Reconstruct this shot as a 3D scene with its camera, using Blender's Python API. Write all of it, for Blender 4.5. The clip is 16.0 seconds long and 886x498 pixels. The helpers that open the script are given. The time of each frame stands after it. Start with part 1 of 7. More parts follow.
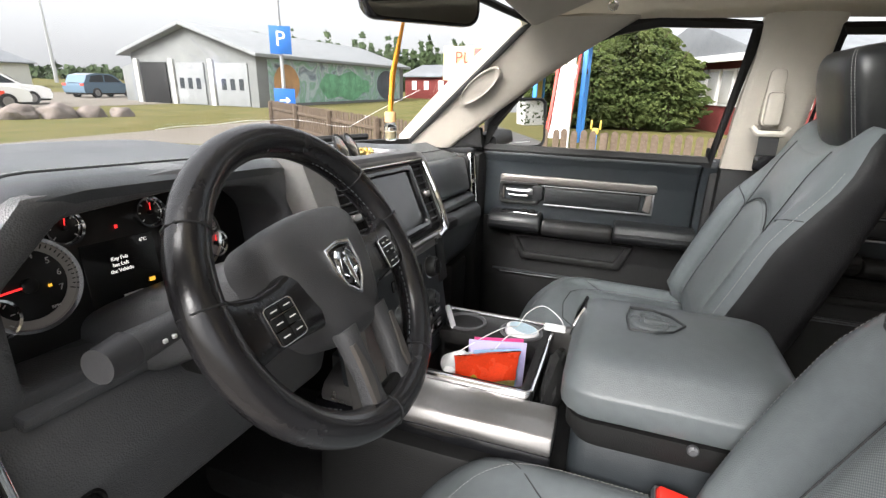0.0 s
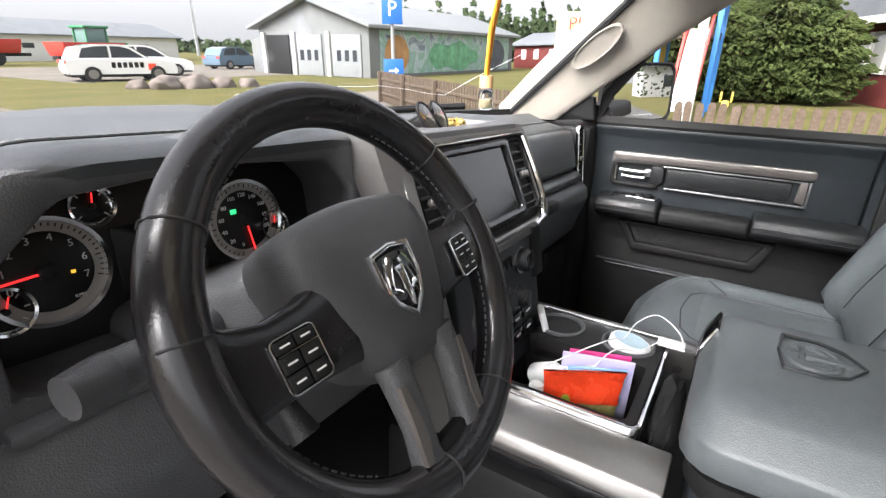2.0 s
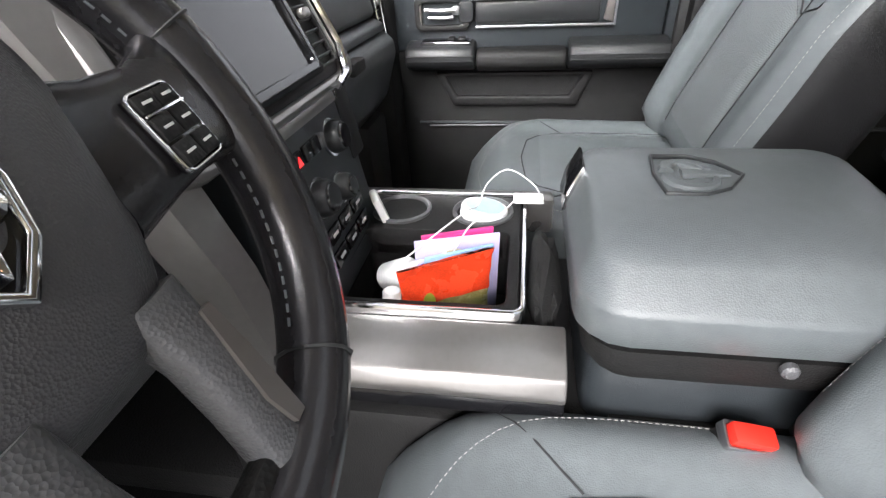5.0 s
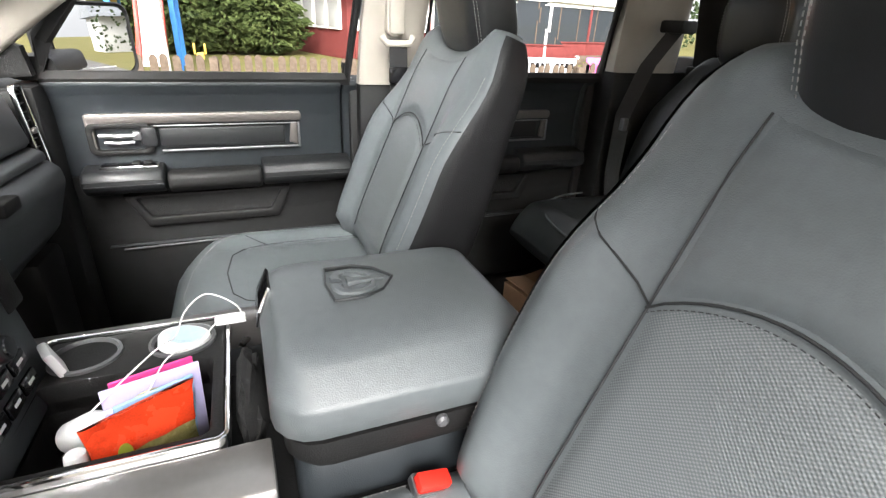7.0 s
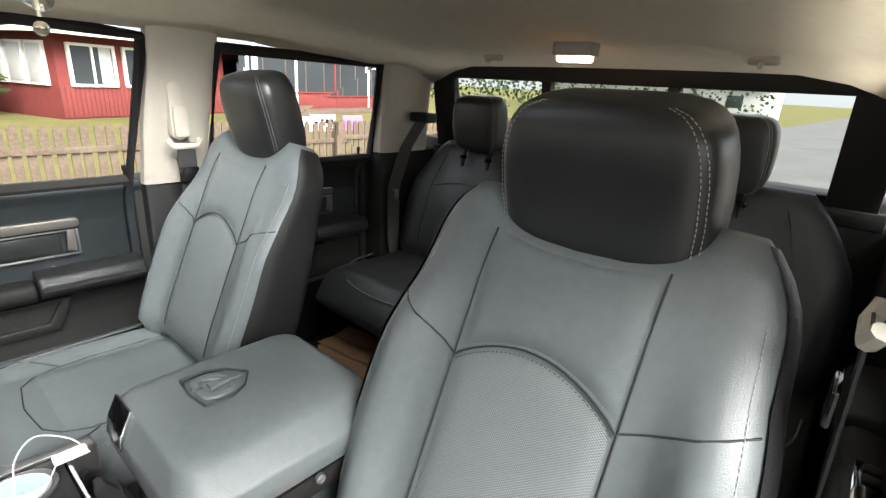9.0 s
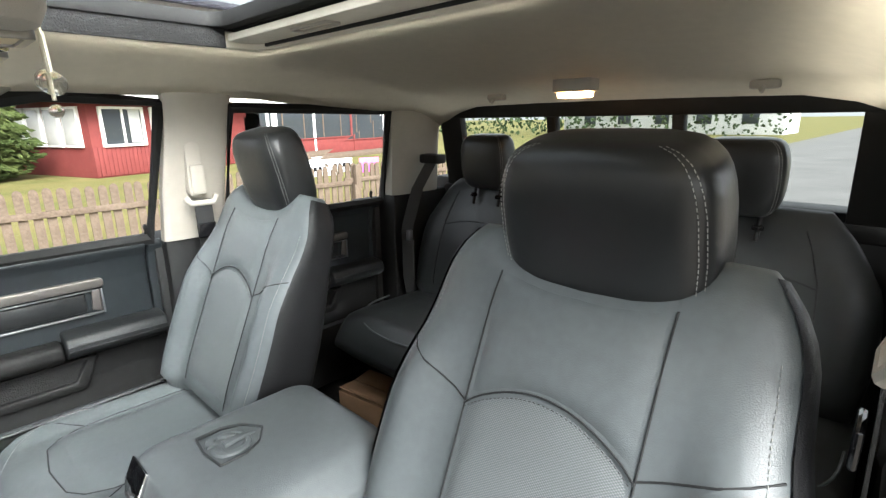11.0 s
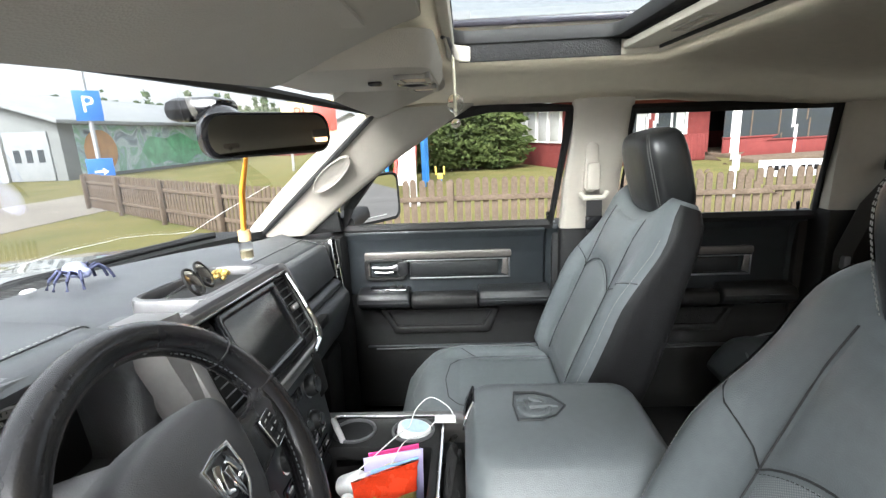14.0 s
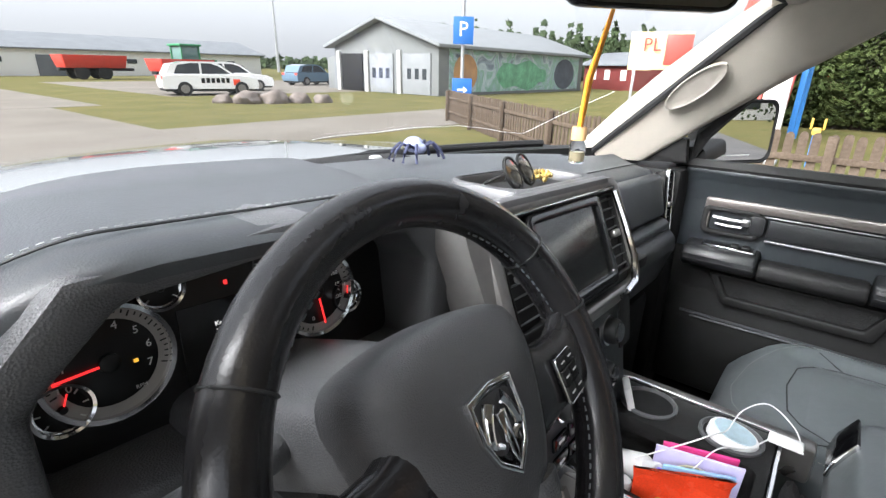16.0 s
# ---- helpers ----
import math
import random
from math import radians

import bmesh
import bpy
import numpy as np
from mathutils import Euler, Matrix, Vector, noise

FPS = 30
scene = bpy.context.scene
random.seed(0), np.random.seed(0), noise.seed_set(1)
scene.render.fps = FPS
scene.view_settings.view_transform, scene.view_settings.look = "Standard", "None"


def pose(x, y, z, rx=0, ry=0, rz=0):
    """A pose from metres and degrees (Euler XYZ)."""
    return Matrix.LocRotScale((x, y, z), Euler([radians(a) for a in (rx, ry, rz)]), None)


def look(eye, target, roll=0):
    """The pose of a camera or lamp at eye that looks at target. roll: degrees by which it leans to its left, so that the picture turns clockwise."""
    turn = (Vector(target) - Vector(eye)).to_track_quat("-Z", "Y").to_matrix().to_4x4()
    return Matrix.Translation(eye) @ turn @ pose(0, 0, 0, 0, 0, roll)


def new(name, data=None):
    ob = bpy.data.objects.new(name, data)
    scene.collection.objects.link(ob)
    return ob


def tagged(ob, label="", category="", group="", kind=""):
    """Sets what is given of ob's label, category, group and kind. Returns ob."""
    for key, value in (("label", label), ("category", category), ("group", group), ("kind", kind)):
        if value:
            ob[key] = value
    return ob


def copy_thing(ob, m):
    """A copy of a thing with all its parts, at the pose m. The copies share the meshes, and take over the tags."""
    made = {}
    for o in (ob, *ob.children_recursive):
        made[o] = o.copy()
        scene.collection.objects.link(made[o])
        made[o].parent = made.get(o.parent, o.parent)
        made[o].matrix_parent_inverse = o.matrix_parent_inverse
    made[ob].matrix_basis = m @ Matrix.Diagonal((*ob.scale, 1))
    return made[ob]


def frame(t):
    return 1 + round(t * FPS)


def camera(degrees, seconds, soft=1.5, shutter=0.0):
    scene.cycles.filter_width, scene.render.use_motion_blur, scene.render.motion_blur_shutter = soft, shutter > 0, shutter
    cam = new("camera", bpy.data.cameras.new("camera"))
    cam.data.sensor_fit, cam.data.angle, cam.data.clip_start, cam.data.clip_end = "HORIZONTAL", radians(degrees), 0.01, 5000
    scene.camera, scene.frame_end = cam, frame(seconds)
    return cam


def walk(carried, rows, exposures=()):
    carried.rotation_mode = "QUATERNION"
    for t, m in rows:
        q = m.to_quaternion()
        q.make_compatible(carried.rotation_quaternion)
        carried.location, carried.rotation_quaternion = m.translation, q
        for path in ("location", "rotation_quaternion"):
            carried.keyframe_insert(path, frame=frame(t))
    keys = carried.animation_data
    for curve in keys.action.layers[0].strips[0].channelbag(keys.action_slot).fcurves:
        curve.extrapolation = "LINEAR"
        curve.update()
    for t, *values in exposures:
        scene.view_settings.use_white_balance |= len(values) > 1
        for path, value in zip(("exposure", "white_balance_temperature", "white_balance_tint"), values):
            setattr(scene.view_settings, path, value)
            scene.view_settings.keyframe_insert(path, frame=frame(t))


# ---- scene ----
cam = camera(84.0, 16.0, soft=1.35, shutter=0.0)
PATH = [
    (0, (-0.815, -0.239, 1.546), (0.077, 0.077, 1.225), 1.3),
    (0.5, (-0.778, -0.241, 1.549), (0.110, 0.098, 1.239), 2.1),
    (1, (-0.746, -0.238, 1.539), (0.117, 0.155, 1.221), 2.2),
    (1.5, (-0.710, -0.220, 1.532), (0.124, 0.210, 1.187), 1.8),
    (2, (-0.683, -0.196, 1.527), (0.107, 0.289, 1.152), 0.6),
    (2.5, (-0.663, -0.186, 1.511), (0.036, 0.380, 1.076), -1.2),
    (3, (-0.657, -0.174, 1.500), (-0.006, 0.426, 1.036), -2.5),
    (3.2, (-0.654, -0.164, 1.494), (-0.018, 0.439, 1.013), -3.2),
    (5.3, (-0.482, -0.139, 1.422), (0.336, -0.120, 0.847), -1.8),
    (5.5, (-0.475, -0.143, 1.420), (0.346, -0.213, 0.853), -0.3),
    (6, (-0.489, -0.156, 1.462), (0.300, -0.406, 0.900), 1.7),
    (6.5, (-0.471, -0.174, 1.462), (0.309, -0.536, 0.953), 4.7),
    (7, (-0.572, -0.204, 1.500), (0.262, -0.556, 1.075), 3.0),
    (7.5, (-0.689, -0.161, 1.556), (0.117, -0.625, 1.188), 3.4),
    (8, (-0.763, -0.081, 1.608), (-0.012, -0.658, 1.285), 4.3),
    (8.5, (-0.688, -0.050, 1.616), (-0.026, -0.726, 1.294), 4.5),
    (8.7, (-0.667, -0.048, 1.622), (-0.043, -0.758, 1.296), 4.0),
    (10.8, (-0.677, -0.067, 1.645), (-0.043, -0.788, 1.364), -0.1),
    (11, (-0.684, -0.068, 1.648), (-0.021, -0.773, 1.395), -0.7),
    (11.5, (-0.702, -0.076, 1.656), (0.021, -0.742, 1.472), -2.2),
    (12, (-0.730, -0.071, 1.680), (0.038, -0.689, 1.509), -3.2),
    (12.5, (-0.743, -0.097, 1.673), (0.090, -0.626, 1.508), -3.6),
    (13, (-0.767, -0.150, 1.663), (0.144, -0.527, 1.495), -3.9),
    (13.5, (-0.776, -0.188, 1.656), (0.190, -0.368, 1.467), -3.3),
    (14, (-0.779, -0.210, 1.656), (0.192, -0.161, 1.419), -2.4),
    (14.5, (-0.726, -0.281, 1.630), (0.190, 0.005, 1.349), -2.6),
    (15, (-0.709, -0.229, 1.626), (0.156, 0.163, 1.314), -1.0),
    (15.5, (-0.667, -0.160, 1.604), (0.147, 0.324, 1.283), 0.6),
    (16, (-0.630, -0.120, 1.570), (0.102, 0.468, 1.223), 1.1),
]
walk(cam, [(t, look(eye, target, roll)) for t, eye, target, roll in PATH], [(0, 2.0, 6450, 11), (1.5, 2.0, 6400, 12), (3.2, 2.42, 6250, 14), (6, 2.5, 6400, 12), (8.5, 2.45, 6450, 9), (12.5, 2.6, 6120, 6.5), (13.7, 2.4, 6130, 7), (15, 1.92, 6150, 9), (16, 1.92, 6120, 10)])

# ---- sky and sun: overcast daylight ----
world = bpy.data.worlds.new("overcast_sky")
scene.world = world
world.use_nodes = True
wn, wl = world.node_tree.nodes, world.node_tree.links
sky = wn.new("ShaderNodeTexSky")
sky.sky_type = "NISHITA"
sky.sun_disc = False
sky.sun_elevation, sky.sun_rotation = radians(40), radians(-78)
sky.air_density, sky.dust_density, sky.ozone_density = 1.0, 6.0, 1.0
pale = wn.new("ShaderNodeHueSaturation")
pale.inputs["Saturation"].default_value = 0.22
wl.new(sky.outputs[0], pale.inputs["Color"])
cloud = wn.new("ShaderNodeMix")
cloud.data_type = "RGBA"
cloud.inputs[0].default_value = 0.66
cloud.inputs[7].default_value = (1.85, 1.88, 1.92, 1)
wl.new(pale.outputs[0], cloud.inputs[6])
wl.new(cloud.outputs[2], wn["Background"].inputs[0])
wn["Background"].inputs[1].default_value = 0.15
sun = new("sun", bpy.data.lights.new("sun", "SUN"))
sun.data.energy, sun.data.angle, sun.data.color = 2.6, radians(40), (1.0, 0.975, 0.94)
sun.matrix_basis = look((0, 0, 24), (28.0, -5.95, 0))

# ---- materials ----
def mat(name, color, rough=0.5, metal=0.0, grain=0.0, size=200.0, vary=0.12, stain=3.0, coat=0.0, spec=0.5, crease=0.0):
    m = bpy.data.materials.new(name)
    m.use_nodes = True
    n, l = m.node_tree.nodes, m.node_tree.links
    b = n["Principled BSDF"]
    b.inputs["Roughness"].default_value, b.inputs["Metallic"].default_value = rough, metal
    b.inputs["Coat Weight"].default_value = coat
    b.inputs["Specular IOR Level"].default_value = spec
    co = n.new("ShaderNodeTexCoord")
    if vary:
        info = n.new("ShaderNodeObjectInfo")
        t1, t2 = n.new("ShaderNodeTexNoise"), n.new("ShaderNodeTexNoise")
        t1.inputs["Scale"].default_value, t2.inputs["Scale"].default_value = stain, stain * 14
        t1.inputs["Detail"].default_value = 5
        l.new(co.outputs["Object"], t1.inputs["Vector"])
        l.new(co.outputs["Object"], t2.inputs["Vector"])
        add = n.new("ShaderNodeMath")
        add.operation = "ADD"
        l.new(t1.outputs[0], add.inputs[0])
        l.new(t2.outputs[0], add.inputs[1])
        ramp = n.new("ShaderNodeMapRange")
        ramp.inputs[1].default_value, ramp.inputs[2].default_value = 0.6, 1.4
        ramp.inputs[3].default_value, ramp.inputs[4].default_value = 1 - vary, 1 + vary
        l.new(add.outputs[0], ramp.inputs[0])
        tint = n.new("ShaderNodeMix")
        tint.data_type, tint.blend_type = "RGBA", "MULTIPLY"
        tint.inputs[0].default_value = 1.0
        tint.inputs[6].default_value = (*color, 1)
        l.new(ramp.outputs[0], tint.inputs[7])
        l.new(tint.outputs[2], b.inputs["Base Color"])
        rr = n.new("ShaderNodeMapRange")
        rr.inputs[1].default_value, rr.inputs[2].default_value = 0.3, 0.7
        rr.inputs[3].default_value, rr.inputs[4].default_value = max(rough - 0.07, 0.02), min(rough + 0.07, 1)
        l.new(t1.outputs[0], rr.inputs[0])
        l.new(rr.outputs[0], b.inputs["Roughness"])
    else:
        b.inputs["Base Color"].default_value = (*color, 1)
    if grain:
        v = n.new("ShaderNodeTexVoronoi")
        v.inputs["Scale"].default_value = size
        l.new(co.outputs["Object"], v.inputs["Vector"])
        bump = n.new("ShaderNodeBump")
        bump.inputs["Strength"].default_value = grain
        bump.inputs["Distance"].default_value = 0.0012
        l.new(v.outputs["Distance"], bump.inputs["Height"])
        l.new(bump.outputs[0], b.inputs["Normal"])
        if crease:
            w = n.new("ShaderNodeTexNoise")
            w.inputs["Scale"].default_value, w.inputs["Detail"].default_value, w.inputs["Distortion"].default_value = 11.0, 3.0, 0.6
            l.new(co.outputs["Object"], w.inputs["Vector"])
            fold = n.new("ShaderNodeBump")
            fold.inputs["Strength"].default_value, fold.inputs["Distance"].default_value = crease, 0.012
            l.new(w.outputs[0], fold.inputs["Height"])
            l.new(fold.outputs[0], bump.inputs["Normal"])
    return m


def glow(name, color, power):
    m = bpy.data.materials.new(name)
    m.use_nodes = True
    b = m.node_tree.nodes["Principled BSDF"]
    b.inputs["Base Color"].default_value = (*[c * 0.5 for c in color], 1)
    b.inputs["Emission Color"].default_value, b.inputs["Emission Strength"].default_value = (*color, 1), power
    return m


def glass(name, tint=(1, 1, 1), rough=0.0):
    m = bpy.data.materials.new(name)
    m.use_nodes = True
    b = m.node_tree.nodes["Principled BSDF"]
    b.inputs["Base Color"].default_value = (*tint, 1)
    b.inputs["Transmission Weight"].default_value, b.inputs["Roughness"].default_value = 1.0, rough
    b.inputs["IOR"].default_value = 1.15
    return m


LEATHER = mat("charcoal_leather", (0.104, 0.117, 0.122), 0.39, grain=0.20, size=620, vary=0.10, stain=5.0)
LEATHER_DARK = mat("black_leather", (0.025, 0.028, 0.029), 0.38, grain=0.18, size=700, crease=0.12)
SIDE_CLOTH = mat("black_vinyl", (0.009, 0.009, 0.010), 0.55, grain=0.3, size=500, spec=0.28)
WHEEL_LEATHER = mat("worn_black_leather", (0.016, 0.0155, 0.017), 0.22, grain=0.05, size=500, vary=0.10, stain=14)
PLASTIC = mat("black_grained_plastic", (0.082, 0.083, 0.087), 0.40, grain=0.38, size=560)
HEADREST = mat("soft_black_leather", (0.016, 0.017, 0.018), 0.36, grain=0.10, size=900, vary=0.14, crease=0.05)
HUB = mat("fine_grained_black_plastic", (0.056, 0.056, 0.060), 0.42, grain=0.3, size=900, vary=0.1)
PLASTIC_SOFT = mat("charcoal_soft_plastic", (0.044, 0.048, 0.052), 0.44, grain=0.12, size=560)
PLASTIC_LOW = mat("matt_black_plastic", (0.011, 0.011, 0.011), 0.6, grain=0.3, size=400, spec=0.25)
GLOSS = mat("gloss_black", (0.006, 0.006, 0.007), 0.12, vary=0.0)
# The satin silver again, darkened in colour where the stack trim gets less light.
SILVER_SHADED = mat("satin_silver_shaded", (0.17, 0.165, 0.16), 0.38, metal=0.7, vary=0.08, stain=8)
SILVER = mat("satin_silver", (0.26, 0.25, 0.243), 0.33, metal=0.75, vary=0.06, stain=8)
STEEL_DULL = mat("dull_steel", (0.30, 0.30, 0.31), 0.35, metal=0.9, vary=0.05)
BRONZE = mat("satin_warm_grey", (0.17, 0.155, 0.145), 0.35, metal=0.6, vary=0.05)
CHROME = mat("chrome", (0.75, 0.75, 0.76), 0.08, metal=1.0, vary=0.0)
HEADLINER = mat("beige_headliner_cloth", (0.72, 0.67, 0.565), 0.9, grain=0.5, size=900, vary=0.05)
BEIGE = mat("beige_plastic", (0.43, 0.40, 0.345), 0.55, grain=0.3, size=500, vary=0.04)
CARPET = mat("black_carpet", (0.010, 0.010, 0.010), 0.95, grain=1.0, size=300)
RUBBER = mat("black_rubber", (0.008, 0.008, 0.008), 0.75, vary=0.05)
STITCH = mat("pale_grey_thread", (0.33, 0.33, 0.32), 0.7, vary=0.05, stain=30)
SEAM = mat("dark_seam_thread", (0.016, 0.017, 0.018), 0.7, vary=0.0)
WEB = mat("black_webbing", (0.014, 0.014, 0.014), 0.6, grain=0.6, size=700)
WHITE_P = mat("white_plastic", (0.72, 0.72, 0.72), 0.4, vary=0.03)
RED_P = mat("red_plastic", (0.62, 0.025, 0.015), 0.35, vary=0.04)
ORANGE_F = mat("orange_red_foil", (0.72, 0.055, 0.016), 0.26, vary=0.22, stain=30)
MAGENTA = mat("magenta_paper", (0.72, 0.05, 0.25), 0.5, vary=0.05)
LILAC = mat("lilac_paper", (0.52, 0.48, 0.72), 0.6, vary=0.05)
BLUE_PAPER = mat("pale_blue_paper", (0.3, 0.5, 0.75), 0.5, vary=0.05)
LIME = mat("lime_green_paper", (0.42, 0.52, 0.06), 0.5, vary=0.08)
SCREEN = mat("dark_screen_glass", (0.012, 0.012, 0.012), 0.09, vary=0.0)
DIAL_FACE = mat("dial_black", (0.006, 0.006, 0.006), 0.4, vary=0.0)
DIAL_RING = mat("dial_pale_ring", (0.42, 0.40, 0.38), 0.4, metal=0.3, vary=0.0)
MARK = mat("white_print", (0.75, 0.75, 0.74), 0.5, vary=0.0)
LIT_WHITE = glow("lit_white_text", (1.0, 0.95, 0.9), 0.22)
LIT_RED = glow("lit_red", (1.0, 0.03, 0.03), 0.4)
LIT_AMBER = glow("lit_amber", (1.0, 0.5, 0.05), 0.3)
LIT_GREEN = glow("lit_green", (0.05, 0.9, 0.3), 0.25)
LAMP = glow("lit_lamp_lens", (1.0, 0.52, 0.22), 5.0)
SENSOR = mat("pale_grey_plastic", (0.42, 0.43, 0.43), 0.45, vary=0.05)
POD = mat("satin_grey_paint", (0.085, 0.085, 0.088), 0.45, metal=0.3, vary=0.08, stain=8, grain=0.1, size=700)
DOOR_ARM = mat("black_padded_vinyl", (0.014, 0.015, 0.016), 0.45, grain=0.14, size=700, spec=0.35)
DOOR_SOFT = mat("near_black_soft_plastic", (0.020, 0.024, 0.027), 0.42, grain=0.14, size=560)
PANE = glass("clear_glass")
TINT = glass("tinted_glass", (0.82, 0.86, 0.85))
MILK = glass("cloudy_glass", (0.92, 0.92, 0.90), 0.25)
SUNGLASS = glass("grey_sunroof_glass", (0.66, 0.69, 0.69))
MIRROR = mat("mirror", (0.8, 0.8, 0.8), 0.01, metal=1.0, vary=0.0)
PAINT = mat("dark_metallic_paint", (0.035, 0.033, 0.045), 0.25, metal=0.4, vary=0.03, coat=1.0)
# Bonnet colour is paled to stand in for the sky it reflects.
HOOD_PALED = mat("sky_paled_metallic_paint", (0.34, 0.35, 0.35), 0.22, metal=0.6, vary=0.03, coat=1.0)
AMBER_R = mat("amber_reed", (0.75, 0.32, 0.03), 0.35, vary=0.05)
CORK = mat("cork", (0.45, 0.27, 0.12), 0.8, vary=0.2, stain=60)


# ---- mesh helpers ----
def finish(bm, smooth=40):
    bmesh.ops.recalc_face_normals(bm, faces=bm.faces)
    for f in bm.faces:
        f.smooth = True
    for e in bm.edges:
        if len(e.link_faces) == 2 and e.calc_face_angle(0) > radians(smooth):
            e.smooth = False
    return bm


def part(name, bm, material, parent=None, label="", smooth=40):
    finish(bm, smooth)
    me = bpy.data.meshes.new(name)
    bm.to_mesh(me)
    bm.free()
    me.materials.append(material)
    ob = new(name, me)
    if parent is not None:
        ob.parent = parent
        ob.matrix_parent_inverse = parent.matrix_basis.inverted()
    if label:
        ob["label"] = label
    return ob


def thing(name, at, label, category, group=""):
    ob = new(name)
    ob.empty_display_size = 0.05
    ob.matrix_basis = pose(*at)
    return tagged(ob, label, category, group)


def structure(ob, label, category):
    return tagged(ob, label, category, kind="structure")


def box(x0, x1, y0, y1, z0, z1, bev=0.004, seg=2, m=None):
    bm = bmesh.new()
    bmesh.ops.create_cube(bm, size=1)
    bm.transform(Matrix.Translation(((x0 + x1) / 2, (y0 + y1) / 2, (z0 + z1) / 2)) @ Matrix.Diagonal((abs(x1 - x0), abs(y1 - y0), abs(z1 - z0), 1)))
    if bev:
        bev = min(bev, 0.49 * min(abs(x1 - x0), abs(y1 - y0), abs(z1 - z0)))
        bmesh.ops.bevel(bm, geom=bm.edges[:], offset=bev, segments=seg, profile=0.5, affect="EDGES")
    if m is not None:
        bm.transform(m)
    return bm


def join(*bms):
    out = bmesh.new()
    for b in bms:
        me = bpy.data.meshes.new("t")
        b.to_mesh(me)
        b.free()
        out.from_mesh(me)
        bpy.data.meshes.remove(me)
    return out


def prism(profile, axis, a, b, bev=0.0, seg=2, m=None):
    """A polygon pulled along an axis: profile in (y, z) for x, (x, z) for y, (x, y) for z."""
    bm = bmesh.new()
    put = {"x": lambda t, p: (t, p[0], p[1]), "y": lambda t, p: (p[0], t, p[1]), "z": lambda t, p: (p[0], p[1], t)}[axis]
    lo = [bm.verts.new(put(a, p)) for p in profile]
    hi = [bm.verts.new(put(b, p)) for p in profile]
    bm.faces.new(lo)
    bm.faces.new(hi[::-1])
    k = len(profile)
    for i in range(k):
        bm.faces.new((lo[i], hi[i], hi[(i + 1) % k], lo[(i + 1) % k]))
    bmesh.ops.recalc_face_normals(bm, faces=bm.faces)
    if bev:
        bmesh.ops.bevel(bm, geom=bm.edges[:], offset=bev, segments=seg, profile=0.5, affect="EDGES")
    if m is not None:
        bm.transform(m)
    return bm


def loft(rings, cap=True, closed=True, m=None):
    bm = bmesh.new()
    vs = [[bm.verts.new(p) for p in r] for r in rings]
    for a, b in zip(vs, vs[1:]):
        k = len(a)
        for i in range(k if closed else k - 1):
            bm.faces.new((a[i], a[(i + 1) % k], b[(i + 1) % k], b[i]))
    if cap:
        bm.faces.new(vs[0])
        bm.faces.new(vs[-1][::-1])
    if m is not None:
        bm.transform(m)
    return bm


def tube(pts, r, n=8, closed=False, m=None):
    pts = [Vector(p) for p in pts]
    rings, k = [], len(pts)
    for i, p in enumerate(pts):
        a = pts[(i - 1) % k] if closed or i else p
        b = pts[(i + 1) % k] if closed or i < k - 1 else p
        d = (b - a).normalized()
        up = Vector((0, 0, 1)) if abs(d.z) < 0.9 else Vector((1, 0, 0))
        s = d.cross(up).normalized()
        q = s.cross(d)
        rr = r(i / max(k - 1, 1)) if callable(r) else r
        rings.append([p + s * rr * math.cos(6.2832 * j / n) + q * rr * math.sin(6.2832 * j / n) for j in range(n)])
    if closed:
        rings.append(rings[0])
        bm = loft(rings, cap=False, m=m)
        bmesh.ops.remove_doubles(bm, verts=bm.verts, dist=1e-5)
        return bm
    return loft(rings, True, m=m)


def flowing(pts, n=6):
    """A smooth line through points."""
    p = [Vector(q) for q in pts]
    p = [2 * p[0] - p[1]] + p + [2 * p[-1] - p[-2]]
    out = []
    for a, b, c, d in zip(p, p[1:], p[2:], p[3:]):
        for k in range(n):
            t = k / n
            out.append(0.5 * (2 * b + (c - a) * t + (2 * a - 5 * b + 4 * c - d) * t * t + (3 * b - a - 3 * c + d) * t ** 3))
    return out + [p[-2]]


def lathe(profile, n=24, m=None):
    """Profile of (radius, height), turned round z."""
    bm = loft([[(r * math.cos(6.2832 * j / n), r * math.sin(6.2832 * j / n), z) for j in range(n)] for r, z in profile], True)
    if m is not None:
        bm.transform(m)
    return bm


def cyl(p, q, r, n=16):
    return tube([p, q], r, n)


def ringed(outer, inner, axis, a, b, bev=0.002, m=None):
    """A frame between two polygons of as many corners, pulled from a to b."""
    put = {"x": lambda t, p: (t, p[0], p[1]), "y": lambda t, p: (p[0], t, p[1]), "z": lambda t, p: (p[0], p[1], t)}[axis]
    bm = bmesh.new()
    o0, o1, i0, i1 = ([bm.verts.new(put(t, p)) for p in poly] for poly, t in ((outer, a), (outer, b), (inner, a), (inner, b)))
    k = len(outer)
    for i in range(k):
        j = (i + 1) % k
        for q in ((o0[i], o0[j], o1[j], o1[i]), (i0[i], i1[i], i1[j], i0[j]), (o0[i], i0[i], i0[j], o0[j]), (o1[i], o1[j], i1[j], i1[i])):
            bm.faces.new(q)
    bmesh.ops.recalc_face_normals(bm, faces=bm.faces)
    if bev:
        bmesh.ops.bevel(bm, geom=[e for e in bm.edges if e.calc_face_angle(0) > 0.3], offset=bev, segments=2, profile=0.5, affect="EDGES")
    if m is not None:
        bm.transform(m)
    return bm


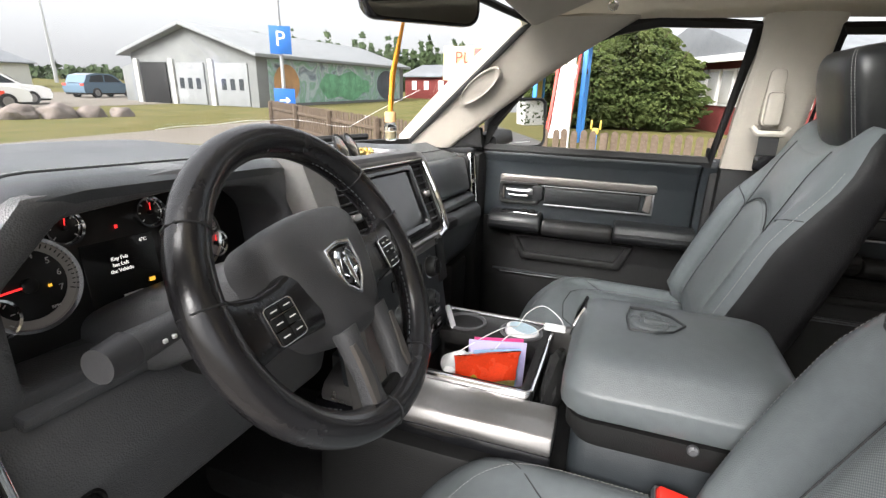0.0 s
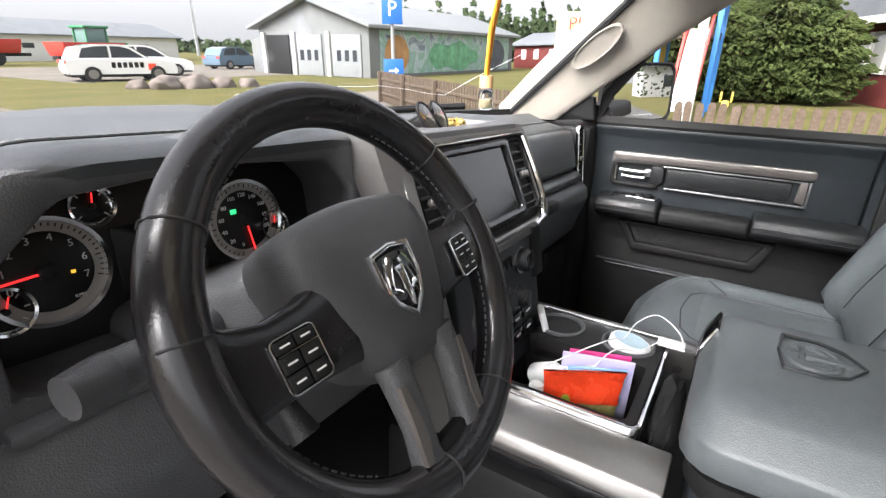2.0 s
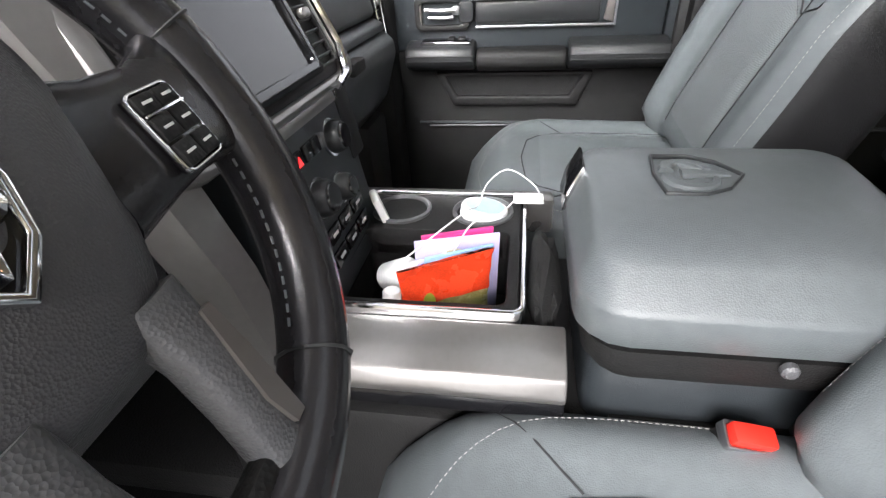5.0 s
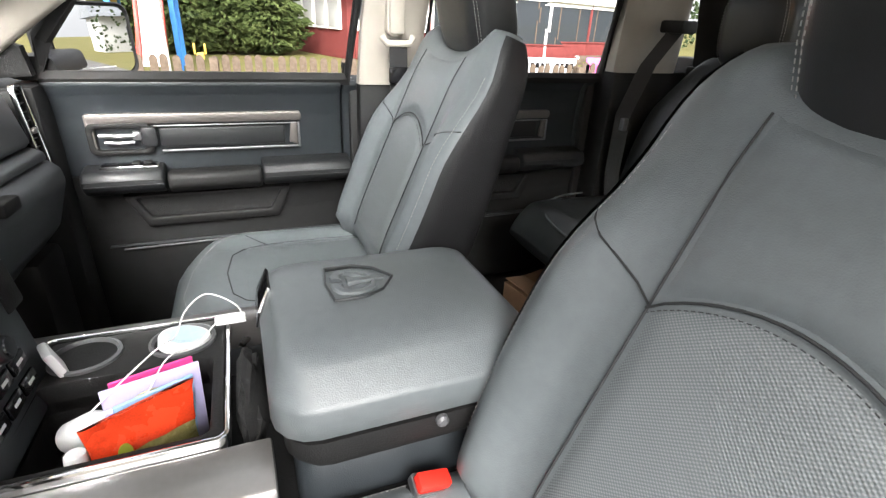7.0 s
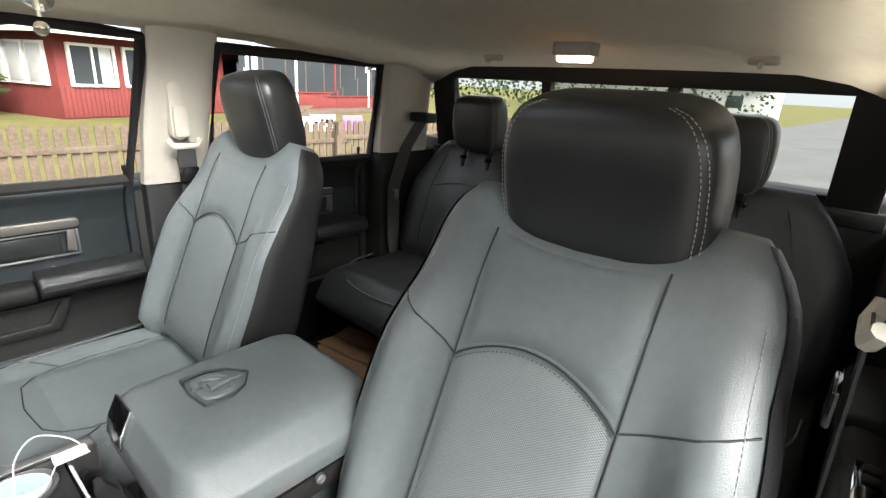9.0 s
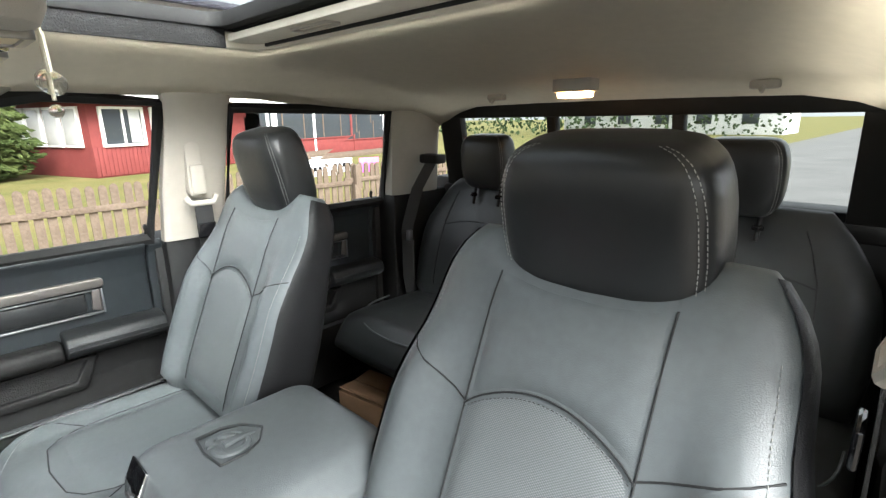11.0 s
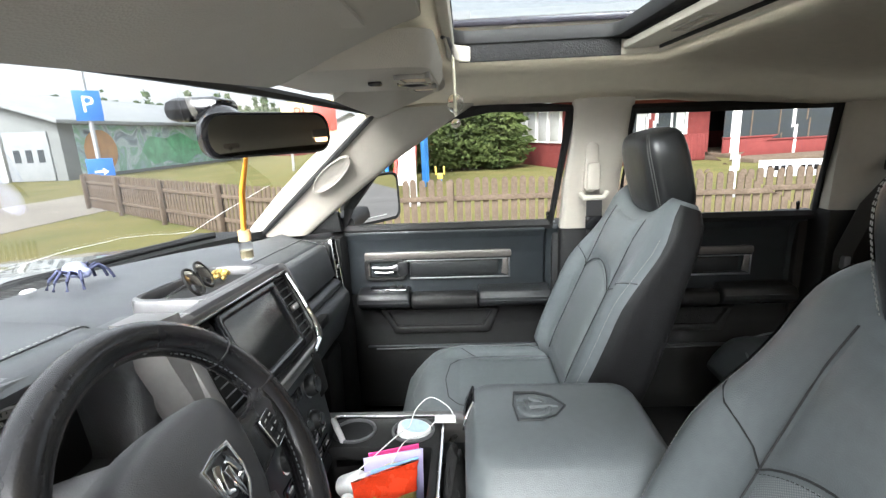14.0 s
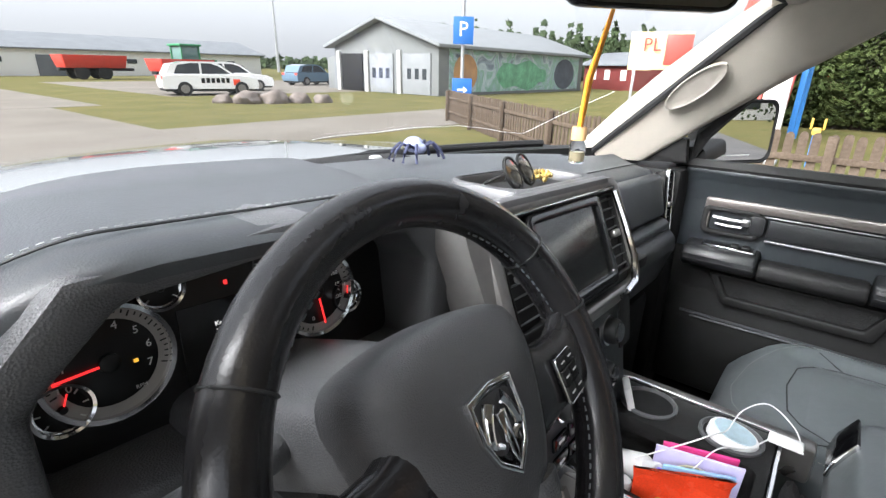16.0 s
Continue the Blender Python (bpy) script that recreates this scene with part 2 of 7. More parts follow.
def rrect(x0, x1, y0, y1, r, n=4):
    out = []
    for cx, cy, a0 in ((x1 - r, y1 - r, 0), (x0 + r, y1 - r, 90), (x0 + r, y0 + r, 180), (x1 - r, y0 + r, 270)):
        out += [(cx + r * math.cos(radians(a0 + 90 * i / n)), cy + r * math.sin(radians(a0 + 90 * i / n))) for i in range(n + 1)]
    return out


def dashes(pts, length, gap, r):
    """Short stitches along a line."""
    bm = bmesh.new()
    pts = [Vector(p) for p in pts]
    pos, at, on = 0.0, 0, True
    seg = [(b - a).length for a, b in zip(pts, pts[1:])]
    total = sum(seg)

    def along(d):
        d = min(max(d, 0), total - 1e-6)
        for s, a, b in zip(seg, pts, pts[1:]):
            if d <= s:
                return a.lerp(b, d / s if s else 0)
            d -= s
        return pts[-1]

    out = []
    while pos < total:
        out.append(tube([along(pos), along(pos + length / 2), along(pos + length)], r, 5))
        pos += length + gap
    return join(*out) if out else bm


def words(text, size, m, material, parent, name="lettering", depth=0.0004, align="CENTER"):
    cu = bpy.data.curves.new(name, "FONT")
    cu.body, cu.size, cu.extrude, cu.align_x, cu.align_y = text, size, depth, align, "CENTER"
    cu.resolution_u = 2
    tmp = bpy.data.objects.new("t", cu)
    me = bpy.data.meshes.new_from_object(tmp)
    bpy.data.objects.remove(tmp)
    me.transform(m)
    me.materials.append(material)
    ob = new(name, me)
    ob.parent = parent
    ob.matrix_parent_inverse = parent.matrix_basis.inverted()
    return ob


def moved(ob, d, turn=(0, 0, 0), at=(0, 0, 0), size=1.0):
    """Shifts a thing with all its parts, after turning and scaling it about a place."""
    ob.matrix_basis = Matrix.Translation(Vector(at) + Vector(d)) @ pose(0, 0, 0, *turn) @ Matrix.Diagonal((size, size, size, 1)) @ Matrix.Translation(-Vector(at)) @ ob.matrix_basis
    return ob


def smooth01(a, b, t):
    t = min(max((t - a) / (b - a), 0), 1)
    return t * t * (3 - 2 * t)


# ---- the cab: floor, doors, pillars, roof ----
structure(part("floor", join(box(-0.92, 0.92, -1.70, 0.78, 0.56, 0.62, 0.01), box(-0.14, 0.22, -1.6, 0.6, 0.61, 0.70, 0.03)), CARPET), "black carpeted cab floor with a low tunnel", "floor")
structure(part("wall_firewall", prism([(0.55, 0.6), (0.78, 0.6), (0.80, 1.30), (0.66, 1.30), (0.62, 0.85)], "x", -0.8, 0.8, 0.01), PLASTIC_LOW), "black firewall below the dashboard", "wall")
structure(part("wall_rear", box(-0.8, 0.8, -1.72, -1.60, 0.56, 1.42, 0.01), PLASTIC_LOW), "black rear cab wall behind the bench", "wall")


def sheet(corners, thick, n=(0, 0, 1)):
    """A flat pane from its corners."""
    off = Vector(n).normalized() * thick
    bm = bmesh.new()
    a = [bm.verts.new(Vector(c)) for c in corners]
    b = [bm.verts.new(Vector(c) + off) for c in corners]
    bm.faces.new(a)
    bm.faces.new(b[::-1])
    k = len(a)
    for i in range(k):
        bm.faces.new((a[i], b[i], b[(i + 1) % k], a[(i + 1) % k]))
    return bm


def beam(quads):
    """A bent bar through quadrilateral sections, softened at its edges."""
    rings = []
    for q in quads:
        q = [Vector(p) for p in q]
        ring = []
        for i in range(4):
            p, a, b = q[i], q[i - 1], q[(i + 1) % 4]
            for t in (0.22, 0.1):
                ring.append(p.lerp(a, t) + (b - p) * (0.22 - t) * 0.35)
            for t in (0.1, 0.22):
                ring.append(p.lerp(b, t) + (a - p) * (0.22 - t) * 0.35)
        rings.append(ring)
    return loft(rings)


def front_window_edge(s):
    return [(0.845 * s, 0.205, 1.335), (0.845 * s, -0.488, 1.336), (0.742 * s, -0.530, 1.700), (0.741 * s, -0.29, 1.715), (0.745 * s, -0.18, 1.695), (0.758 * s, -0.07, 1.655), (0.785 * s, 0.07, 1.545), (0.822 * s, 0.175, 1.42)]


def rear_window_edge(s):
    return [(0.825 * s, -0.70, 1.345), (0.82 * s, -1.315, 1.345), (0.715 * s, -1.275, 1.685), (0.73 * s, -0.705, 1.690)]


def window(name, corners, n, material, label, seal=0.019):
    w = structure(new(name), label, "window")
    pane = part("pane", sheet(corners, 0.004, n), material, w)
    pane.visible_shadow = False
    part("window_seal", tube(corners, seal, 6, True), RUBBER, w, "black rubber window seal")
    return w


window("window_1", front_window_edge(1), (1, 0, 0.15), PANE, "clear side window of the front passenger door")
window("window_2", rear_window_edge(1), (1, 0, 0.15), PANE, "clear side window of the rear passenger door")
window("window_3", rear_window_edge(-1), (-1, 0, 0.15), PANE, "clear side window of the rear driver-side door")
w4 = structure(new("window_4"), "large clear curved windshield above the dashboard", "window")


def shield(u, v, off):
    x = u * (0.74 - 0.11 * v)
    y0, y1 = 0.765 - 0.55 * x * x, 0.115 - 0.20 * x * x
    return Vector((x, y0 + (y1 - y0) * v, 1.332 + 0.395 * v + 0.02 * math.sin(3.1416 * v) - 0.05 * x * x * v)) + Vector((0, 0.5, 0.87)) * off


cols, rows_ = 16, 8
vs = [[[shield(-1 + 2 * i / cols, j / rows_, o) for i in range(cols + 1)] for j in range(rows_ + 1)] for o in (0.0, 0.005)]
bm = bmesh.new()
vv = [[[bm.verts.new(p) for p in row] for row in layer] for layer in vs]
for j in range(rows_):
    for i in range(cols):
        bm.faces.new((vv[0][j][i], vv[0][j + 1][i], vv[0][j + 1][i + 1], vv[0][j][i + 1]))
        bm.faces.new((vv[1][j][i], vv[1][j][i + 1], vv[1][j + 1][i + 1], vv[1][j + 1][i]))
for i in range(cols):
    bm.faces.new((vv[0][0][i], vv[0][0][i + 1], vv[1][0][i + 1], vv[1][0][i]))
    bm.faces.new((vv[0][rows_][i], vv[1][rows_][i], vv[1][rows_][i + 1], vv[0][rows_][i + 1]))
for j in range(rows_):
    bm.faces.new((vv[0][j][0], vv[1][j][0], vv[1][j + 1][0], vv[0][j + 1][0]))
    bm.faces.new((vv[0][j][cols], vv[0][j + 1][cols], vv[1][j + 1][cols], vv[1][j][cols]))
p = part("pane", bm, PANE, w4)
p.visible_shadow = False
part("window_seal", tube([shield(-1 + 2 * i / 16, 0, 0) for i in range(17)] + [shield(1, 1, 0)] + [shield(1 - 2 * i / 16, 1, 0) for i in range(17)], 0.009, 6, True), RUBBER, w4, "black windshield seal")

part("crack", tube([shield(u, v, -0.0012) for u, v in [(-0.155 + 0.525 * t / 12, 0.265 + 0.004 * math.sin(t)) for t in range(13)] + [(0.5, 0.235), (0.6, 0.205), (0.68, 0.19), (0.74, 0.305), (0.79, 0.38), (0.84, 0.455)]], 0.0005, 5), WHITE_P, w4, "thin pale crack in the glass")
w5 = structure(new("window_5"), "rear cab window in three panes with black frame bars", "window")
for x0, x1 in ((-0.60, -0.215), (-0.185, 0.185), (0.215, 0.60)):
    p = part("pane", sheet([(x0, -1.605, 1.38), (x1, -1.605, 1.38), (x1, -1.545, 1.66), (x0, -1.545, 1.66)], 0.004, (0, -1, 0)), TINT, w5)
    p.visible_shadow = False
for x in (-0.20, 0.20):
    part("frame_bar", prism([(-1.62, 1.37), (-1.585, 1.37), (-1.525, 1.68), (-1.56, 1.68)], "x", x - 0.016, x + 0.016, 0.003), RUBBER, w5)
part("window_frame", join(prism([(-1.56, 1.655), (-1.525, 1.655), (-1.515, 1.70), (-1.56, 1.70)], "x", -0.72, 0.72, 0.004), prism([(-1.64, 1.35), (-1.58, 1.35), (-1.575, 1.395), (-1.63, 1.395)], "x", -0.72, 0.72, 0.004),
     prism([(-1.62, 1.37), (-1.585, 1.37), (-1.525, 1.68), (-1.56, 1.68)], "x", 0.595, 0.70, 0.003), prism([(-1.62, 1.37), (-1.585, 1.37), (-1.525, 1.68), (-1.56, 1.68)], "x", -0.70, -0.595, 0.003)), RUBBER, w5)

# pillars
for s, side in ((1, "passenger"), (-1, "driver")):
    a = structure(new("trim_front_pillar"), f"beige front roof pillar cover on the {side} side with a grab recess", "pillar")
    quads = []
    out = 0.0 if s > 0 else 0.085
    for t in (0.0, 0.25, 0.5, 0.75, 1.0):
        w = Vector((0.725 + out, 0.47, 1.345)).lerp(Vector((0.615 + out, 0.03, 1.715)), t)
        d = Vector((0.80 + out, 0.20 + 0.10 * (1 - t), 1.345)).lerp(Vector((0.735 + out, -0.26, 1.735)), t)
        w.z += 0.02 * math.sin(3.14 * t)
        d.z += 0.035 * math.sin(3.14 * t)
        q = [w, w + Vector((0.05, 0.03, 0.03)), d + Vector((0.035, 0.02, 0.01)), d + Vector((-0.028, -0.0, -0.01))]
        quads.append([(p[0] * s, p[1], p[2]) for p in q])
    part("pillar_cover", beam(quads), BEIGE, a)
    c = Vector((0.672, 0.185, 1.535))
    axis = (Vector((0.615, 0.03, 1.715)) - Vector((0.725, 0.47, 1.345))).normalized()
    side_v = Vector((0.35, -0.65, -0.5)).normalized()
    loop = [c + axis * 0.080 * math.cos(k * 0.3142) + side_v * 0.028 * math.sin(k * 0.3142) for k in range(20)]
    if s > 0:
        nrm = axis.cross(side_v).normalized()
        if nrm.x > 0:
            nrm = -nrm
        ring = lambda f, o: [(c + (p - c) * f + nrm * o) for p in loop]
        part("grab_recess", loft([ring(1.0, -0.012), ring(1.0, 0.0005), ring(0.95, 0.001), ring(0.86, -0.002), ring(0.6, -0.003)], True), mat("tan_mesh", (0.25, 0.23, 0.20), 0.85, grain=0.8, size=700, vary=0.05), a, "darker oval mesh recess")
    else:
        lp = [Vector((-0.735, 0.20, 1.515)) + axis.reflect(Vector((1, 0, 0))) * 0.16 * math.cos(k * 0.3142) + Vector((0.45, -0.6, -0.55)).normalized() * 0.042 * math.sin(k * 0.3142) for k in range(20)]
        part("grab_handle", tube(lp, 0.017, 10, True), BEIGE, a, "beige grab handle loop")
    # mirror sail
    sail = structure(part("trim_mirror_sail", sheet([(0.785 * s, 0.32, 1.335), (0.785 * s, 0.20, 1.345), (0.775 * s, 0.205, 1.405), (0.772 * s, 0.25, 1.42), (0.775 * s, 0.33, 1.37)], 0.03, (s, 0, 0)), PLASTIC_LOW), "black triangular mirror sail panel", "trim")

    b = structure(new("trim_centre_pillar"), f"centre door pillar on the {side} side, beige above and black below", "pillar")
    part("pillar_cover", beam([[(x * s, y0, z), (x * s, y1, z), ((x + 0.05) * s, y1, z), ((x + 0.05) * s, y0, z)] for x, y0, y1, z in ((0.805, -0.515, -0.685, 1.325), (0.77, -0.52, -0.69, 1.48), (0.735, -0.535, -0.70, 1.63), (0.69, -0.53, -0.71, 1.77))]), BEIGE, b)
    part("lower_cover", box(0.812 * s, 0.89 * s, -0.70, -0.515, 0.60, 1.332, 0.012), PLASTIC_LOW, b)
    part("door_seal", box(0.845 * s, 0.96 * s, -0.735, -0.495, 0.60, 1.334, 0.006), RUBBER, b, "black rubber door seal")
    part("belt_slider", prism(rrect(-0.615, -0.575, 1.45, 1.60, 0.018), "x", 0.775 * s, 0.742 * s, 0.003), BEIGE, b, "beige belt height adjuster")
    c = structure(new("trim_rear_pillar"), f"rear roof pillar on the {side} side, beige above and black below", "pillar")
    part("pillar_cover", beam([[(x * s, y0, z), (x * s, y1, z), ((x + 0.07) * s, y1, z), ((x + 0.07) * s, y0, z)] for x, y0, y1, z in ((0.735, -1.31, -1.56, 1.37), (0.715, -1.30, -1.55, 1.55), (0.68, -1.275, -1.53, 1.72))]), BEIGE, c)
    part("lower_cover", box(0.74 * s, 0.84 * s, -1.62, -1.31, 0.60, 1.375, 0.012), PLASTIC_LOW, c)
    part("door_seal", box(0.83 * s, 0.98 * s, -1.40, -1.285, 0.60, 1.338, 0.006), RUBBER, c, "black rubber door seal")
    structure(part("trim_roof_rail", beam([[((0.725 + out) * s, y, 1.715), (0.69 * s, y, 1.755), (0.76 * s, y, 1.82), ((0.80 + out) * s, y, 1.73)] for y in (-0.24, -0.5, -0.9, -1.3)]), HEADLINER), "beige roof rail above the side windows", "trim")

# ceiling with the sunroof hole
SX0, SX1, SY0, SY1 = -0.350, 0.395, -0.645, -0.192
xs = [-0.74, -0.71, -0.66, -0.58, -0.48, -0.38, SX0, -0.15, 0.0, 0.15, 0.26, SX1, 0.42, 0.5, 0.58, 0.66, 0.71, 0.74]
ys = [-1.545, -1.52, -1.47, -1.38, -1.2, -1.0, -0.8, SY0, -0.58, -0.46, -0.34, SY1, -0.15, -0.1, -0.02, 0.03, 0.06]


def roof_z(x, y):
    return 1.778 - 0.06 * smooth01(0.5, 0.76, abs(x)) - 0.045 * smooth01(-0.7, -1.25, y) - 0.05 * smooth01(-1.38, -1.55, y) - 0.055 * smooth01(-0.12, 0.06, y) + 0.012 * (1 - (x / 0.7) ** 2) + 0.020 * smooth01(-1.15, -0.75, y) * (1 - smooth01(0.55, 0.72, abs(x))) * (1 - smooth01(-0.15, 0.04, y))


bm = bmesh.new()
grid = [[bm.verts.new((x, y, roof_z(x, y))) for x in xs] for y in ys]
for j in range(len(ys) - 1):
    for i in range(len(xs) - 1):
        if SX0 <= xs[i] < SX1 and SY0 <= ys[j] < SY1:
            continue
        bm.faces.new((grid[j][i], grid[j][i + 1], grid[j + 1][i + 1], grid[j + 1][i]))
bmesh.ops.solidify(bm, geom=bm.faces[:], thickness=-0.012)
structure(part("ceiling", bm, HEADLINER), "beige cloth headliner with a sunroof opening", "ceiling")
structure(part("roof_skin", ringed([(-0.76, -1.66), (0.76, -1.66), (0.70, 0.10), (-0.70, 0.10)], [(SX0 - 0.03, SY0 - 0.03), (SX1 + 0.03, SY0 - 0.03), (SX1 + 0.03, SY1 + 0.03), (SX0 - 0.03, SY1 + 0.03)], "z", 1.878, 1.898, 0.003), PAINT), "dark painted steel roof skin", "roof")
w6 = structure(new("window_6"), "open-shaded glass sunroof with black frame", "window")
p = part("pane", box(SX0 - 0.03, SX1 + 0.03, SY0 - 0.03, SY1 + 0.03, 1.866, 1.870, 0), SUNGLASS, w6)
p.visible_shadow = False
part("window_frame", ringed(rrect(SX0 - 0.02, SX1 + 0.02, SY0 + 0.070, SY1 + 0.02, 0.04), rrect(SX0 + 0.015, SX1 - 0.014, SY0 + 0.098, SY1 - 0.004, 0.035), "z", 1.815, 1.843, 0.003), RUBBER, w6, "black rubber sunroof frame")
part("opening_rim", ringed(rrect(SX0 - 0.012, SX1 + 0.012, SY0 - 0.012, SY1 + 0.012, 0.06), rrect(SX0 + 0.004, SX1 - 0.004, SY0 + 0.004, SY1 - 0.004, 0.055), "z", 1.779, 1.812, 0.004), HEADLINER, w6, "beige rim of the opening")
shade = part("sun_shade", box(SX0 + 0.01, SX1 - 0.008, SY0 + 0.012, SY0 + 0.082, 1.790, 1.806, 0.005), HEADLINER, w6, "beige sliding shade edge")
part("shade_pull", ringed(rrect(0.05, 0.17, SY0 + 0.036, SY0 + 0.068, 0.008), rrect(0.056, 0.164, SY0 + 0.042, SY0 + 0.062, 0.005), "z", 1.786, 1.793, 0.001), BEIGE, shade)
# Black strip put in for the thin shadow where the sliding shade ends.
part("shade_groove", box(SX0 + 0.006, SX1 - 0.006, SY0 + 0.008, SY0 + 0.012, 1.785, 1.80, 0.001), RUBBER, w6)
part("side_rail", box(SX1 - 0.009, SX1 - 0.003, SY0 + 0.085, SY1 - 0.012, 1.778, 1.820, 0.001), CARPET, w6, "matt black side rail")
part("roof_cavity", join(box(SX0 - 0.02, SX1 + 0.02, SY0 - 0.02, SY0 + 0.068, 1.814, 1.838, 0.002), box(SX1 - 0.004, SX1 + 0.02, SY0, SY1 + 0.01, 1.812, 1.84, 0.001)), RUBBER, w6)

moved(w6, (0, 0, 0.020))
# dome lamp, hooks
dome = thing("dome_lamp", (-0.03, -1.31, 1.735), "lit rectangular dome lamp in the beige headliner", "lamp")
part("lamp_frame", ringed(rrect(-0.083, 0.023, -1.340, -1.280, 0.010), rrect(-0.074, 0.014, -1.332, -1.288, 0.007), "z", 1.718, 1.762, 0.003), BEIGE, dome)
part("lens", box(-0.073, 0.013, -1.331, -1.289, 1.704, 1.735, 0.006), LAMP, dome, "glowing warm lens")
moved(dome, (0.0, 0.045, -0.004))
for x in (-0.42, 0.33):
    h = thing("coat_hook", (x, -1.41, 1.74), "small beige coat hook on the headliner", "hook", "coat hooks")
    part("base", box(x - 0.03, x + 0.03, -1.425, -1.395, 1.708, 1.728, 0.006), BEIGE, h)
    part("prong", tube([(x, -1.40, 1.715), (x, -1.385, 1.702), (x, -1.375, 1.706)], 0.005, 8), BEIGE, h)


# ---- doors ----
def door(name, yf, yr, s, zt, label, pull):
    d = structure(new(name), label, "door")
    X = lambda v: v * s
    part("outer_skin", box(X(0.845), X(0.90), yr, yf, 0.62, zt - 0.01, 0.01), PAINT, d, "dark painted outer skin")
    part("upper_panel", prism([(X(0.85), 1.10), (X(0.795), 1.12), (X(0.797), 1.26), (X(0.785), zt - 0.035), (X(0.768), zt - 0.012), (X(0.772), zt), (X(0.85), zt + 0.004)], "y", yr + 0.045, yf, 0.006), DOOR_SOFT, d, "charcoal soft upper panel")
    part("end_panel", prism([(X(0.85), 1.10), (X(0.80), 1.12), (X(0.802), 1.26), (X(0.79), zt - 0.035), (X(0.775), zt - 0.012), (X(0.78), zt), (X(0.85), zt + 0.004)], "y", yr, yr + 0.040, 0.005), DOOR_SOFT, d)
    part("lower_panel", prism([(X(0.85), 0.66), (X(0.79), 0.68), (X(0.785), 0.90), (X(0.80), 1.0), (X(0.79), 1.12), (X(0.85), 1.12)], "y", yr + 0.01, yf, 0.008), PLASTIC_LOW, d)
    # long trim with chrome
    y1, y0 = yf - 0.065, yr + 0.155
    part("trim_bar", join(prism(rrect(y0, y1, 1.247, 1.272, 0.010), "x", X(0.80), X(0.783), 0.004), prism(rrect(y1 - 0.012, y1 + 0.004, 1.176, 1.272, 0.007), "x", X(0.80), X(0.784), 0.003)), BRONZE, d, "satin warm grey trim bar")
    part("chrome_strip", box(X(0.79), X(0.783), y0 + 0.014, y1 - 0.14, 1.2395, 1.243, 0.0015), STEEL_DULL, d, "thin chrome strip")
    part("inset_panel", box(X(0.80), X(0.786), y0 + 0.045, y1 - 0.15, 1.185, 1.236, 0.006), DOOR_ARM, d)
    part("chrome_edge", join(box(X(0.79), X(0.782), y0 + 0.012, y1 - 0.15, 1.175, 1.181, 0.002), box(X(0.79), X(0.782), y0 + 0.006, y0 + 0.012, 1.175, 1.243, 0.002)), STEEL_DULL, d, "chrome lower edge")
    part("end_cap", prism([(y0 + 0.013, 1.182), (y0 + 0.036, 1.190), (y0 + 0.030, 1.240), (y0 + 0.013, 1.243)], "x", X(0.79), X(0.7825), 0.002), BRONZE, d, "dark bronze end cap")
    # handle
    cup = part("handle_cup", join(ringed(rrect(y1 - 0.135, y1 + 0.006, 1.172, 1.25, 0.016), rrect(y1 - 0.12, y1 - 0.008, 1.184, 1.238, 0.012), "x", X(0.80), X(0.781), 0.004), box(X(0.802), X(0.797), y1 - 0.13, y1, 1.175, 1.245, 0.001)), PLASTIC_LOW, d)
    part("lever", join(tube([(X(0.778), y1 - 0.022, 1.222), (X(0.774), y1 - 0.06, 1.221), (X(0.776), y1 - 0.100, 1.221)], 0.0055, 8), box(X(0.79), X(0.773), y1 - 0.112, y1 - 0.092, 1.209, 1.230, 0.004)), STEEL_DULL, cup, "satin chrome pull lever")
    part("lock_lever", tube([(X(0.781), y1 - 0.030, 1.204), (X(0.777), y1 - 0.06, 1.203), (X(0.779), y1 - 0.094, 1.204)], 0.0042, 8), STEEL_DULL, cup, "satin lock lever")
    part("handle_block", prism(rrect(y1 - 0.146, y1 - 0.108, 1.190, 1.240, 0.010), "x", X(0.80), X(0.7775), 0.004), DOOR_ARM, cup, "black grip block")
    # armrest
    arm = part("armrest", prism([(X(0.80), 1.075), (X(0.755), 1.08), (X(0.728), 1.098), (X(0.722), 1.118), (X(0.735), 1.142), (X(0.80), 1.15)], "y", yr + 0.03, yr + 0.27, 0.008), DOOR_ARM, d, "padded black armrest")
    part("stitch_line", dashes([(X(0.7275), yr + 0.035, 1.131), (X(0.7275), yr + 0.265, 1.131)], 0.005, 0.004, 0.0006), SEAM, arm)
    for z in (1.122, 1.110):
        part("edge_groove", tube([(X(0.7225 + 0.0022 * (1.122 - z) / 0.012), yr + 0.034, z), (X(0.7225 + 0.0022 * (1.122 - z) / 0.012), yr + 0.266, z)], 0.0012, 6), SEAM, arm)
    part("pull_grip", prism([(X(0.80), 1.07), (X(0.755), 1.075), (X(0.732), 1.095), (X(0.735), 1.122), (X(0.75), 1.132), (X(0.80), 1.128)], "y", yr + 0.274, yf - 0.22, 0.008), PLASTIC_LOW, d)
    front = part("front_armrest", prism([(X(0.80), 1.075), (X(0.752), 1.08), (X(0.727), 1.098), (X(0.722), 1.118), (X(0.737), 1.142), (X(0.80), 1.15)], "y", yf - 0.216, yf - 0.035, 0.010), DOOR_ARM, d)
    for z in (1.122, 1.110):
        part("edge_groove", tube([(X(0.7225 + 0.0022 * (1.122 - z) / 0.012), yf - 0.212, z), (X(0.7225 + 0.0022 * (1.122 - z) / 0.012), yf - 0.04, z)], 0.0012, 6), SEAM, front)
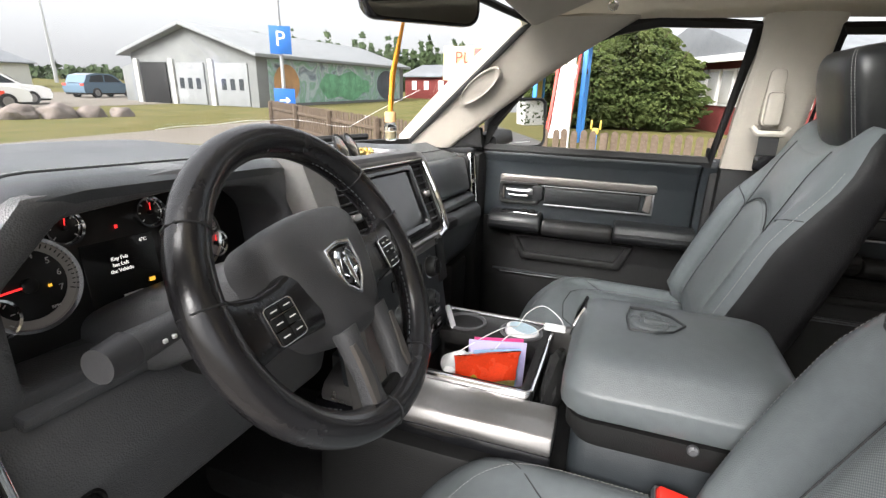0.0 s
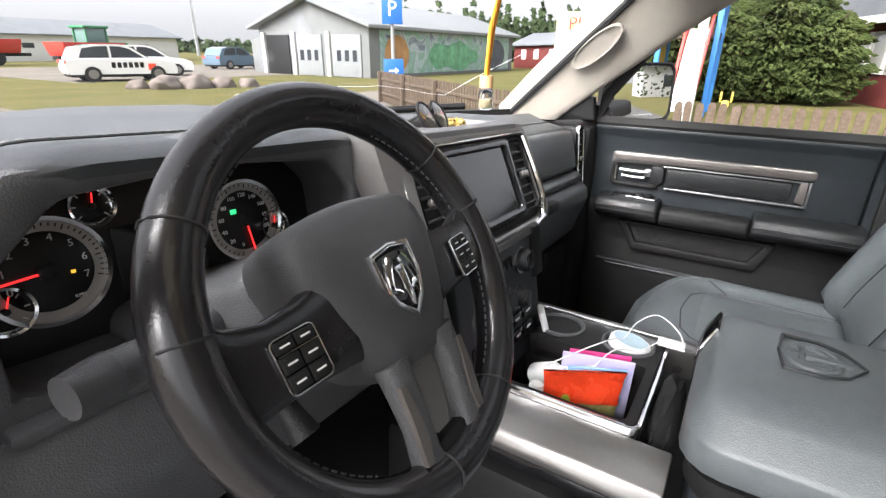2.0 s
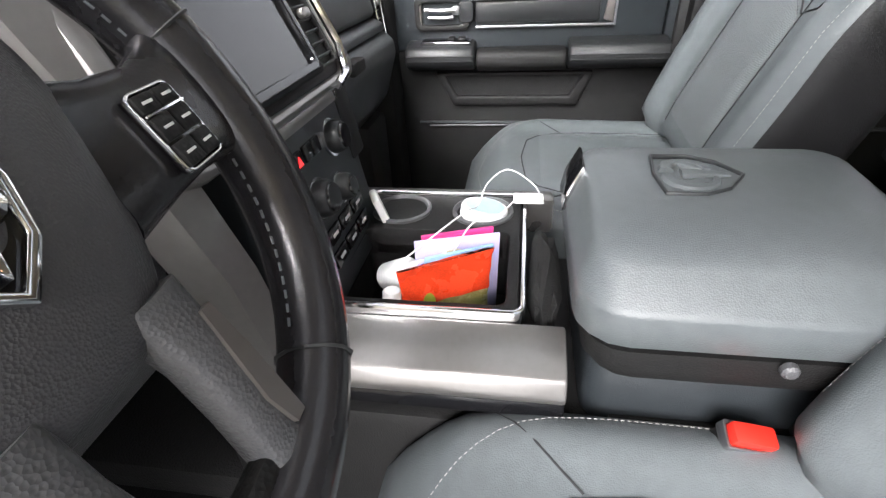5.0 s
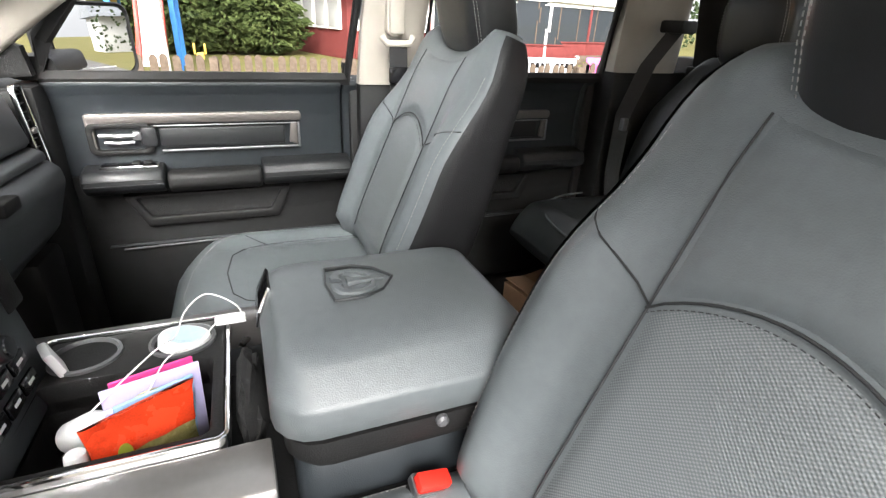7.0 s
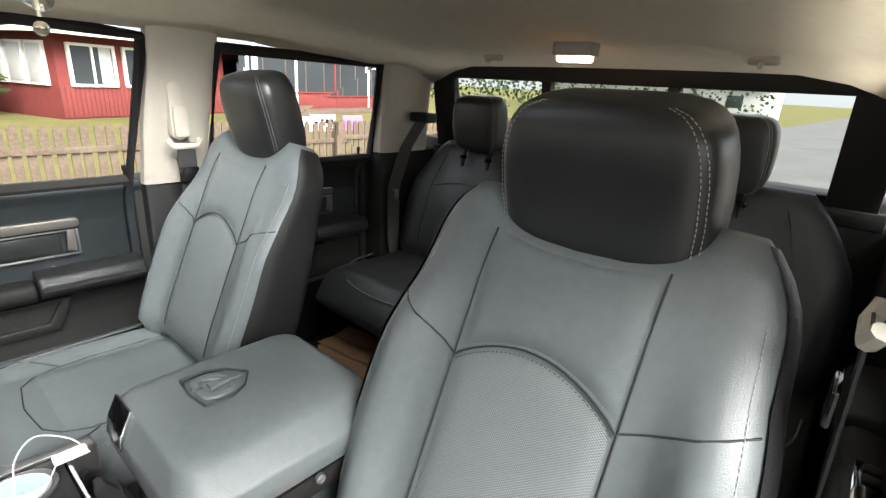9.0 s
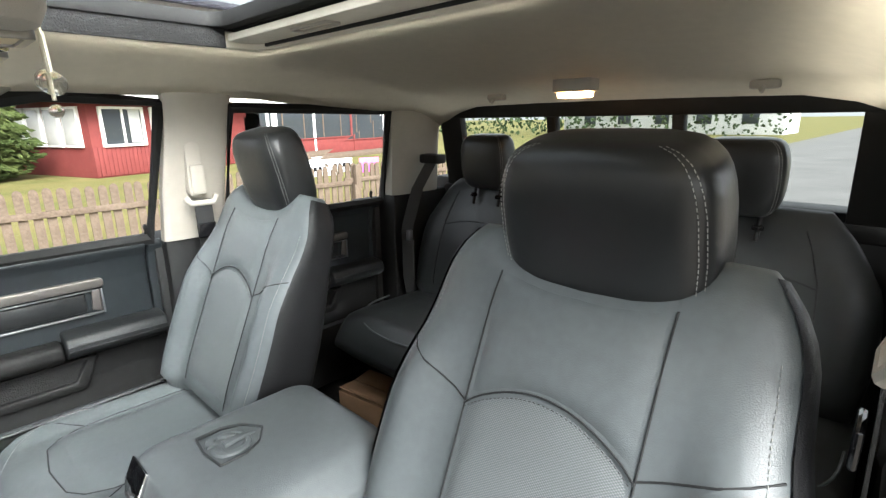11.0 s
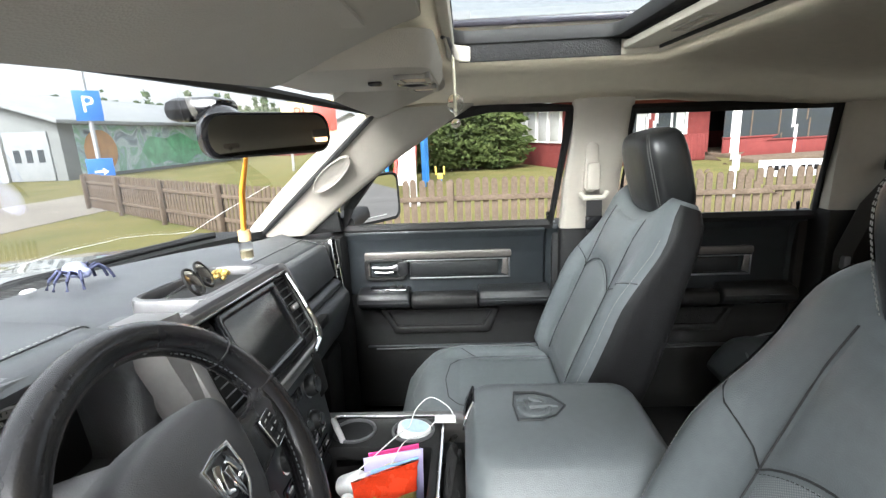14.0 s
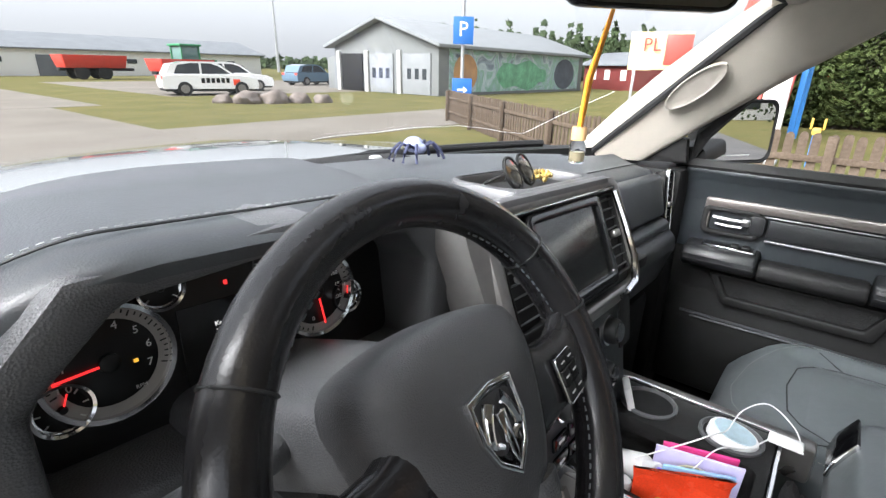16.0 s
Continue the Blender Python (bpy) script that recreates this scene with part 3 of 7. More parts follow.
    part("switch_plate", box(X(0.790), X(0.748), yf - 0.205, yf - 0.075, 1.143, 1.152, 0.004), CHROME, front, "chrome rimmed switch plate")
    part("switch_face", box(X(0.786), X(0.752), yf - 0.200, yf - 0.08, 1.146, 1.1535, 0.003), GLOSS, front)
    for k in range(2):
        part("window_switch", box(X(0.78), X(0.758), yf - 0.19 + 0.026 * k, yf - 0.172 + 0.026 * k, 1.151, 1.159, 0.003), PLASTIC_LOW, front)
    # map pocket
    pocket = [(yr + 0.235, 0.978), (yf - 0.150, 0.978), (yf - 0.105, 1.066), (yr + 0.200, 1.066)]
    hollow = [(yr + 0.258, 1.002), (yf - 0.162, 1.002), (yf - 0.132, 1.058), (yr + 0.226, 1.058)]
    pk_ = part("map_pocket", ringed(pocket, hollow, "x", X(0.80), X(0.777), 0.006), PLASTIC_LOW, d, "map pocket with sloping ends")
    part("pocket_back", prism(hollow, "x", X(0.802), X(0.7935)), CARPET, pk_)
    part("lower_edge", tube([(X(0.781), yr + 0.06, 0.900), (X(0.779), yr + 0.05, 0.915), (X(0.779), yr + 0.06, 0.926), (X(0.780), yf - 0.08, 0.918)], 0.003, 6), PLASTIC_SOFT, d)
    part("speaker_line", box(X(0.79), X(0.779), yr + 0.03, yf - 0.05, 0.925, 0.929, 0.001), PLASTIC_SOFT, d)
    if pull:
        part("lock_pin", lathe([(0.0045, 0), (0.0045, 0.03), (0.006, 0.034), (0.006, 0.042), (0.003, 0.046)], 10, Matrix.Translation((X(0.785), yr + 0.035, zt))), PLASTIC_LOW, d, "black lock pin")
    return d


moved(door("door_1", 0.205, -0.515, 1, 1.352, "closed front passenger door with charcoal panel and chrome trim", True), (0.060, 0.0, -0.020))
moved(door("door_2", -0.69, -1.31, 1, 1.37, "closed rear passenger door with black panel and chrome trim", True), (0.050, 0.0, -0.030))
door("door_3", -0.69, -1.31, -1, 1.37, "closed rear door on the driver side with black panel", False)
structure(part("trim_door_sill", box(-0.93, -0.76, -0.52, 0.35, 0.56, 0.64, 0.015), PLASTIC_LOW), "black door sill of the open driver doorway", "trim")
structure(part("trim_doorway_seal", tube([(-0.88, 0.33, 0.66), (-0.89, 0.32, 1.30), (-0.87, 0.12, 1.52), (-0.835, -0.2, 1.72), (-0.835, -0.42, 1.745), (-0.85, -0.505, 1.70), (-0.88, -0.51, 1.36), (-0.88, -0.5, 0.66)], 0.011, 8), RUBBER), "black rubber seal round the open driver doorway", "trim")
structure(part("wall_outer_pillar", join(box(-0.96, -0.875, -0.70, -0.535, 0.60, 1.72, 0.02), box(-0.96, -0.88, 0.34, 0.8, 0.6, 1.3, 0.02)), PAINT), "dark painted body side at the driver doorway", "wall")
structure(part("wall_kick", join(box(0.765, 0.96, 0.200, 0.80, 0.56, 1.325, 0.01), box(-0.96, -0.775, 0.36, 0.80, 0.56, 1.325, 0.01)), PLASTIC_LOW), "black side wall of the footwell", "wall")


# ---- seats ----
def se(c, p):
    return math.copysign(abs(c) ** p, c)


class Back:
    """A bolstered seat back: points on its front by u (-1..1) across and v (0..1) up."""

    def __init__(self, x, y0, z0, y1, z1, hw, th, bolster, taper, dip=0.0):
        self.dip = dip
        self.x, self.a, self.b = x, Vector((0, y0, z0)), Vector((0, y1, z1))
        self.hw, self.th, self.bolster, self.taper = hw, th, bolster, taper
        d = (self.b - self.a).normalized()
        self.n = Vector((0, d.z, -d.y))

    def width(self, v):
        return self.hw * (0.93 + 0.07 * math.sin(3.14 * min(v / 0.7, 1))) * (1 - self.taper * smooth01(0.60, 1.0, v)) * (1 - max(v - 0.82, 0) ** 2 * 11) ** 0.5

    def thick(self, v):
        return self.th * (1 - 0.35 * v) * (1 - max(v - 0.9, 0) ** 2 * 80) ** 0.5 * (0.6 + 0.4 * smooth01(0, 0.06, v))

    def bump(self, u, v):
        s = abs(u)
        return self.bolster * smooth01(0.55, 0.82, s) * (1 - smooth01(0.5, 0.85, v)) + 0.010 * math.cos(1.6 * u) * smooth01(0, 0.2, v)

    def at(self, ang, v):
        c, s = math.cos(ang), math.sin(ang)
        u = se(c, 0.55)
        dep = self.thick(v) * se(s, 0.5)
        if s > 0:
            dep += self.bump(u, v) * se(s, 0.35)
        p = self.a.lerp(self.b, v) + self.n * dep
        dip = self.dip * smooth01(0.76, 1.0, v) * max(1 - (abs(u) / 0.72) ** 2.4, -0.15)
        return Vector((self.x + u * self.width(v), p.y, p.z - dip))

    def skin(self, ang, v, off):
        p, c = self.at(ang, v), self.a.lerp(self.b, v) + Vector((self.x, 0, 0))
        return p + (p - c).normalized() * off

    def front(self, u, v, off=0.0):
        c = se(u, 1 / 0.55)
        ang = math.acos(min(max(c, -1), 1))
        p = self.at(ang, v)
        return p + self.n * off

    def shell(self):
        vs = [0, 0.02, 0.05] + [0.1 + 0.05 * i for i in range(16)] + [0.88, 0.91, 0.94, 0.96, 0.98, 0.995]
        return loft([[self.at(6.2832 * k / 56, v) for k in range(56)] for v in vs])

    def patch(self, u0, u1, v0, v1, off, nu=16, nv=14):
        bm = bmesh.new()
        g = []
        for j in range(nv + 1):
            row = []
            for i in range(nu + 1):
                t, q = i / nu, j / nv
                lo = v0(t) if callable(v0) else v0
                hi = v1(t) if callable(v1) else v1
                v = lo + (hi - lo) * q
                edge = min(t, 1 - t, q, 1 - q)
                a = u0(v) if callable(u0) else u0
                b = u1(v) if callable(u1) else u1
                row.append(bm.verts.new(self.front(a + (b - a) * t, v, off * smooth01(0, 0.10, edge) - 0.002)))
            g.append(row)
        for j in range(nv):
            for i in range(nu):
                bm.faces.new((g[j][i], g[j][i + 1], g[j + 1][i + 1], g[j + 1][i]))
        return bm


PERF = mat("perforated_grey_leather", (0.165, 0.170, 0.170), 0.46, vary=0.06)
n, l = PERF.node_tree.nodes, PERF.node_tree.links
co = n.new("ShaderNodeTexCoord")
sx, df, sc, sn = n.new("ShaderNodeSeparateXYZ"), n.new("ShaderNodeMath"), n.new("ShaderNodeMath"), n.new("ShaderNodeMath")
df.operation, sc.operation, sn.operation = "SUBTRACT", "MULTIPLY", "SINE"
sc.inputs[1].default_value = 1380.0
l.new(co.outputs["Object"], sx.inputs[0])
l.new(sx.outputs[2], df.inputs[0])
l.new(sx.outputs[1], df.inputs[1])
l.new(df.outputs[0], sc.inputs[0])
l.new(sc.outputs[0], sn.inputs[0])
bp = n.new("ShaderNodeBump")
bp.inputs["Strength"].default_value, bp.inputs["Distance"].default_value = 0.3, 0.001
sx2, sn2, pr = n.new("ShaderNodeMath"), n.new("ShaderNodeMath"), n.new("ShaderNodeMath")
sx2.operation, sn2.operation, pr.operation = "MULTIPLY", "SINE", "MULTIPLY"
sx2.inputs[1].default_value = 1380.0
l.new(sx.outputs[0], sx2.inputs[0])
l.new(sx2.outputs[0], sn2.inputs[0])
l.new(sn2.outputs[0], pr.inputs[0])
l.new(sn.outputs[0], pr.inputs[1])
l.new(pr.outputs[0], bp.inputs["Height"])
dot, shadeof = n.new("ShaderNodeMapRange"), n.new("ShaderNodeMix")
dot.inputs[1].default_value, dot.inputs[2].default_value = -0.2, 0.5
shadeof.data_type = "RGBA"
shadeof.inputs[6].default_value, shadeof.inputs[7].default_value = (0.10, 0.112, 0.116, 1), (0.175, 0.188, 0.192, 1)
l.new(pr.outputs[0], dot.inputs[0])
l.new(dot.outputs[0], shadeof.inputs[0])
l.new(shadeof.outputs[2], n["Principled BSDF"].inputs["Base Color"])
l.new(bp.outputs[0], n["Principled BSDF"].inputs["Normal"])


def headrest(parent, x, y, z, w, h, d, tilt, name="headrest", posts=True, lining=HEADREST, post=CHROME):
    m = pose(x, y, z, tilt, 0, 0)
    rings = []
    for k in range(17):
        t = -1 + 2 * k / 16
        hz = h / 2 * se(math.sin(t * 1.5708), 0.62)
        f = max(math.cos(t * 1.5708), 0.0) ** 0.28
        f = max(f, 0.3)
        ww = w / 2 * (0.93 + 0.07 * (1 - abs(t))) * (0.955 + 0.045 * t) * f
        dd = d / 2 * f
        bow = 0.012 * (1 - t * t)
        rings.append([m @ Vector((ww * se(math.cos(6.2832 * j / 40), 0.5), dd * se(math.sin(6.2832 * j / 40), 0.62) + (bow if math.sin(6.2832 * j / 40) > 0 else 0), hz)) for j in range(40)])
    hr = part(name, loft(rings), lining, parent, "padded black leather headrest with pale stitching", 60)
    for u in (-0.84, 0.84):
        for du in (0, 0.05):
            line = []
            for k in range(13):
                t = -0.88 + 1.76 * k / 12
                f = max(math.cos(t * 1.5708), 0.0) ** 0.28
                uu = u + math.copysign(du, u)
                ww = w / 2 * (0.93 + 0.07 * (1 - abs(t))) * max(f, 0.3)
                dep = d / 2 * max(f, 0.3) * (1 - abs(uu) ** 4) ** 0.31 + 0.012 * (1 - t * t) * 0.9 + 0.0012
                line.append(m @ Vector((uu * ww, dep, h / 2 * se(math.sin(t * 1.5708), 0.62))))
            part("stitching", dashes(line, 0.0042, 0.0028, 0.0006), STITCH, hr)
    if posts:
        for dx in (-0.055, 0.055):
            part("post", cyl((x + dx, y - 0.02, z - h / 2 + 0.08), (x + dx, y + 0.022, z - h / 2 - 0.06), 0.006, 10), post, parent, "headrest post")
            part("post_collar", lathe([(0.013, 0), (0.013, 0.008), (0.009, 0.012)], 14, Matrix.Translation((x + dx, y + 0.017, z - h / 2 - 0.032))), GLOSS, parent)
    return hr


def cushion_shell(x, y0, y1, zt, hw, h, bolster):
    rings = []
    for k in range(23):
        t = k / 22
        y = y0 + (y1 - y0) * t
        f = (1 - max(t - 0.80, 0) ** 2 * 24) ** 0.5
        w = hw * (1 - 0.06 * smooth01(0.7, 1, t)) * (0.88 + 0.12 * f)
        ring = []
        for j in range(48):
            a = 6.2832 * j / 48
            u = se(math.cos(a), 0.5)
            s = math.sin(a)
            top = zt - h / 2 - 0.012 * (1 - t) - 0.035 * smooth01(0.8, 1.0, t) + se(s, 0.42) * h / 2 * f
            if s > 0:
                top += (bolster * smooth01(0.58, 0.85, abs(u)) * (1 - smooth01(0.65, 0.98, t)) + 0.008 * math.cos(u * 1.57)) * se(s, 0.4)
            ring.append(Vector((x + u * w, y, top)))
        rings.append(ring)
    return rings


def front_seat():
    x = -0.408
    st = thing("front_seat", (x, -0.3, 0.62), "charcoal leather driver seat with perforated insert and pale stitching", "seat", "front seats")
    bk = Back(x, -0.488, 0.95, -0.682, 1.482, 0.272, 0.080, 0.050, 0.06, 0.045)
    back = part("backrest", bk.shell(), LEATHER, st, "", 60)
    ue = lambda v: 0.119 / bk.width(min(max(v, 0.1), 0.92))
    arc = lambda t: 0.555 + 0.085 * max(math.sin(3.1416 * t), 0) ** 0.8
    part("centre_panel", bk.patch(lambda v: -ue(v), ue, arc, 0.93, 0.006), LEATHER, back, "smooth charcoal upper panel", 80)
    part("perforated_insert", bk.patch(lambda v: -ue(v), ue, 0.10, arc, 0.006), PERF, back, "grey perforated leather insert", 80)
    for s in (-1, 1):
        part("seam", tube([bk.front(s * ue(v), v, 0.001) for v in [0.08 + 0.06 * i for i in range(15)]], 0.0013, 6), SEAM, back)
        part("stitching", dashes([bk.front(s * 0.90, v, 0.0010) for v in [0.12 + 0.06 * i for i in range(13)]], 0.004, 0.003, 0.0005), STITCH, back)
        part("bolster_seam", tube([bk.front(s * (ue(0.56) + (0.95 - ue(0.56)) * t), 0.56 + 0.10 * t, 0.001) for t in (0, 0.2, 0.4, 0.6, 0.8, 1)], 0.0013, 6), SEAM, back)
        part("side_cover", loft([[bk.skin(1.5708 - s * (1.17 + 1.55 * q), v, 0.004) for q in [i / 30 for i in range(31)]] for v in [0.03 + 0.0475 * i for i in range(21)]], False, False), SIDE_CLOTH, back, "black vinyl side")
    part("insert_seam", tube([bk.front(-ue(arc(t)) + 2 * ue(arc(t)) * t, arc(t), 0.003) for t in [i / 16 for i in range(17)]], 0.0014, 6), SEAM, back)
    part("insert_stitching", dashes([bk.front(-ue(arc(t)) + 2 * ue(arc(t)) * t, arc(t) - 0.014, 0.0052) for t in [0.02 + 0.96 * i / 16 for i in range(17)]], 0.0035, 0.003, 0.0005), SEAM, back)
    headrest(st, x - 0.008, -0.672, 1.510, 0.296, 0.244, 0.118, -14)
    rings = cushion_shell(x, -0.53, 0.005, 0.975, 0.262, 0.15, 0.026)
    cu = part("cushion", loft(rings), LEATHER, st, "", 60)

    def ctop(u, t, off=0.0015):
        k = min(int(t * 22), 21)
        c = se(u, 2.0)
        j = math.acos(min(max(c, -1), 1)) / 6.2832 * 48
        a, b = rings[k][int(j) % 48], rings[k][(int(j) + 1) % 48]
        a2, b2 = rings[k + 1][int(j) % 48], rings[k + 1][(int(j) + 1) % 48]
        f, g = j - int(j), t * 22 - k
        return a.lerp(b, f).lerp(a2.lerp(b2, f), g) + Vector((0, 0, off))

    U = [(-0.62, 0.05), (-0.62, 0.2), (-0.62, 0.35), (-0.61, 0.5), (-0.58, 0.62), (-0.50, 0.70), (-0.38, 0.745), (-0.2, 0.76), (0, 0.765), (0.2, 0.76), (0.38, 0.745), (0.50, 0.70), (0.58, 0.62), (0.61, 0.5), (0.62, 0.35), (0.62, 0.2), (0.62, 0.05)]
    part("cushion_seam", tube([ctop(u, t, 0.0) for u, t in U], 0.0014, 6), SEAM, cu)
    bm = bmesh.new()
    g = [[bm.verts.new(ctop(-0.57 + 1.14 * i / 14, 0.04 + 0.66 * j / 14, 0.0065 * smooth01(0, 0.1, min(i / 14, 1 - i / 14, j / 14, 1 - j / 14)) - 0.001)) for i in range(15)] for j in range(15)]
    for j in range(14):
        for i in range(14):
            bm.faces.new((g[j][i], g[j][i + 1], g[j + 1][i + 1], g[j + 1][i]))
    part("cushion_insert", bm, LEATHER, cu, "", 80)
    for s in (-1, 1):
        part("front_seam", tube([ctop(s * (0.60 + 0.32 * t), 0.60 + 0.16 * t, 0.0) for t in (0, 0.25, 0.5, 0.75, 1)], 0.0013, 6), SEAM, cu)
    part("edge_stitching", dashes([ctop(0.93 * math.cos(3.1416 * t), 0.30 + 0.64 * max(math.sin(3.1416 * t), 0) ** 0.5, 0.0013) for t in [i / 30 for i in range(31)]], 0.004, 0.003, 0.0005), STITCH, cu)
    part("seat_base", box(x - 0.235, x + 0.235, -0.52, -0.03, 0.66, 0.86, 0.02), PLASTIC_LOW, st)
    for s in (-1, 1):
        part("seat_rail", box(x + s * 0.19 - 0.02, x + s * 0.19 + 0.02, -0.56, 0.02, 0.62, 0.67, 0.006), PLASTIC_LOW, st)
        part("recliner_cover", prism(rrect(-0.56, -0.43, 0.86, 0.985, 0.03), "x", x + s * 0.245, x + s * 0.268, 0.006), PLASTIC_LOW, st)
    return st


driver_seat = front_seat()
passenger_seat = copy_thing(driver_seat, pose(0.482, -0.318, 0.61) @ Matrix.Diagonal((0.94, 1, 1, 1)))
for ob in passenger_seat.children:
    if ob.name.startswith("headrest"):
        moved(ob, (-0.004, 0.0, 0.046), (0, 0, 0), (-0.416, -0.672, 1.40), 0.86)
passenger_seat["label"] = "charcoal leather front passenger seat with bolsters and pale stitching"

part("airbag_tag", box(-0.672, -0.668, -0.535, -0.515, 1.13, 1.17, 0.001), WHITE_P, driver_seat, "small white sewn-in tag")

# rear bench
bench = thing("rear_bench", (0, -1.4, 0.62), "black leather rear bench with split backs and tilt-up cushions", "seat")
for x in (-0.42, 0.42):
    bk = Back(x, -1.40, 0.98, -1.52, 1.43, 0.285, 0.06, 0.02, 0.28)
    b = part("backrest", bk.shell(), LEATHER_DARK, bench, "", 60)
    for s in (-1, 1):
        part("seam", tube([bk.front(s * 0.58, v, 0.001) for v in [0.1 + 0.06 * i for i in range(14)]], 0.0018, 6), SEAM, b)
    part("insert_seam", tube([bk.front(-0.58 + 1.16 * t, 0.60 + 0.06 * math.sin(3.14 * t), 0.002) for t in [i / 10 for i in range(11)]], 0.0018, 6), SEAM, b)
    headrest(bench, x * 0.925, -1.450, 1.508, 0.205, 0.185, 0.09, -6, post=PLASTIC_LOW)
    rings = cushion_shell(x, -1.42, -0.95, 1.0, 0.29, 0.12, 0.008)
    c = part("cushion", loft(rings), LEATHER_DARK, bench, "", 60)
    part("piping", tube([Vector((x + 0.265 * math.cos(3.1416 * t), -1.22 + 0.235 * max(math.sin(3.1416 * t), 0) ** 0.6, 1.003 - 0.02 * math.sin(3.1416 * t))) for t in [i / 24 for i in range(25)]], 0.003, 6), LEATHER, c)
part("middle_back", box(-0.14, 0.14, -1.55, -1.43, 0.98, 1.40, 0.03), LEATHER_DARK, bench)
part("bench_base", box(-0.66, 0.66, -1.58, -1.18, 0.62, 0.93, 0.02), PLASTIC_LOW, bench)


# ---- seat belts ----
def strap(pts, w, across, material, t=0.0012):
    pts = [Vector(p) for p in pts]
    a = Vector(across).normalized()
    rings = []
    for i, p in enumerate(pts):
        d = (pts[min(i + 1, len(pts) - 1)] - pts[max(i - 1, 0)]).normalized()
        q = d.cross(a).normalized() * t
        rings.append([p + a * w / 2 + q, p - a * w / 2 + q, p - a * w / 2 - q, p + a * w / 2 - q])
    return loft(rings)


for s, y, z, x, lab in ((1, -0.600, 1.465, 0.745, "front passenger"), (-1, -0.595, 1.475, 0.715, "driver")):
    sb = thing("seat_belt", (x * s, y, z), f"black webbing {lab} seat belt hanging from a beige guide", "seat belt", "seat belts")
    part("guide", join(box((x - 0.012) * s, (x + 0.022) * s, y - 0.021, y + 0.021, z - 0.01, z + 0.075, 0.010), tube([((x - 0.01) * s, y - 0.042, z - 0.014), ((x - 0.016) * s, y - 0.03, z - 0.03), ((x - 0.016) * s, y + 0.03, z - 0.03), ((x - 0.01) * s, y + 0.042, z - 0.014)], 0.009, 8)), BEIGE, sb, "beige plastic belt guide")
    part("webbing", strap([((x - 0.016) * s, y, z - 0.02), ((x - 0.01) * s, y - 0.006, z - 0.2), ((x + 0.01) * s, y - 0.01, z - 0.5), ((x + 0.03) * s, y - 0.01, 0.72)], 0.047, (0, 1, 0), WEB, 0.0015), WEB, sb)
    part("tongue", box((x - 0.028) * s, (x - 0.02) * s, y - 0.026, y + 0.026, z - 0.125, z - 0.085, 0.004), GLOSS, sb, "black latch tongue")
rb = thing("seat_belt", (0.64, -1.43, 1.505), "black rear seat belt leading from the rear pillar over the backrest", "seat belt", "seat belts")
part("guide", box(0.60, 0.69, -1.46, -1.40, 1.49, 1.525, 0.008), PLASTIC_LOW, rb)
part("webbing", strap([(0.645, -1.425, 1.50), (0.66, -1.36, 1.40), (0.69, -1.33, 1.25), (0.70, -1.34, 1.05), (0.70, -1.36, 0.95)], 0.046, (0.6, 1, 0), WEB, 0.0015), WEB, rb)
part("tongue", box(0.675, 0.705, -1.345, -1.325, 1.20, 1.24, 0.004), STEEL_DULL, rb)
for x, y, nm in ((-0.168, -0.357, "driver"), (0.255, -0.45, "passenger")):
    bu = thing("belt_buckle", (x, y, 0.9), "black belt buckle with a red release button beside the seat", "belt buckle", "belt buckles")
    part("stalk", box(x - 0.014, x + 0.014, y - 0.012, y + 0.012, 0.80, 0.92, 0.005, m=None), PLASTIC_LOW, bu)
    TB = Matrix.Translation((x, y, 0.92)) @ pose(0, 0, 0, 14, -16, 0) @ Matrix.Translation((-x, -y, -0.92))
    part("housing", box(x - 0.013, x + 0.013, y - 0.024, y + 0.024, 0.905, 0.972, 0.005, m=TB), PLASTIC_LOW, bu)
    part("housing_rim", ringed(rrect(x - 0.0145, x + 0.0145, y - 0.0255, y + 0.0255, 0.004), rrect(x - 0.0115, x + 0.0115, y - 0.0225, y + 0.0225, 0.003), "z", 0.962, 0.975, 0.001, TB), STEEL_DULL, bu, "bright edge")
    part("release_button", box(x - 0.011, x + 0.011, y - 0.022, y + 0.022, 0.964, 0.985, 0.004, m=TB), RED_P, bu, "red release button")
    moved(bu, (0, 0, 0.016))


# ---- dashboard ----
dash = thing("dashboard", (0, 0.5, 1.0), "charcoal soft-touch dashboard with stitched pad, vents and gauge cluster", "dashboard")
rings = []
for k in range(39):
    x = -0.765 + 1.53 * k / 38
    yc = 0.735 - 0.50 * x * x
    hood = smooth01(-0.66, -0.54, x) * (1 - smooth01(-0.26, -0.16, x))
    end = smooth01(0.69, 0.76, abs(x))
    yf = 0.245 - 0.045 * hood + 0.05 * end
    zf = 1.342 + 0.050 * hood - 0.05 * end
    zm = 1.372 + 0.030 * hood - 0.05 * end
    rings.append([(x, yf + 0.02 + 0.11 * hood, 1.20 + (zf - 0.022 - 1.20) * hood), (x, yf + 0.004 * hood, zf - 0.03 + 0.010 * hood), (x, yf + 0.002, zf - 0.010), (x, yf + 0.012, zf), (x, yf + 0.06, zf + 0.010 * (1 - hood)), (x, 0.36, zm), (x, 0.46, zm + 0.002 - 0.03 * smooth01(0.4, 0.76, abs(x))), (x, yc - 0.08, 1.362 - 0.02 * end), (x, yc - 0.02, 1.35 - 0.01 * end), (x, yc, 1.335), (x, yc, 1.15)])
part("dash_pad", loft(rings), PLASTIC_SOFT, dash, "charcoal soft dash top", 50)
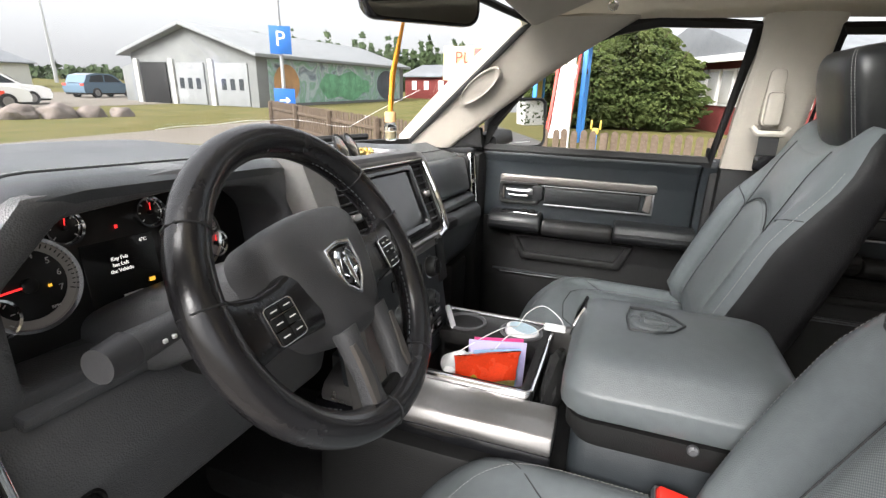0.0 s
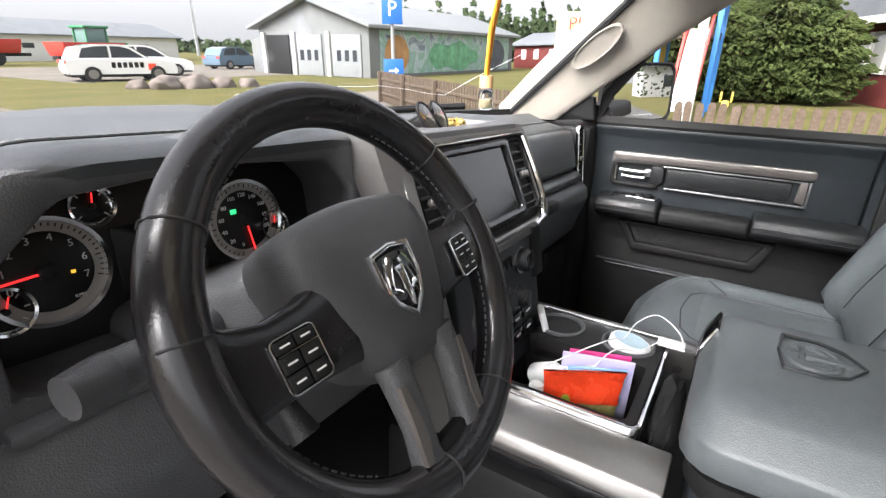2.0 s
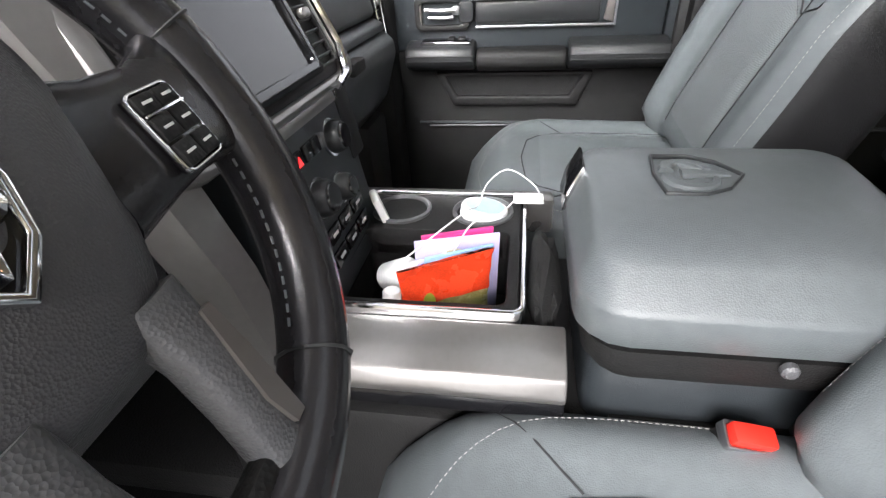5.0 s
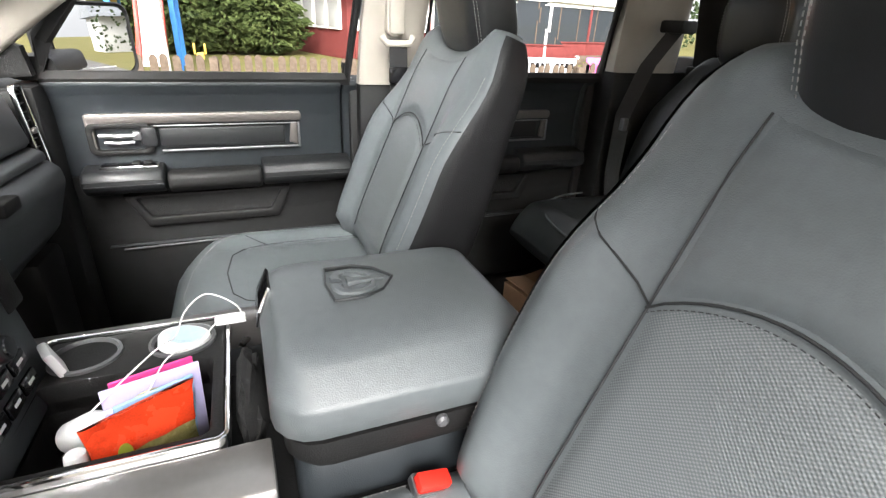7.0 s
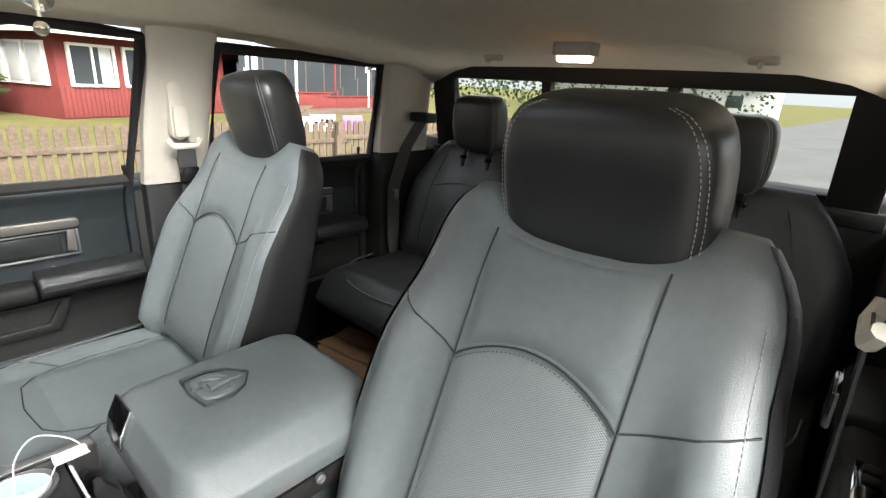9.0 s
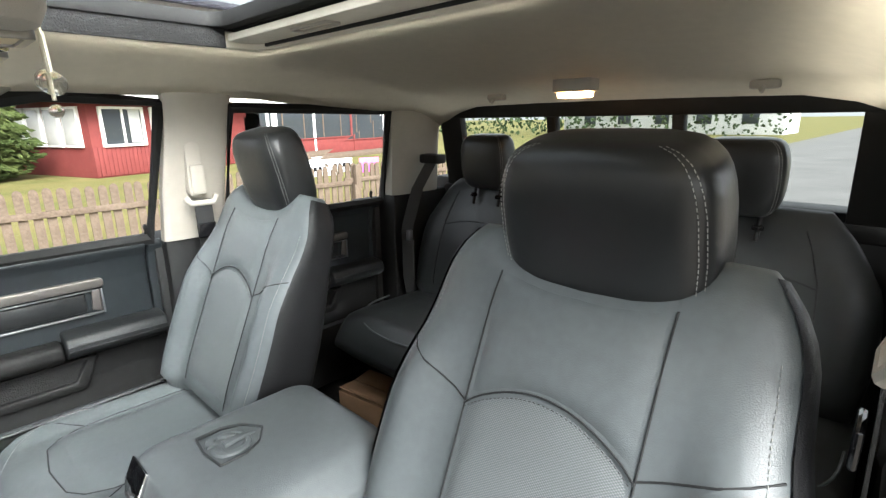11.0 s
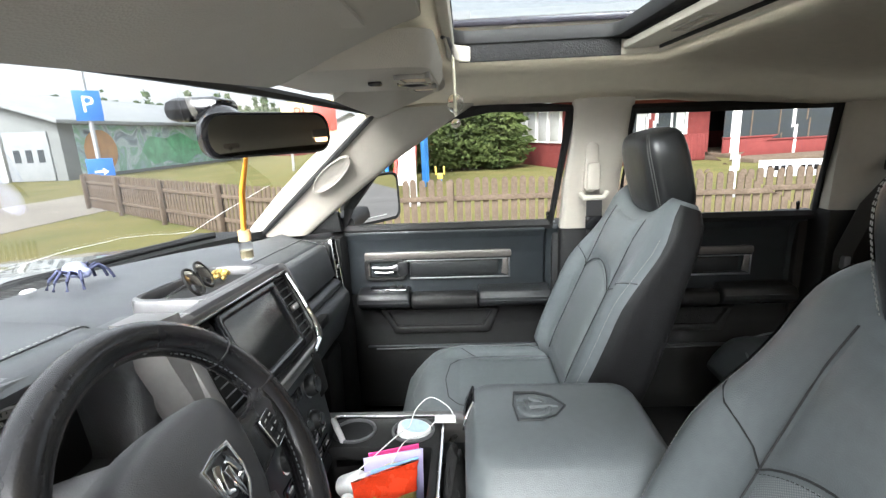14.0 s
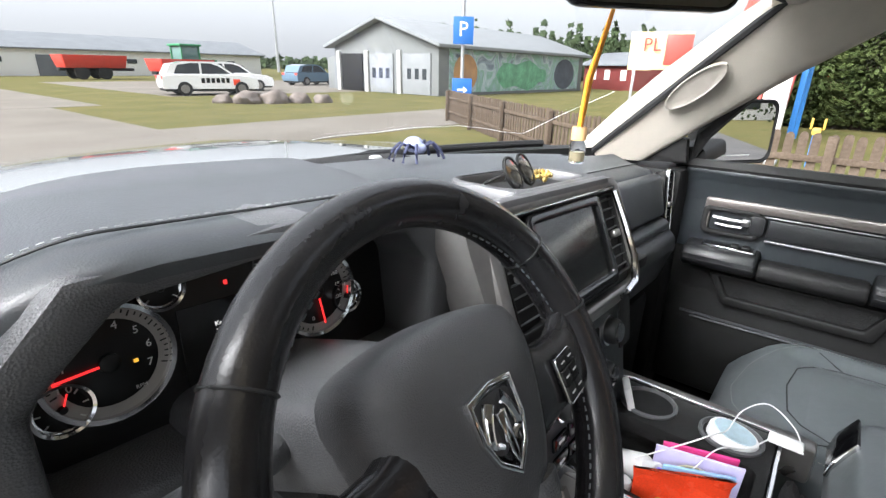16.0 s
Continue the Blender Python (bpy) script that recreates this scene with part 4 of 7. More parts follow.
for x0, x1, yy in ((-0.12, 0.70, 0.006), (-0.69, -0.14, 0.004)):
    part("pad_seam", tube([(x, 0.245 + 0.056 - 0.045 * smooth01(-0.66, -0.54, x) * (1 - smooth01(-0.26, -0.16, x)), 1.352 + 0.0425 * smooth01(-0.66, -0.54, x) * (1 - smooth01(-0.26, -0.16, x))) for x in [x0 + (x1 - x0) * i / 40 for i in range(41)]], 0.0012, 5), SEAM, dash)
    part("pad_stitching", dashes([(x, 0.245 + 0.062 - 0.045 * smooth01(-0.66, -0.54, x) * (1 - smooth01(-0.26, -0.16, x)), 1.352 + 0.0425 * smooth01(-0.66, -0.54, x) * (1 - smooth01(-0.26, -0.16, x)) + 0.0008) for x in [x0 + (x1 - x0) * i / 40 for i in range(41)]], 0.005, 0.004, 0.0005), STITCH, dash)
part("defrost_grille", join(*[box(-0.16 + 0.012 * k, -0.154 + 0.012 * k, 0.60, 0.665, 1.358, 1.366, 0.001) for k in range(26)], box(-0.17, 0.16, 0.595, 0.67, 1.352, 1.361, 0.003)), PLASTIC_LOW, dash)
part("sensor", lathe([(0.015, 0), (0.014, 0.003), (0.009, 0.005)], 20, pose(0.0, 0.555, 1.376) @ Matrix.Diagonal((1.0, 0.6, 1, 1))), SENSOR, dash, "pale oval sun sensor")

# glove boxes
part("upper_glovebox", prism([(0.236, 1.335), (0.226, 1.33), (0.203, 1.24), (0.212, 1.228), (0.30, 1.228), (0.30, 1.335)], "x", 0.215, 0.685, 0.005), PLASTIC_SOFT, dash, "upper glovebox lid")
part("glovebox_ledge", prism([(0.21, 1.226), (0.190, 1.216), (0.188, 1.20), (0.30, 1.195), (0.30, 1.226)], "x", 0.215, 0.70, 0.004), PLASTIC_SOFT, dash)
lg = part("lower_glovebox", prism([(0.195, 1.198), (0.172, 1.178), (0.168, 1.15), (0.20, 1.05), (0.27, 0.97), (0.45, 0.95), (0.45, 1.198)], "x", 0.205, 0.72, 0.008), PLASTIC_SOFT, dash, "lower glovebox")
part("latch_cup", box(0.37, 0.44, 0.160, 0.185, 1.165, 1.19, 0.005), PLASTIC_LOW, lg)
part("kick_panel", box(0.60, 0.76, 0.22, 0.55, 0.62, 1.0, 0.02), PLASTIC_LOW, dash)


def vent(parent, m, w, h, n, chrome=True, tilt=18):
    """An air vent in the local x, y plane that faces z."""
    v = part("vent", ringed(rrect(-w / 2 - 0.004, w / 2 + 0.004, -h / 2 - 0.004, h / 2 + 0.004, 0.008), rrect(-w / 2, w / 2, -h / 2, h / 2, 0.006), "z", -0.02, 0.004, 0.002, m), PLASTIC_LOW, parent)
    part("vent_back", box(-w / 2, w / 2, -h / 2, h / 2, -0.035, -0.03, 0, m=m), PLASTIC_LOW, v)
    for k in range(n):
        y = -h / 2 + h * (k + 0.5) / n
        part("slat", box(-w / 2, w / 2, -0.0075, 0.0075, -0.0012, 0.0012, 0.0008, 1, m @ Matrix.Translation((0, y, -0.006)) @ pose(0, 0, 0, 90 - tilt, 0, 0)), PLASTIC, v)
    for k in range(max(2, round(w / 0.016))):
        x = -w / 2 + w * (k + 0.5) / max(2, round(w / 0.016))
        part("fin", box(x - 0.001, x + 0.001, -h / 2, h / 2, -0.03, -0.016, 0, m=m), PLASTIC_LOW, v)
    part("thumb_tab", join(box(-0.012, 0.012, -0.006, 0.006, 0.0, 0.010, 0.003, m=m), box(-0.0155, -0.012, -0.003, 0.003, 0.002, 0.010, 0.001, m=m)), SILVER, v)
    if chrome:
        part("chrome_rim", ringed(rrect(-w / 2 - 0.012, w / 2 + 0.012, -h / 2 - 0.012, h / 2 + 0.012, 0.014), rrect(-w / 2 - 0.005, w / 2 + 0.005, -h / 2 - 0.005, h / 2 + 0.005, 0.009), "z", -0.004, 0.007, 0.002, m), CHROME, v, "bright chrome rim")
    return v


vent(dash, pose(0.732, 0.212, 1.255, 84, 0, 0), 0.030, 0.165, 9)
# driver-side end: vent and lamp switch panel
me_ = pose(-0.678, 0.188, 1.231, 74, 0, 12) @ Matrix.Diagonal((0.82, 0.65, 0.8, 1))
part("end_panel", box(-0.062, 0.058, -0.165, 0.17, -0.05, 0.0, 0.006, m=me_), PLASTIC, dash)
part("end_chrome", ringed(rrect(-0.054, 0.05, -0.145, 0.118, 0.016), rrect(-0.045, 0.041, -0.135, 0.108, 0.012), "z", -0.002, 0.006, 0.002, me_), CHROME, dash, "bright chrome frame of the vent and switch panel")
vent(dash, me_ @ Matrix.Translation((-0.002, 0.045, 0.003)), 0.078, 0.105, 7, False)
part("rocker_plate", box(-0.042, 0.038, -0.045, -0.012, 0.0, 0.004, 0.002, m=me_), PLASTIC_LOW, dash)
part("rocker", box(-0.02, 0.016, -0.036, -0.024, 0.003, 0.010, 0.004, m=me_), GLOSS, dash)
lp = part("lamp_switch_plate", box(-0.043, 0.039, -0.132, -0.048, 0.0, 0.004, 0.002, m=me_), GLOSS, dash)
part("lamp_knob", lathe([(0.026, 0.0), (0.026, 0.012), (0.023, 0.018), (0.0225, 0.018), (0.021, 0.016)], 28, me_ @ Matrix.Translation((-0.002, -0.086, 0.004))), SILVER, lp, "silver rotary lamp knob")
part("knob_face", lathe([(0.0215, 0.0), (0.020, 0.0185), (0.001, 0.0195)], 28, me_ @ Matrix.Translation((-0.002, -0.086, 0.004))), PLASTIC, lp)
words("AUTO", 0.006, me_ @ Matrix.Translation((-0.026, -0.062, 0.0045)), MARK, lp)
words("PUSH", 0.006, me_ @ Matrix.Translation((-0.002, -0.090, 0.0240)), MARK, lp)
for k, a in enumerate((150, 115, 90, 60)):
    part("print_mark", lathe([(0.0022, 0), (0.0018, 0.0006)], 10, me_ @ Matrix.Translation((-0.002 + 0.034 * math.cos(radians(a)), -0.086 + 0.034 * math.sin(radians(a)), 0.004))), MARK, lp)
part("dimmer", box(-0.004, 0.026, -0.127, -0.117, 0.003, 0.008, 0.003, m=me_), PLASTIC, lp)

# gauge cluster
mc = pose(-0.437, 0.285, 1.283, 80, 0, 0) @ Matrix.Diagonal((0.93, 0.90, 0.93, 1))
outer = [(-0.625, 1.165), (-0.628, 1.32), (-0.575, 1.382), (-0.42, 1.394), (-0.25, 1.382), (-0.195, 1.34), (-0.195, 1.165), (-0.42, 1.155)]
inner = [(-0.595, 1.216), (-0.60, 1.305), (-0.545, 1.358), (-0.42, 1.368), (-0.285, 1.358), (-0.245, 1.32), (-0.245, 1.216), (-0.42, 1.210)]
part("cluster_hood", ringed(outer, inner, "y", 0.205, 0.315, 0.010), PLASTIC, dash, "black hood round the gauge cluster")
cl = part("cluster_face", box(-0.215, 0.225, -0.10, 0.10, -0.012, -0.001, 0.002, m=mc), DIAL_FACE, dash, "black gauge cluster face")


def dial(u, v, r, big, needle, numbers=(), a0=220, a1=-40, ns=0.007):
    m = mc @ Matrix.Translation((u, v, 0))
    part("bezel", lathe([(r, 0), (r, 0.007), (r - 0.0025 if not big else r - 0.004, 0.006), (r - 0.005 if big else r - 0.003, 0.001)], 40, m), CHROME, cl, "chrome dial bezel")
    if big:
        part("dial_ring", ringed([((r - 0.004) * math.cos(6.2832 * k / 40), (r - 0.004) * math.sin(6.2832 * k / 40)) for k in range(40)], [((r - 0.014) * math.cos(6.2832 * k / 40), (r - 0.014) * math.sin(6.2832 * k / 40)) for k in range(40)], "z", 0.0, 0.0022, 0, m), DIAL_RING, cl, "pale grey scale ring")
    part("dial_face", lathe([(r - 0.004, 0.0008), (r - 0.005, 0.0016)], 40, m), DIAL_FACE, cl)
    ticks = []
    nt = 33 if big else 7
    for k in range(nt):
        a = radians(a0 + (a1 - a0) * k / (nt - 1))
        long = (r * 0.10 if k % 4 == 0 else r * 0.06) if big else r * 0.2
        ticks.append(box((r - 0.006) - long if big else r * 0.62, r - 0.006 if big else r * 0.62 + long, -0.0006, 0.0006, 0.0023, 0.0029, 0, m=m @ pose(0, 0, 0, 0, 0, math.degrees(a))))
    part("dial_scale", join(*ticks), SEAM if big else MARK, cl)
    for k, s in enumerate(numbers):
        a = radians(a0 + (a1 - a0) * k / (len(numbers) - 1))
        words(s, ns, m @ Matrix.Translation(((r - 0.020) * math.cos(a), (r - 0.020) * math.sin(a), 0.002)), MARK, cl)
    part("needle", box(-r * 0.12, r * (0.78 if big else 0.62), -0.0011 if big else -0.0006, 0.0011 if big else 0.0006, 0.004, 0.0052, 0.0003, 1, m @ pose(0, 0, 0, 0, 0, needle)), LIT_RED, cl, "red needle")
    part("needle_hub", lathe([(r * 0.16, 0), (r * 0.16, 0.005), (r * 0.12, 0.0065)], 20, m), DIAL_FACE, cl)


dial(-0.108, 0.0, 0.052, True, 184, ("0", "1", "2", "3", "4", "5", "6", "7"), 200, -20, 0.010)
dial(0.102, 0.004, 0.052, True, -82, ("0", "20", "40", "60", "80", "100", "120", "140", "160", "180", "200"), 255, -25, 0.0075)
dial(-0.060, 0.053, 0.021, False, 80)
dial(0.048, 0.053, 0.021, False, 85)
dial(-0.145, -0.026, 0.022, False, 70)
dial(0.143, -0.012, 0.021, False, 80)
part("info_screen", box(-0.050, 0.045, -0.065, 0.028, 0.0, 0.001, 0.0005, 1, mc), SCREEN, cl, "dark information display")
for k, s in enumerate(("Key Fob", "has Left", "the Vehicle")):
    words(s, 0.0066, mc @ Matrix.Translation((-0.006, 0.004 - 0.0078 * k, 0.0015)), LIT_WHITE, cl)
for k, s in enumerate("PRND"):
    words(s, 0.0085, mc @ Matrix.Translation((-0.014 + 0.0095 * k, -0.055, 0.0015)), LIT_WHITE, cl)
words("6°C", 0.0065, mc @ Matrix.Translation((0.030, 0.020, 0.0015)), LIT_WHITE, cl)
words("RPM", 0.005, mc @ Matrix.Translation((-0.088, -0.03, 0.002)), MARK, cl)
part("odometer_bar", box(-0.012, 0.014, -0.046, -0.043, 0.001, 0.002, 0, m=mc), MARK, cl)
part("warning_light", box(-0.0018, 0.0018, 0.041, 0.0455, 0.0, 0.0015, 0.0005, m=mc), LIT_RED, cl)
part("warning_light", box(0.026, 0.034, -0.037, -0.032, 0.001, 0.002, 0, m=mc), LIT_AMBER, cl)
part("warning_light", box(-0.039, -0.0355, -0.0555, -0.0510, 0.001, 0.002, 0, m=mc), LIT_RED, cl)
part("warning_light", box(0.084, 0.092, 0.014, 0.020, 0.002, 0.003, 0, m=mc), LIT_GREEN, cl)
part("warning_light", box(-0.0905, -0.0870, -0.007, -0.004, 0.002, 0.003, 0, m=mc), LIT_AMBER, cl)
part("cluster_ledge", prism([(0.19, 1.204), (0.31, 1.219), (0.31, 1.19), (0.20, 1.18)], "x", -0.61, -0.21, 0.004), PLASTIC, dash)

# knee panel, column, stalk, ignition
kp = part("knee_panel", prism([(0.235, 1.15), (0.195, 1.13), (0.178, 1.08), (0.20, 0.98), (0.26, 0.93), (0.42, 0.92), (0.42, 1.15)], "x", -0.77, -0.20, 0.012), PLASTIC, dash, "black knee panel below the column")
moved(kp, (0.02, -0.010, 0.055))
part("pedal_knob", lathe([(0.016, -0.008), (0.016, 0.003), (0.0135, 0.005), (0.0115, 0.002), (0.010, 0.004), (0.008, 0.005)], 22, pose(-0.585, 0.172, 1.105, 80, 0, 0)), PLASTIC_LOW, kp, "round black knob")
part("panel_seam", tube([(-0.640, 0.1785, 1.180), (-0.638, 0.1665, 1.135), (-0.630, 0.181, 1.060), (-0.622, 0.192, 1.030)], 0.0022, 6), SEAM, kp, "dark panel seam")
part("centre_filler", prism([(0.24, 1.36), (0.225, 1.33), (0.20, 1.2), (0.21, 1.1), (0.3, 1.0), (0.4, 1.0), (0.4, 1.36)], "x", -0.215, -0.16, 0.006), PLASTIC, dash)
moved(dash, (0, 0, 0.033), (0, 3.7, 0), (0, 0, 1.3))
col = thing("steering_column", (-0.42, 0.15, 1.24), "black steering column shroud with wiper stalk and ignition", "steering column")
part("shroud", loft([[Vector((-0.42 + r * 1.05 * se(math.cos(6.2832 * j / 28), 0.4), y + 0.17 * r * math.sin(6.2832 * j / 28), z - 0.012 + r * 0.62 * se(math.sin(6.2832 * j / 28), 0.4))) for j in range(28)] for y, z, r in ((0.05, 1.295, 0.045), (0.06, 1.290, 0.056), (0.12, 1.262, 0.062), (0.20, 1.225, 0.072), (0.30, 1.18, 0.08))]), PLASTIC, col)
stalk = part("stalk", tube([(-0.435, 0.150, 1.245), (-0.46, 0.146, 1.247), (-0.53, 0.134, 1.252), (-0.575, 0.126, 1.256)], lambda t: 0.011 + 0.006 * t, 14), PLASTIC, col, "black multi-function stalk")
part("stalk_end", tube([(-0.575, 0.126, 1.256), (-0.588, 0.124, 1.257), (-0.604, 0.121, 1.258)], lambda t: 0.0185 - 0.003 * t, 16), HUB, col, "grey stalk end knob")
part("stalk_marks", join(*[box(-0.548 + 0.010 * k, -0.544 + 0.010 * k, 0.1120, 0.1150, 1.252, 1.2555, 0.0003) for k in range(3)]), MARK, stalk)
part("ignition_pod", join(box(-0.47, -0.415, 0.125, 0.20, 1.155, 1.205, 0.010), box(-0.462, -0.424, 0.118, 0.128, 1.162, 1.198, 0.006)), PLASTIC_LOW, col)
part("key_slot", lathe([(0.013, 0), (0.013, 0.006), (0.010, 0.008)], 20, pose(-0.443, 0.120, 1.181, 90, 0, 0)), GLOSS, col)
part("tilt_lever", tube([(-0.44, 0.14, 1.15), (-0.44, 0.115, 1.125), (-0.44, 0.10, 1.11)], lambda t: 0.010 + 0.006 * t, 12), PLASTIC_LOW, col, "black tilt lever")

moved(col, (-0.012, -0.015, 0.082), (0, 0, 0), (-0.42, 0.15, 1.24), 0.92)

# ---- steering wheel ----
WM = pose(-0.425, 0.020, 1.361, 60, 0, 0) @ Matrix.Diagonal((0.83, 0.83, 0.83, 1))
HM = WM @ Matrix.Translation((0, 0, -0.024))
RW = 0.177
wheel = thing("steering_wheel", (-0.425, 0.02, 1.361), "worn black leather four-spoke steering wheel with control buttons", "steering wheel")
rings = []
for k in range(72):
    a = 6.2832 * k / 72
    fat = 1 + 0.10 * (abs(math.cos(a)) ** 6)
    rings.append([(math.cos(a) * (RW + 0.0195 * fat * math.cos(6.2832 * j / 14)), math.sin(a) * (RW + 0.0195 * fat * math.cos(6.2832 * j / 14)), 0.0225 * math.sin(6.2832 * j / 14)) for j in range(14)])
rings.append(rings[0])
bm = loft(rings, False)
bmesh.ops.remove_doubles(bm, verts=bm.verts, dist=1e-5)
bm.transform(WM)
rim = part("rim", bm, WHEEL_LEATHER, wheel, "worn glossy leather rim", 60)
for a in (170, 10, 262, 300, 35, 145):
    ca, sa = math.cos(radians(a)), math.sin(radians(a))
    part("rim_seam", tube([(ca * (RW + 0.0205 * math.cos(t * 0.5236)), sa * (RW + 0.0205 * math.cos(t * 0.5236)), 0.0232 * math.sin(t * 0.5236)) for t in range(12)], 0.0012, 5, True, WM), SEAM, rim)
for a0, a1 in ((-55, 60), (120, 235)):
    part("rim_stitching", dashes([WM @ Vector(((RW - 0.0205) * math.cos(radians(a0 + (a1 - a0) * k / 40)), (RW - 0.0205) * math.sin(radians(a0 + (a1 - a0) * k / 40)), 0.003)) for k in range(41)], 0.004, 0.003, 0.0007), LEATHER, rim)
hub_o = [(-0.088, 0.040), (-0.078, 0.066), (-0.045, 0.076), (0, 0.079), (0.045, 0.076), (0.078, 0.066), (0.088, 0.040), (0.083, 0.0), (0.066, -0.045), (0.045, -0.074), (0.02, -0.084), (-0.02, -0.084), (-0.045, -0.074), (-0.066, -0.045), (-0.083, 0.0)]
hub_s = flowing([(x, y, 0) for x, y in hub_o[-2:] + hub_o + hub_o[:2]], 5)
hub_s = [(p.x, p.y) for p in hub_s[10:-11]]
part("airbag_cover", loft([[(x * f, y * f + 0.004, z) for x, y in hub_s] for f, z in ((0.97, -0.03), (1.0, 0.0), (1.0, 0.022), (0.965, 0.034), (0.90, 0.041), (0.72, 0.049), (0.4, 0.053), (0.12, 0.054))], m=HM), HUB, wheel, "black grained airbag cover", 35)
part("cover_crease", join(tube([(0.038, 0.074, 0.036), (0.034, 0.05, 0.0465), (0.03, 0.03, 0.051)], 0.0012, 5, False, HM), tube([(-0.038, 0.074, 0.036), (-0.034, 0.05, 0.0465), (-0.03, 0.03, 0.051)], 0.0012, 5, False, HM)), PLASTIC_LOW, wheel)
part("horn_mark", join(box(-0.055, -0.046, 0.006, 0.010, 0.0468, 0.0476, 0, m=HM), box(0.046, 0.055, 0.006, 0.010, 0.0468, 0.0476, 0, m=HM)), PLASTIC_SOFT, wheel)
part("print_bar", box(-0.012, 0.012, -0.050, -0.040, 0.0475, 0.0485, 0, m=HM), PLASTIC_SOFT, wheel)
sh = [(-0.026, 0.030), (0.0, 0.034), (0.026, 0.030), (0.026, 0.0), (0.018, -0.020), (0.0, -0.036), (-0.018, -0.020), (-0.026, 0.0)]
badge = part("badge", ringed(sh, [(x * 0.84, y * 0.84) for x, y in sh], "z", 0.049, 0.058, 0.0012, HM), CHROME, wheel, "chrome shield badge")
part("badge_field", prism([(x * 0.86, y * 0.86) for x, y in sh], "z", 0.049, 0.0535, 0, m=HM), GLOSS, badge)
for s in (-1, 1):
    part("badge_curl", tube([(s * (0.003 + 0.0095 * math.sin(t * 0.45) + 0.004), 0.016 - 0.0045 * t + 0.004 * math.cos(t * 0.9), 0.0555) for t in range(8)], lambda q: 0.0052 - 0.0028 * q, 8, False, HM), CHROME, badge)
part("badge_wedge", prism([(-0.005, 0.012), (0.005, 0.012), (0.0035, -0.018), (0, -0.026), (-0.0035, -0.018)], "z", 0.052, 0.060, 0.001, m=HM), CHROME, badge)
for s in (-1, 1):
    sp = part("side_spoke", loft([[(s * x, y0 + (y1 - y0) * (0.5 + 0.5 * se(math.cos(6.2832 * j / 20), 0.6)), z + th * se(math.sin(6.2832 * j / 20), 0.6)) for j in range(20)] for x, y0, y1, z, th in ((0.060, -0.045, 0.035, 0.004, 0.016), (0.095, -0.040, 0.024, 0.006, 0.013), (0.125, -0.038, 0.022, 0.005, 0.012), (0.150, -0.04, 0.030, 0.002, 0.012), (0.168, -0.045, 0.050, 0.0, 0.012))], m=WM), WHEEL_LEATHER, wheel, "black side spoke")
    pm = WM @ pose(s * 0.114, -0.013, 0.0190, 0, s * 8, 0) @ Matrix.Diagonal((0.80, 0.70, 0.8, 1))
    pod = part("button_pod", box(-0.022, 0.022, -0.030, 0.028, -0.004, 0.002, 0.004, m=pm), GLOSS, sp)
    part("pod_rim", ringed(rrect(-0.0235, 0.0235, -0.0315, 0.0295, 0.007), rrect(-0.0215, 0.0215, -0.0295, 0.0275, 0.006), "z", 0.0, 0.0035, 0.0006, pm), CHROME, sp, "thin chrome button frame")
    for by0, by1 in ((0.013, 0.026), (-0.008, 0.010), (-0.028, -0.010)):
        for bx0, bx1 in ((-0.0205, -0.0008), (0.0008, 0.0205)):
            part("button", box(bx0, bx1, by0, by1, 0.001, 0.0055, 0.0015, 2, pm), PLASTIC_LOW, sp)
            part("button_mark", box((bx0 + bx1) / 2 - 0.005, (bx0 + bx1) / 2 + 0.005, (by0 + by1) / 2 - 0.001, (by0 + by1) / 2 + 0.001, 0.0054, 0.0059, 0, m=pm), MARK, sp)
    part("pod_line", box(-0.0205, 0.0205, 0.0108, 0.0122, 0.002, 0.0062, 0, m=pm), CHROME, sp)
    lower = part("lower_spoke", loft([[(s * (x + w * se(math.cos(6.2832 * j / 16), 0.6)), y, z + 0.012 * se(math.sin(6.2832 * j / 16), 0.6)) for j in range(16)] for x, y, z, w in ((0.036, -0.06, 0.012, 0.016), (0.036, -0.09, 0.010, 0.013), (0.034, -0.12, 0.006, 0.012), (0.034, -0.15, 0.0, 0.014), (0.036, -0.172, 0.0, 0.02))], m=WM), PLASTIC, wheel, "black lower spoke")
    part("spoke_inlay", loft([[(s * (x + w * q), y, z) for q, z in ((-1, zt), (1, zt), (1, zt - 0.006), (-1, zt - 0.006))] for x, y, w, zt in ((0.046, -0.078, 0.003, 0.0245), (0.044, -0.105, 0.005, 0.0225), (0.043, -0.130, 0.006, 0.0185), (0.045, -0.152, 0.004, 0.015))], m=WM), BRONZE, lower, "satin grey spoke inlay")
part("lower_bridge", box(-0.03, 0.03, -0.165, -0.148, -0.008, 0.008, 0.004, m=WM), PLASTIC_LOW, wheel)
part("wheel_boss", lathe([(0.05, -0.06), (0.06, -0.03), (0.05, -0.01)], 24, WM), PLASTIC_LOW, wheel)

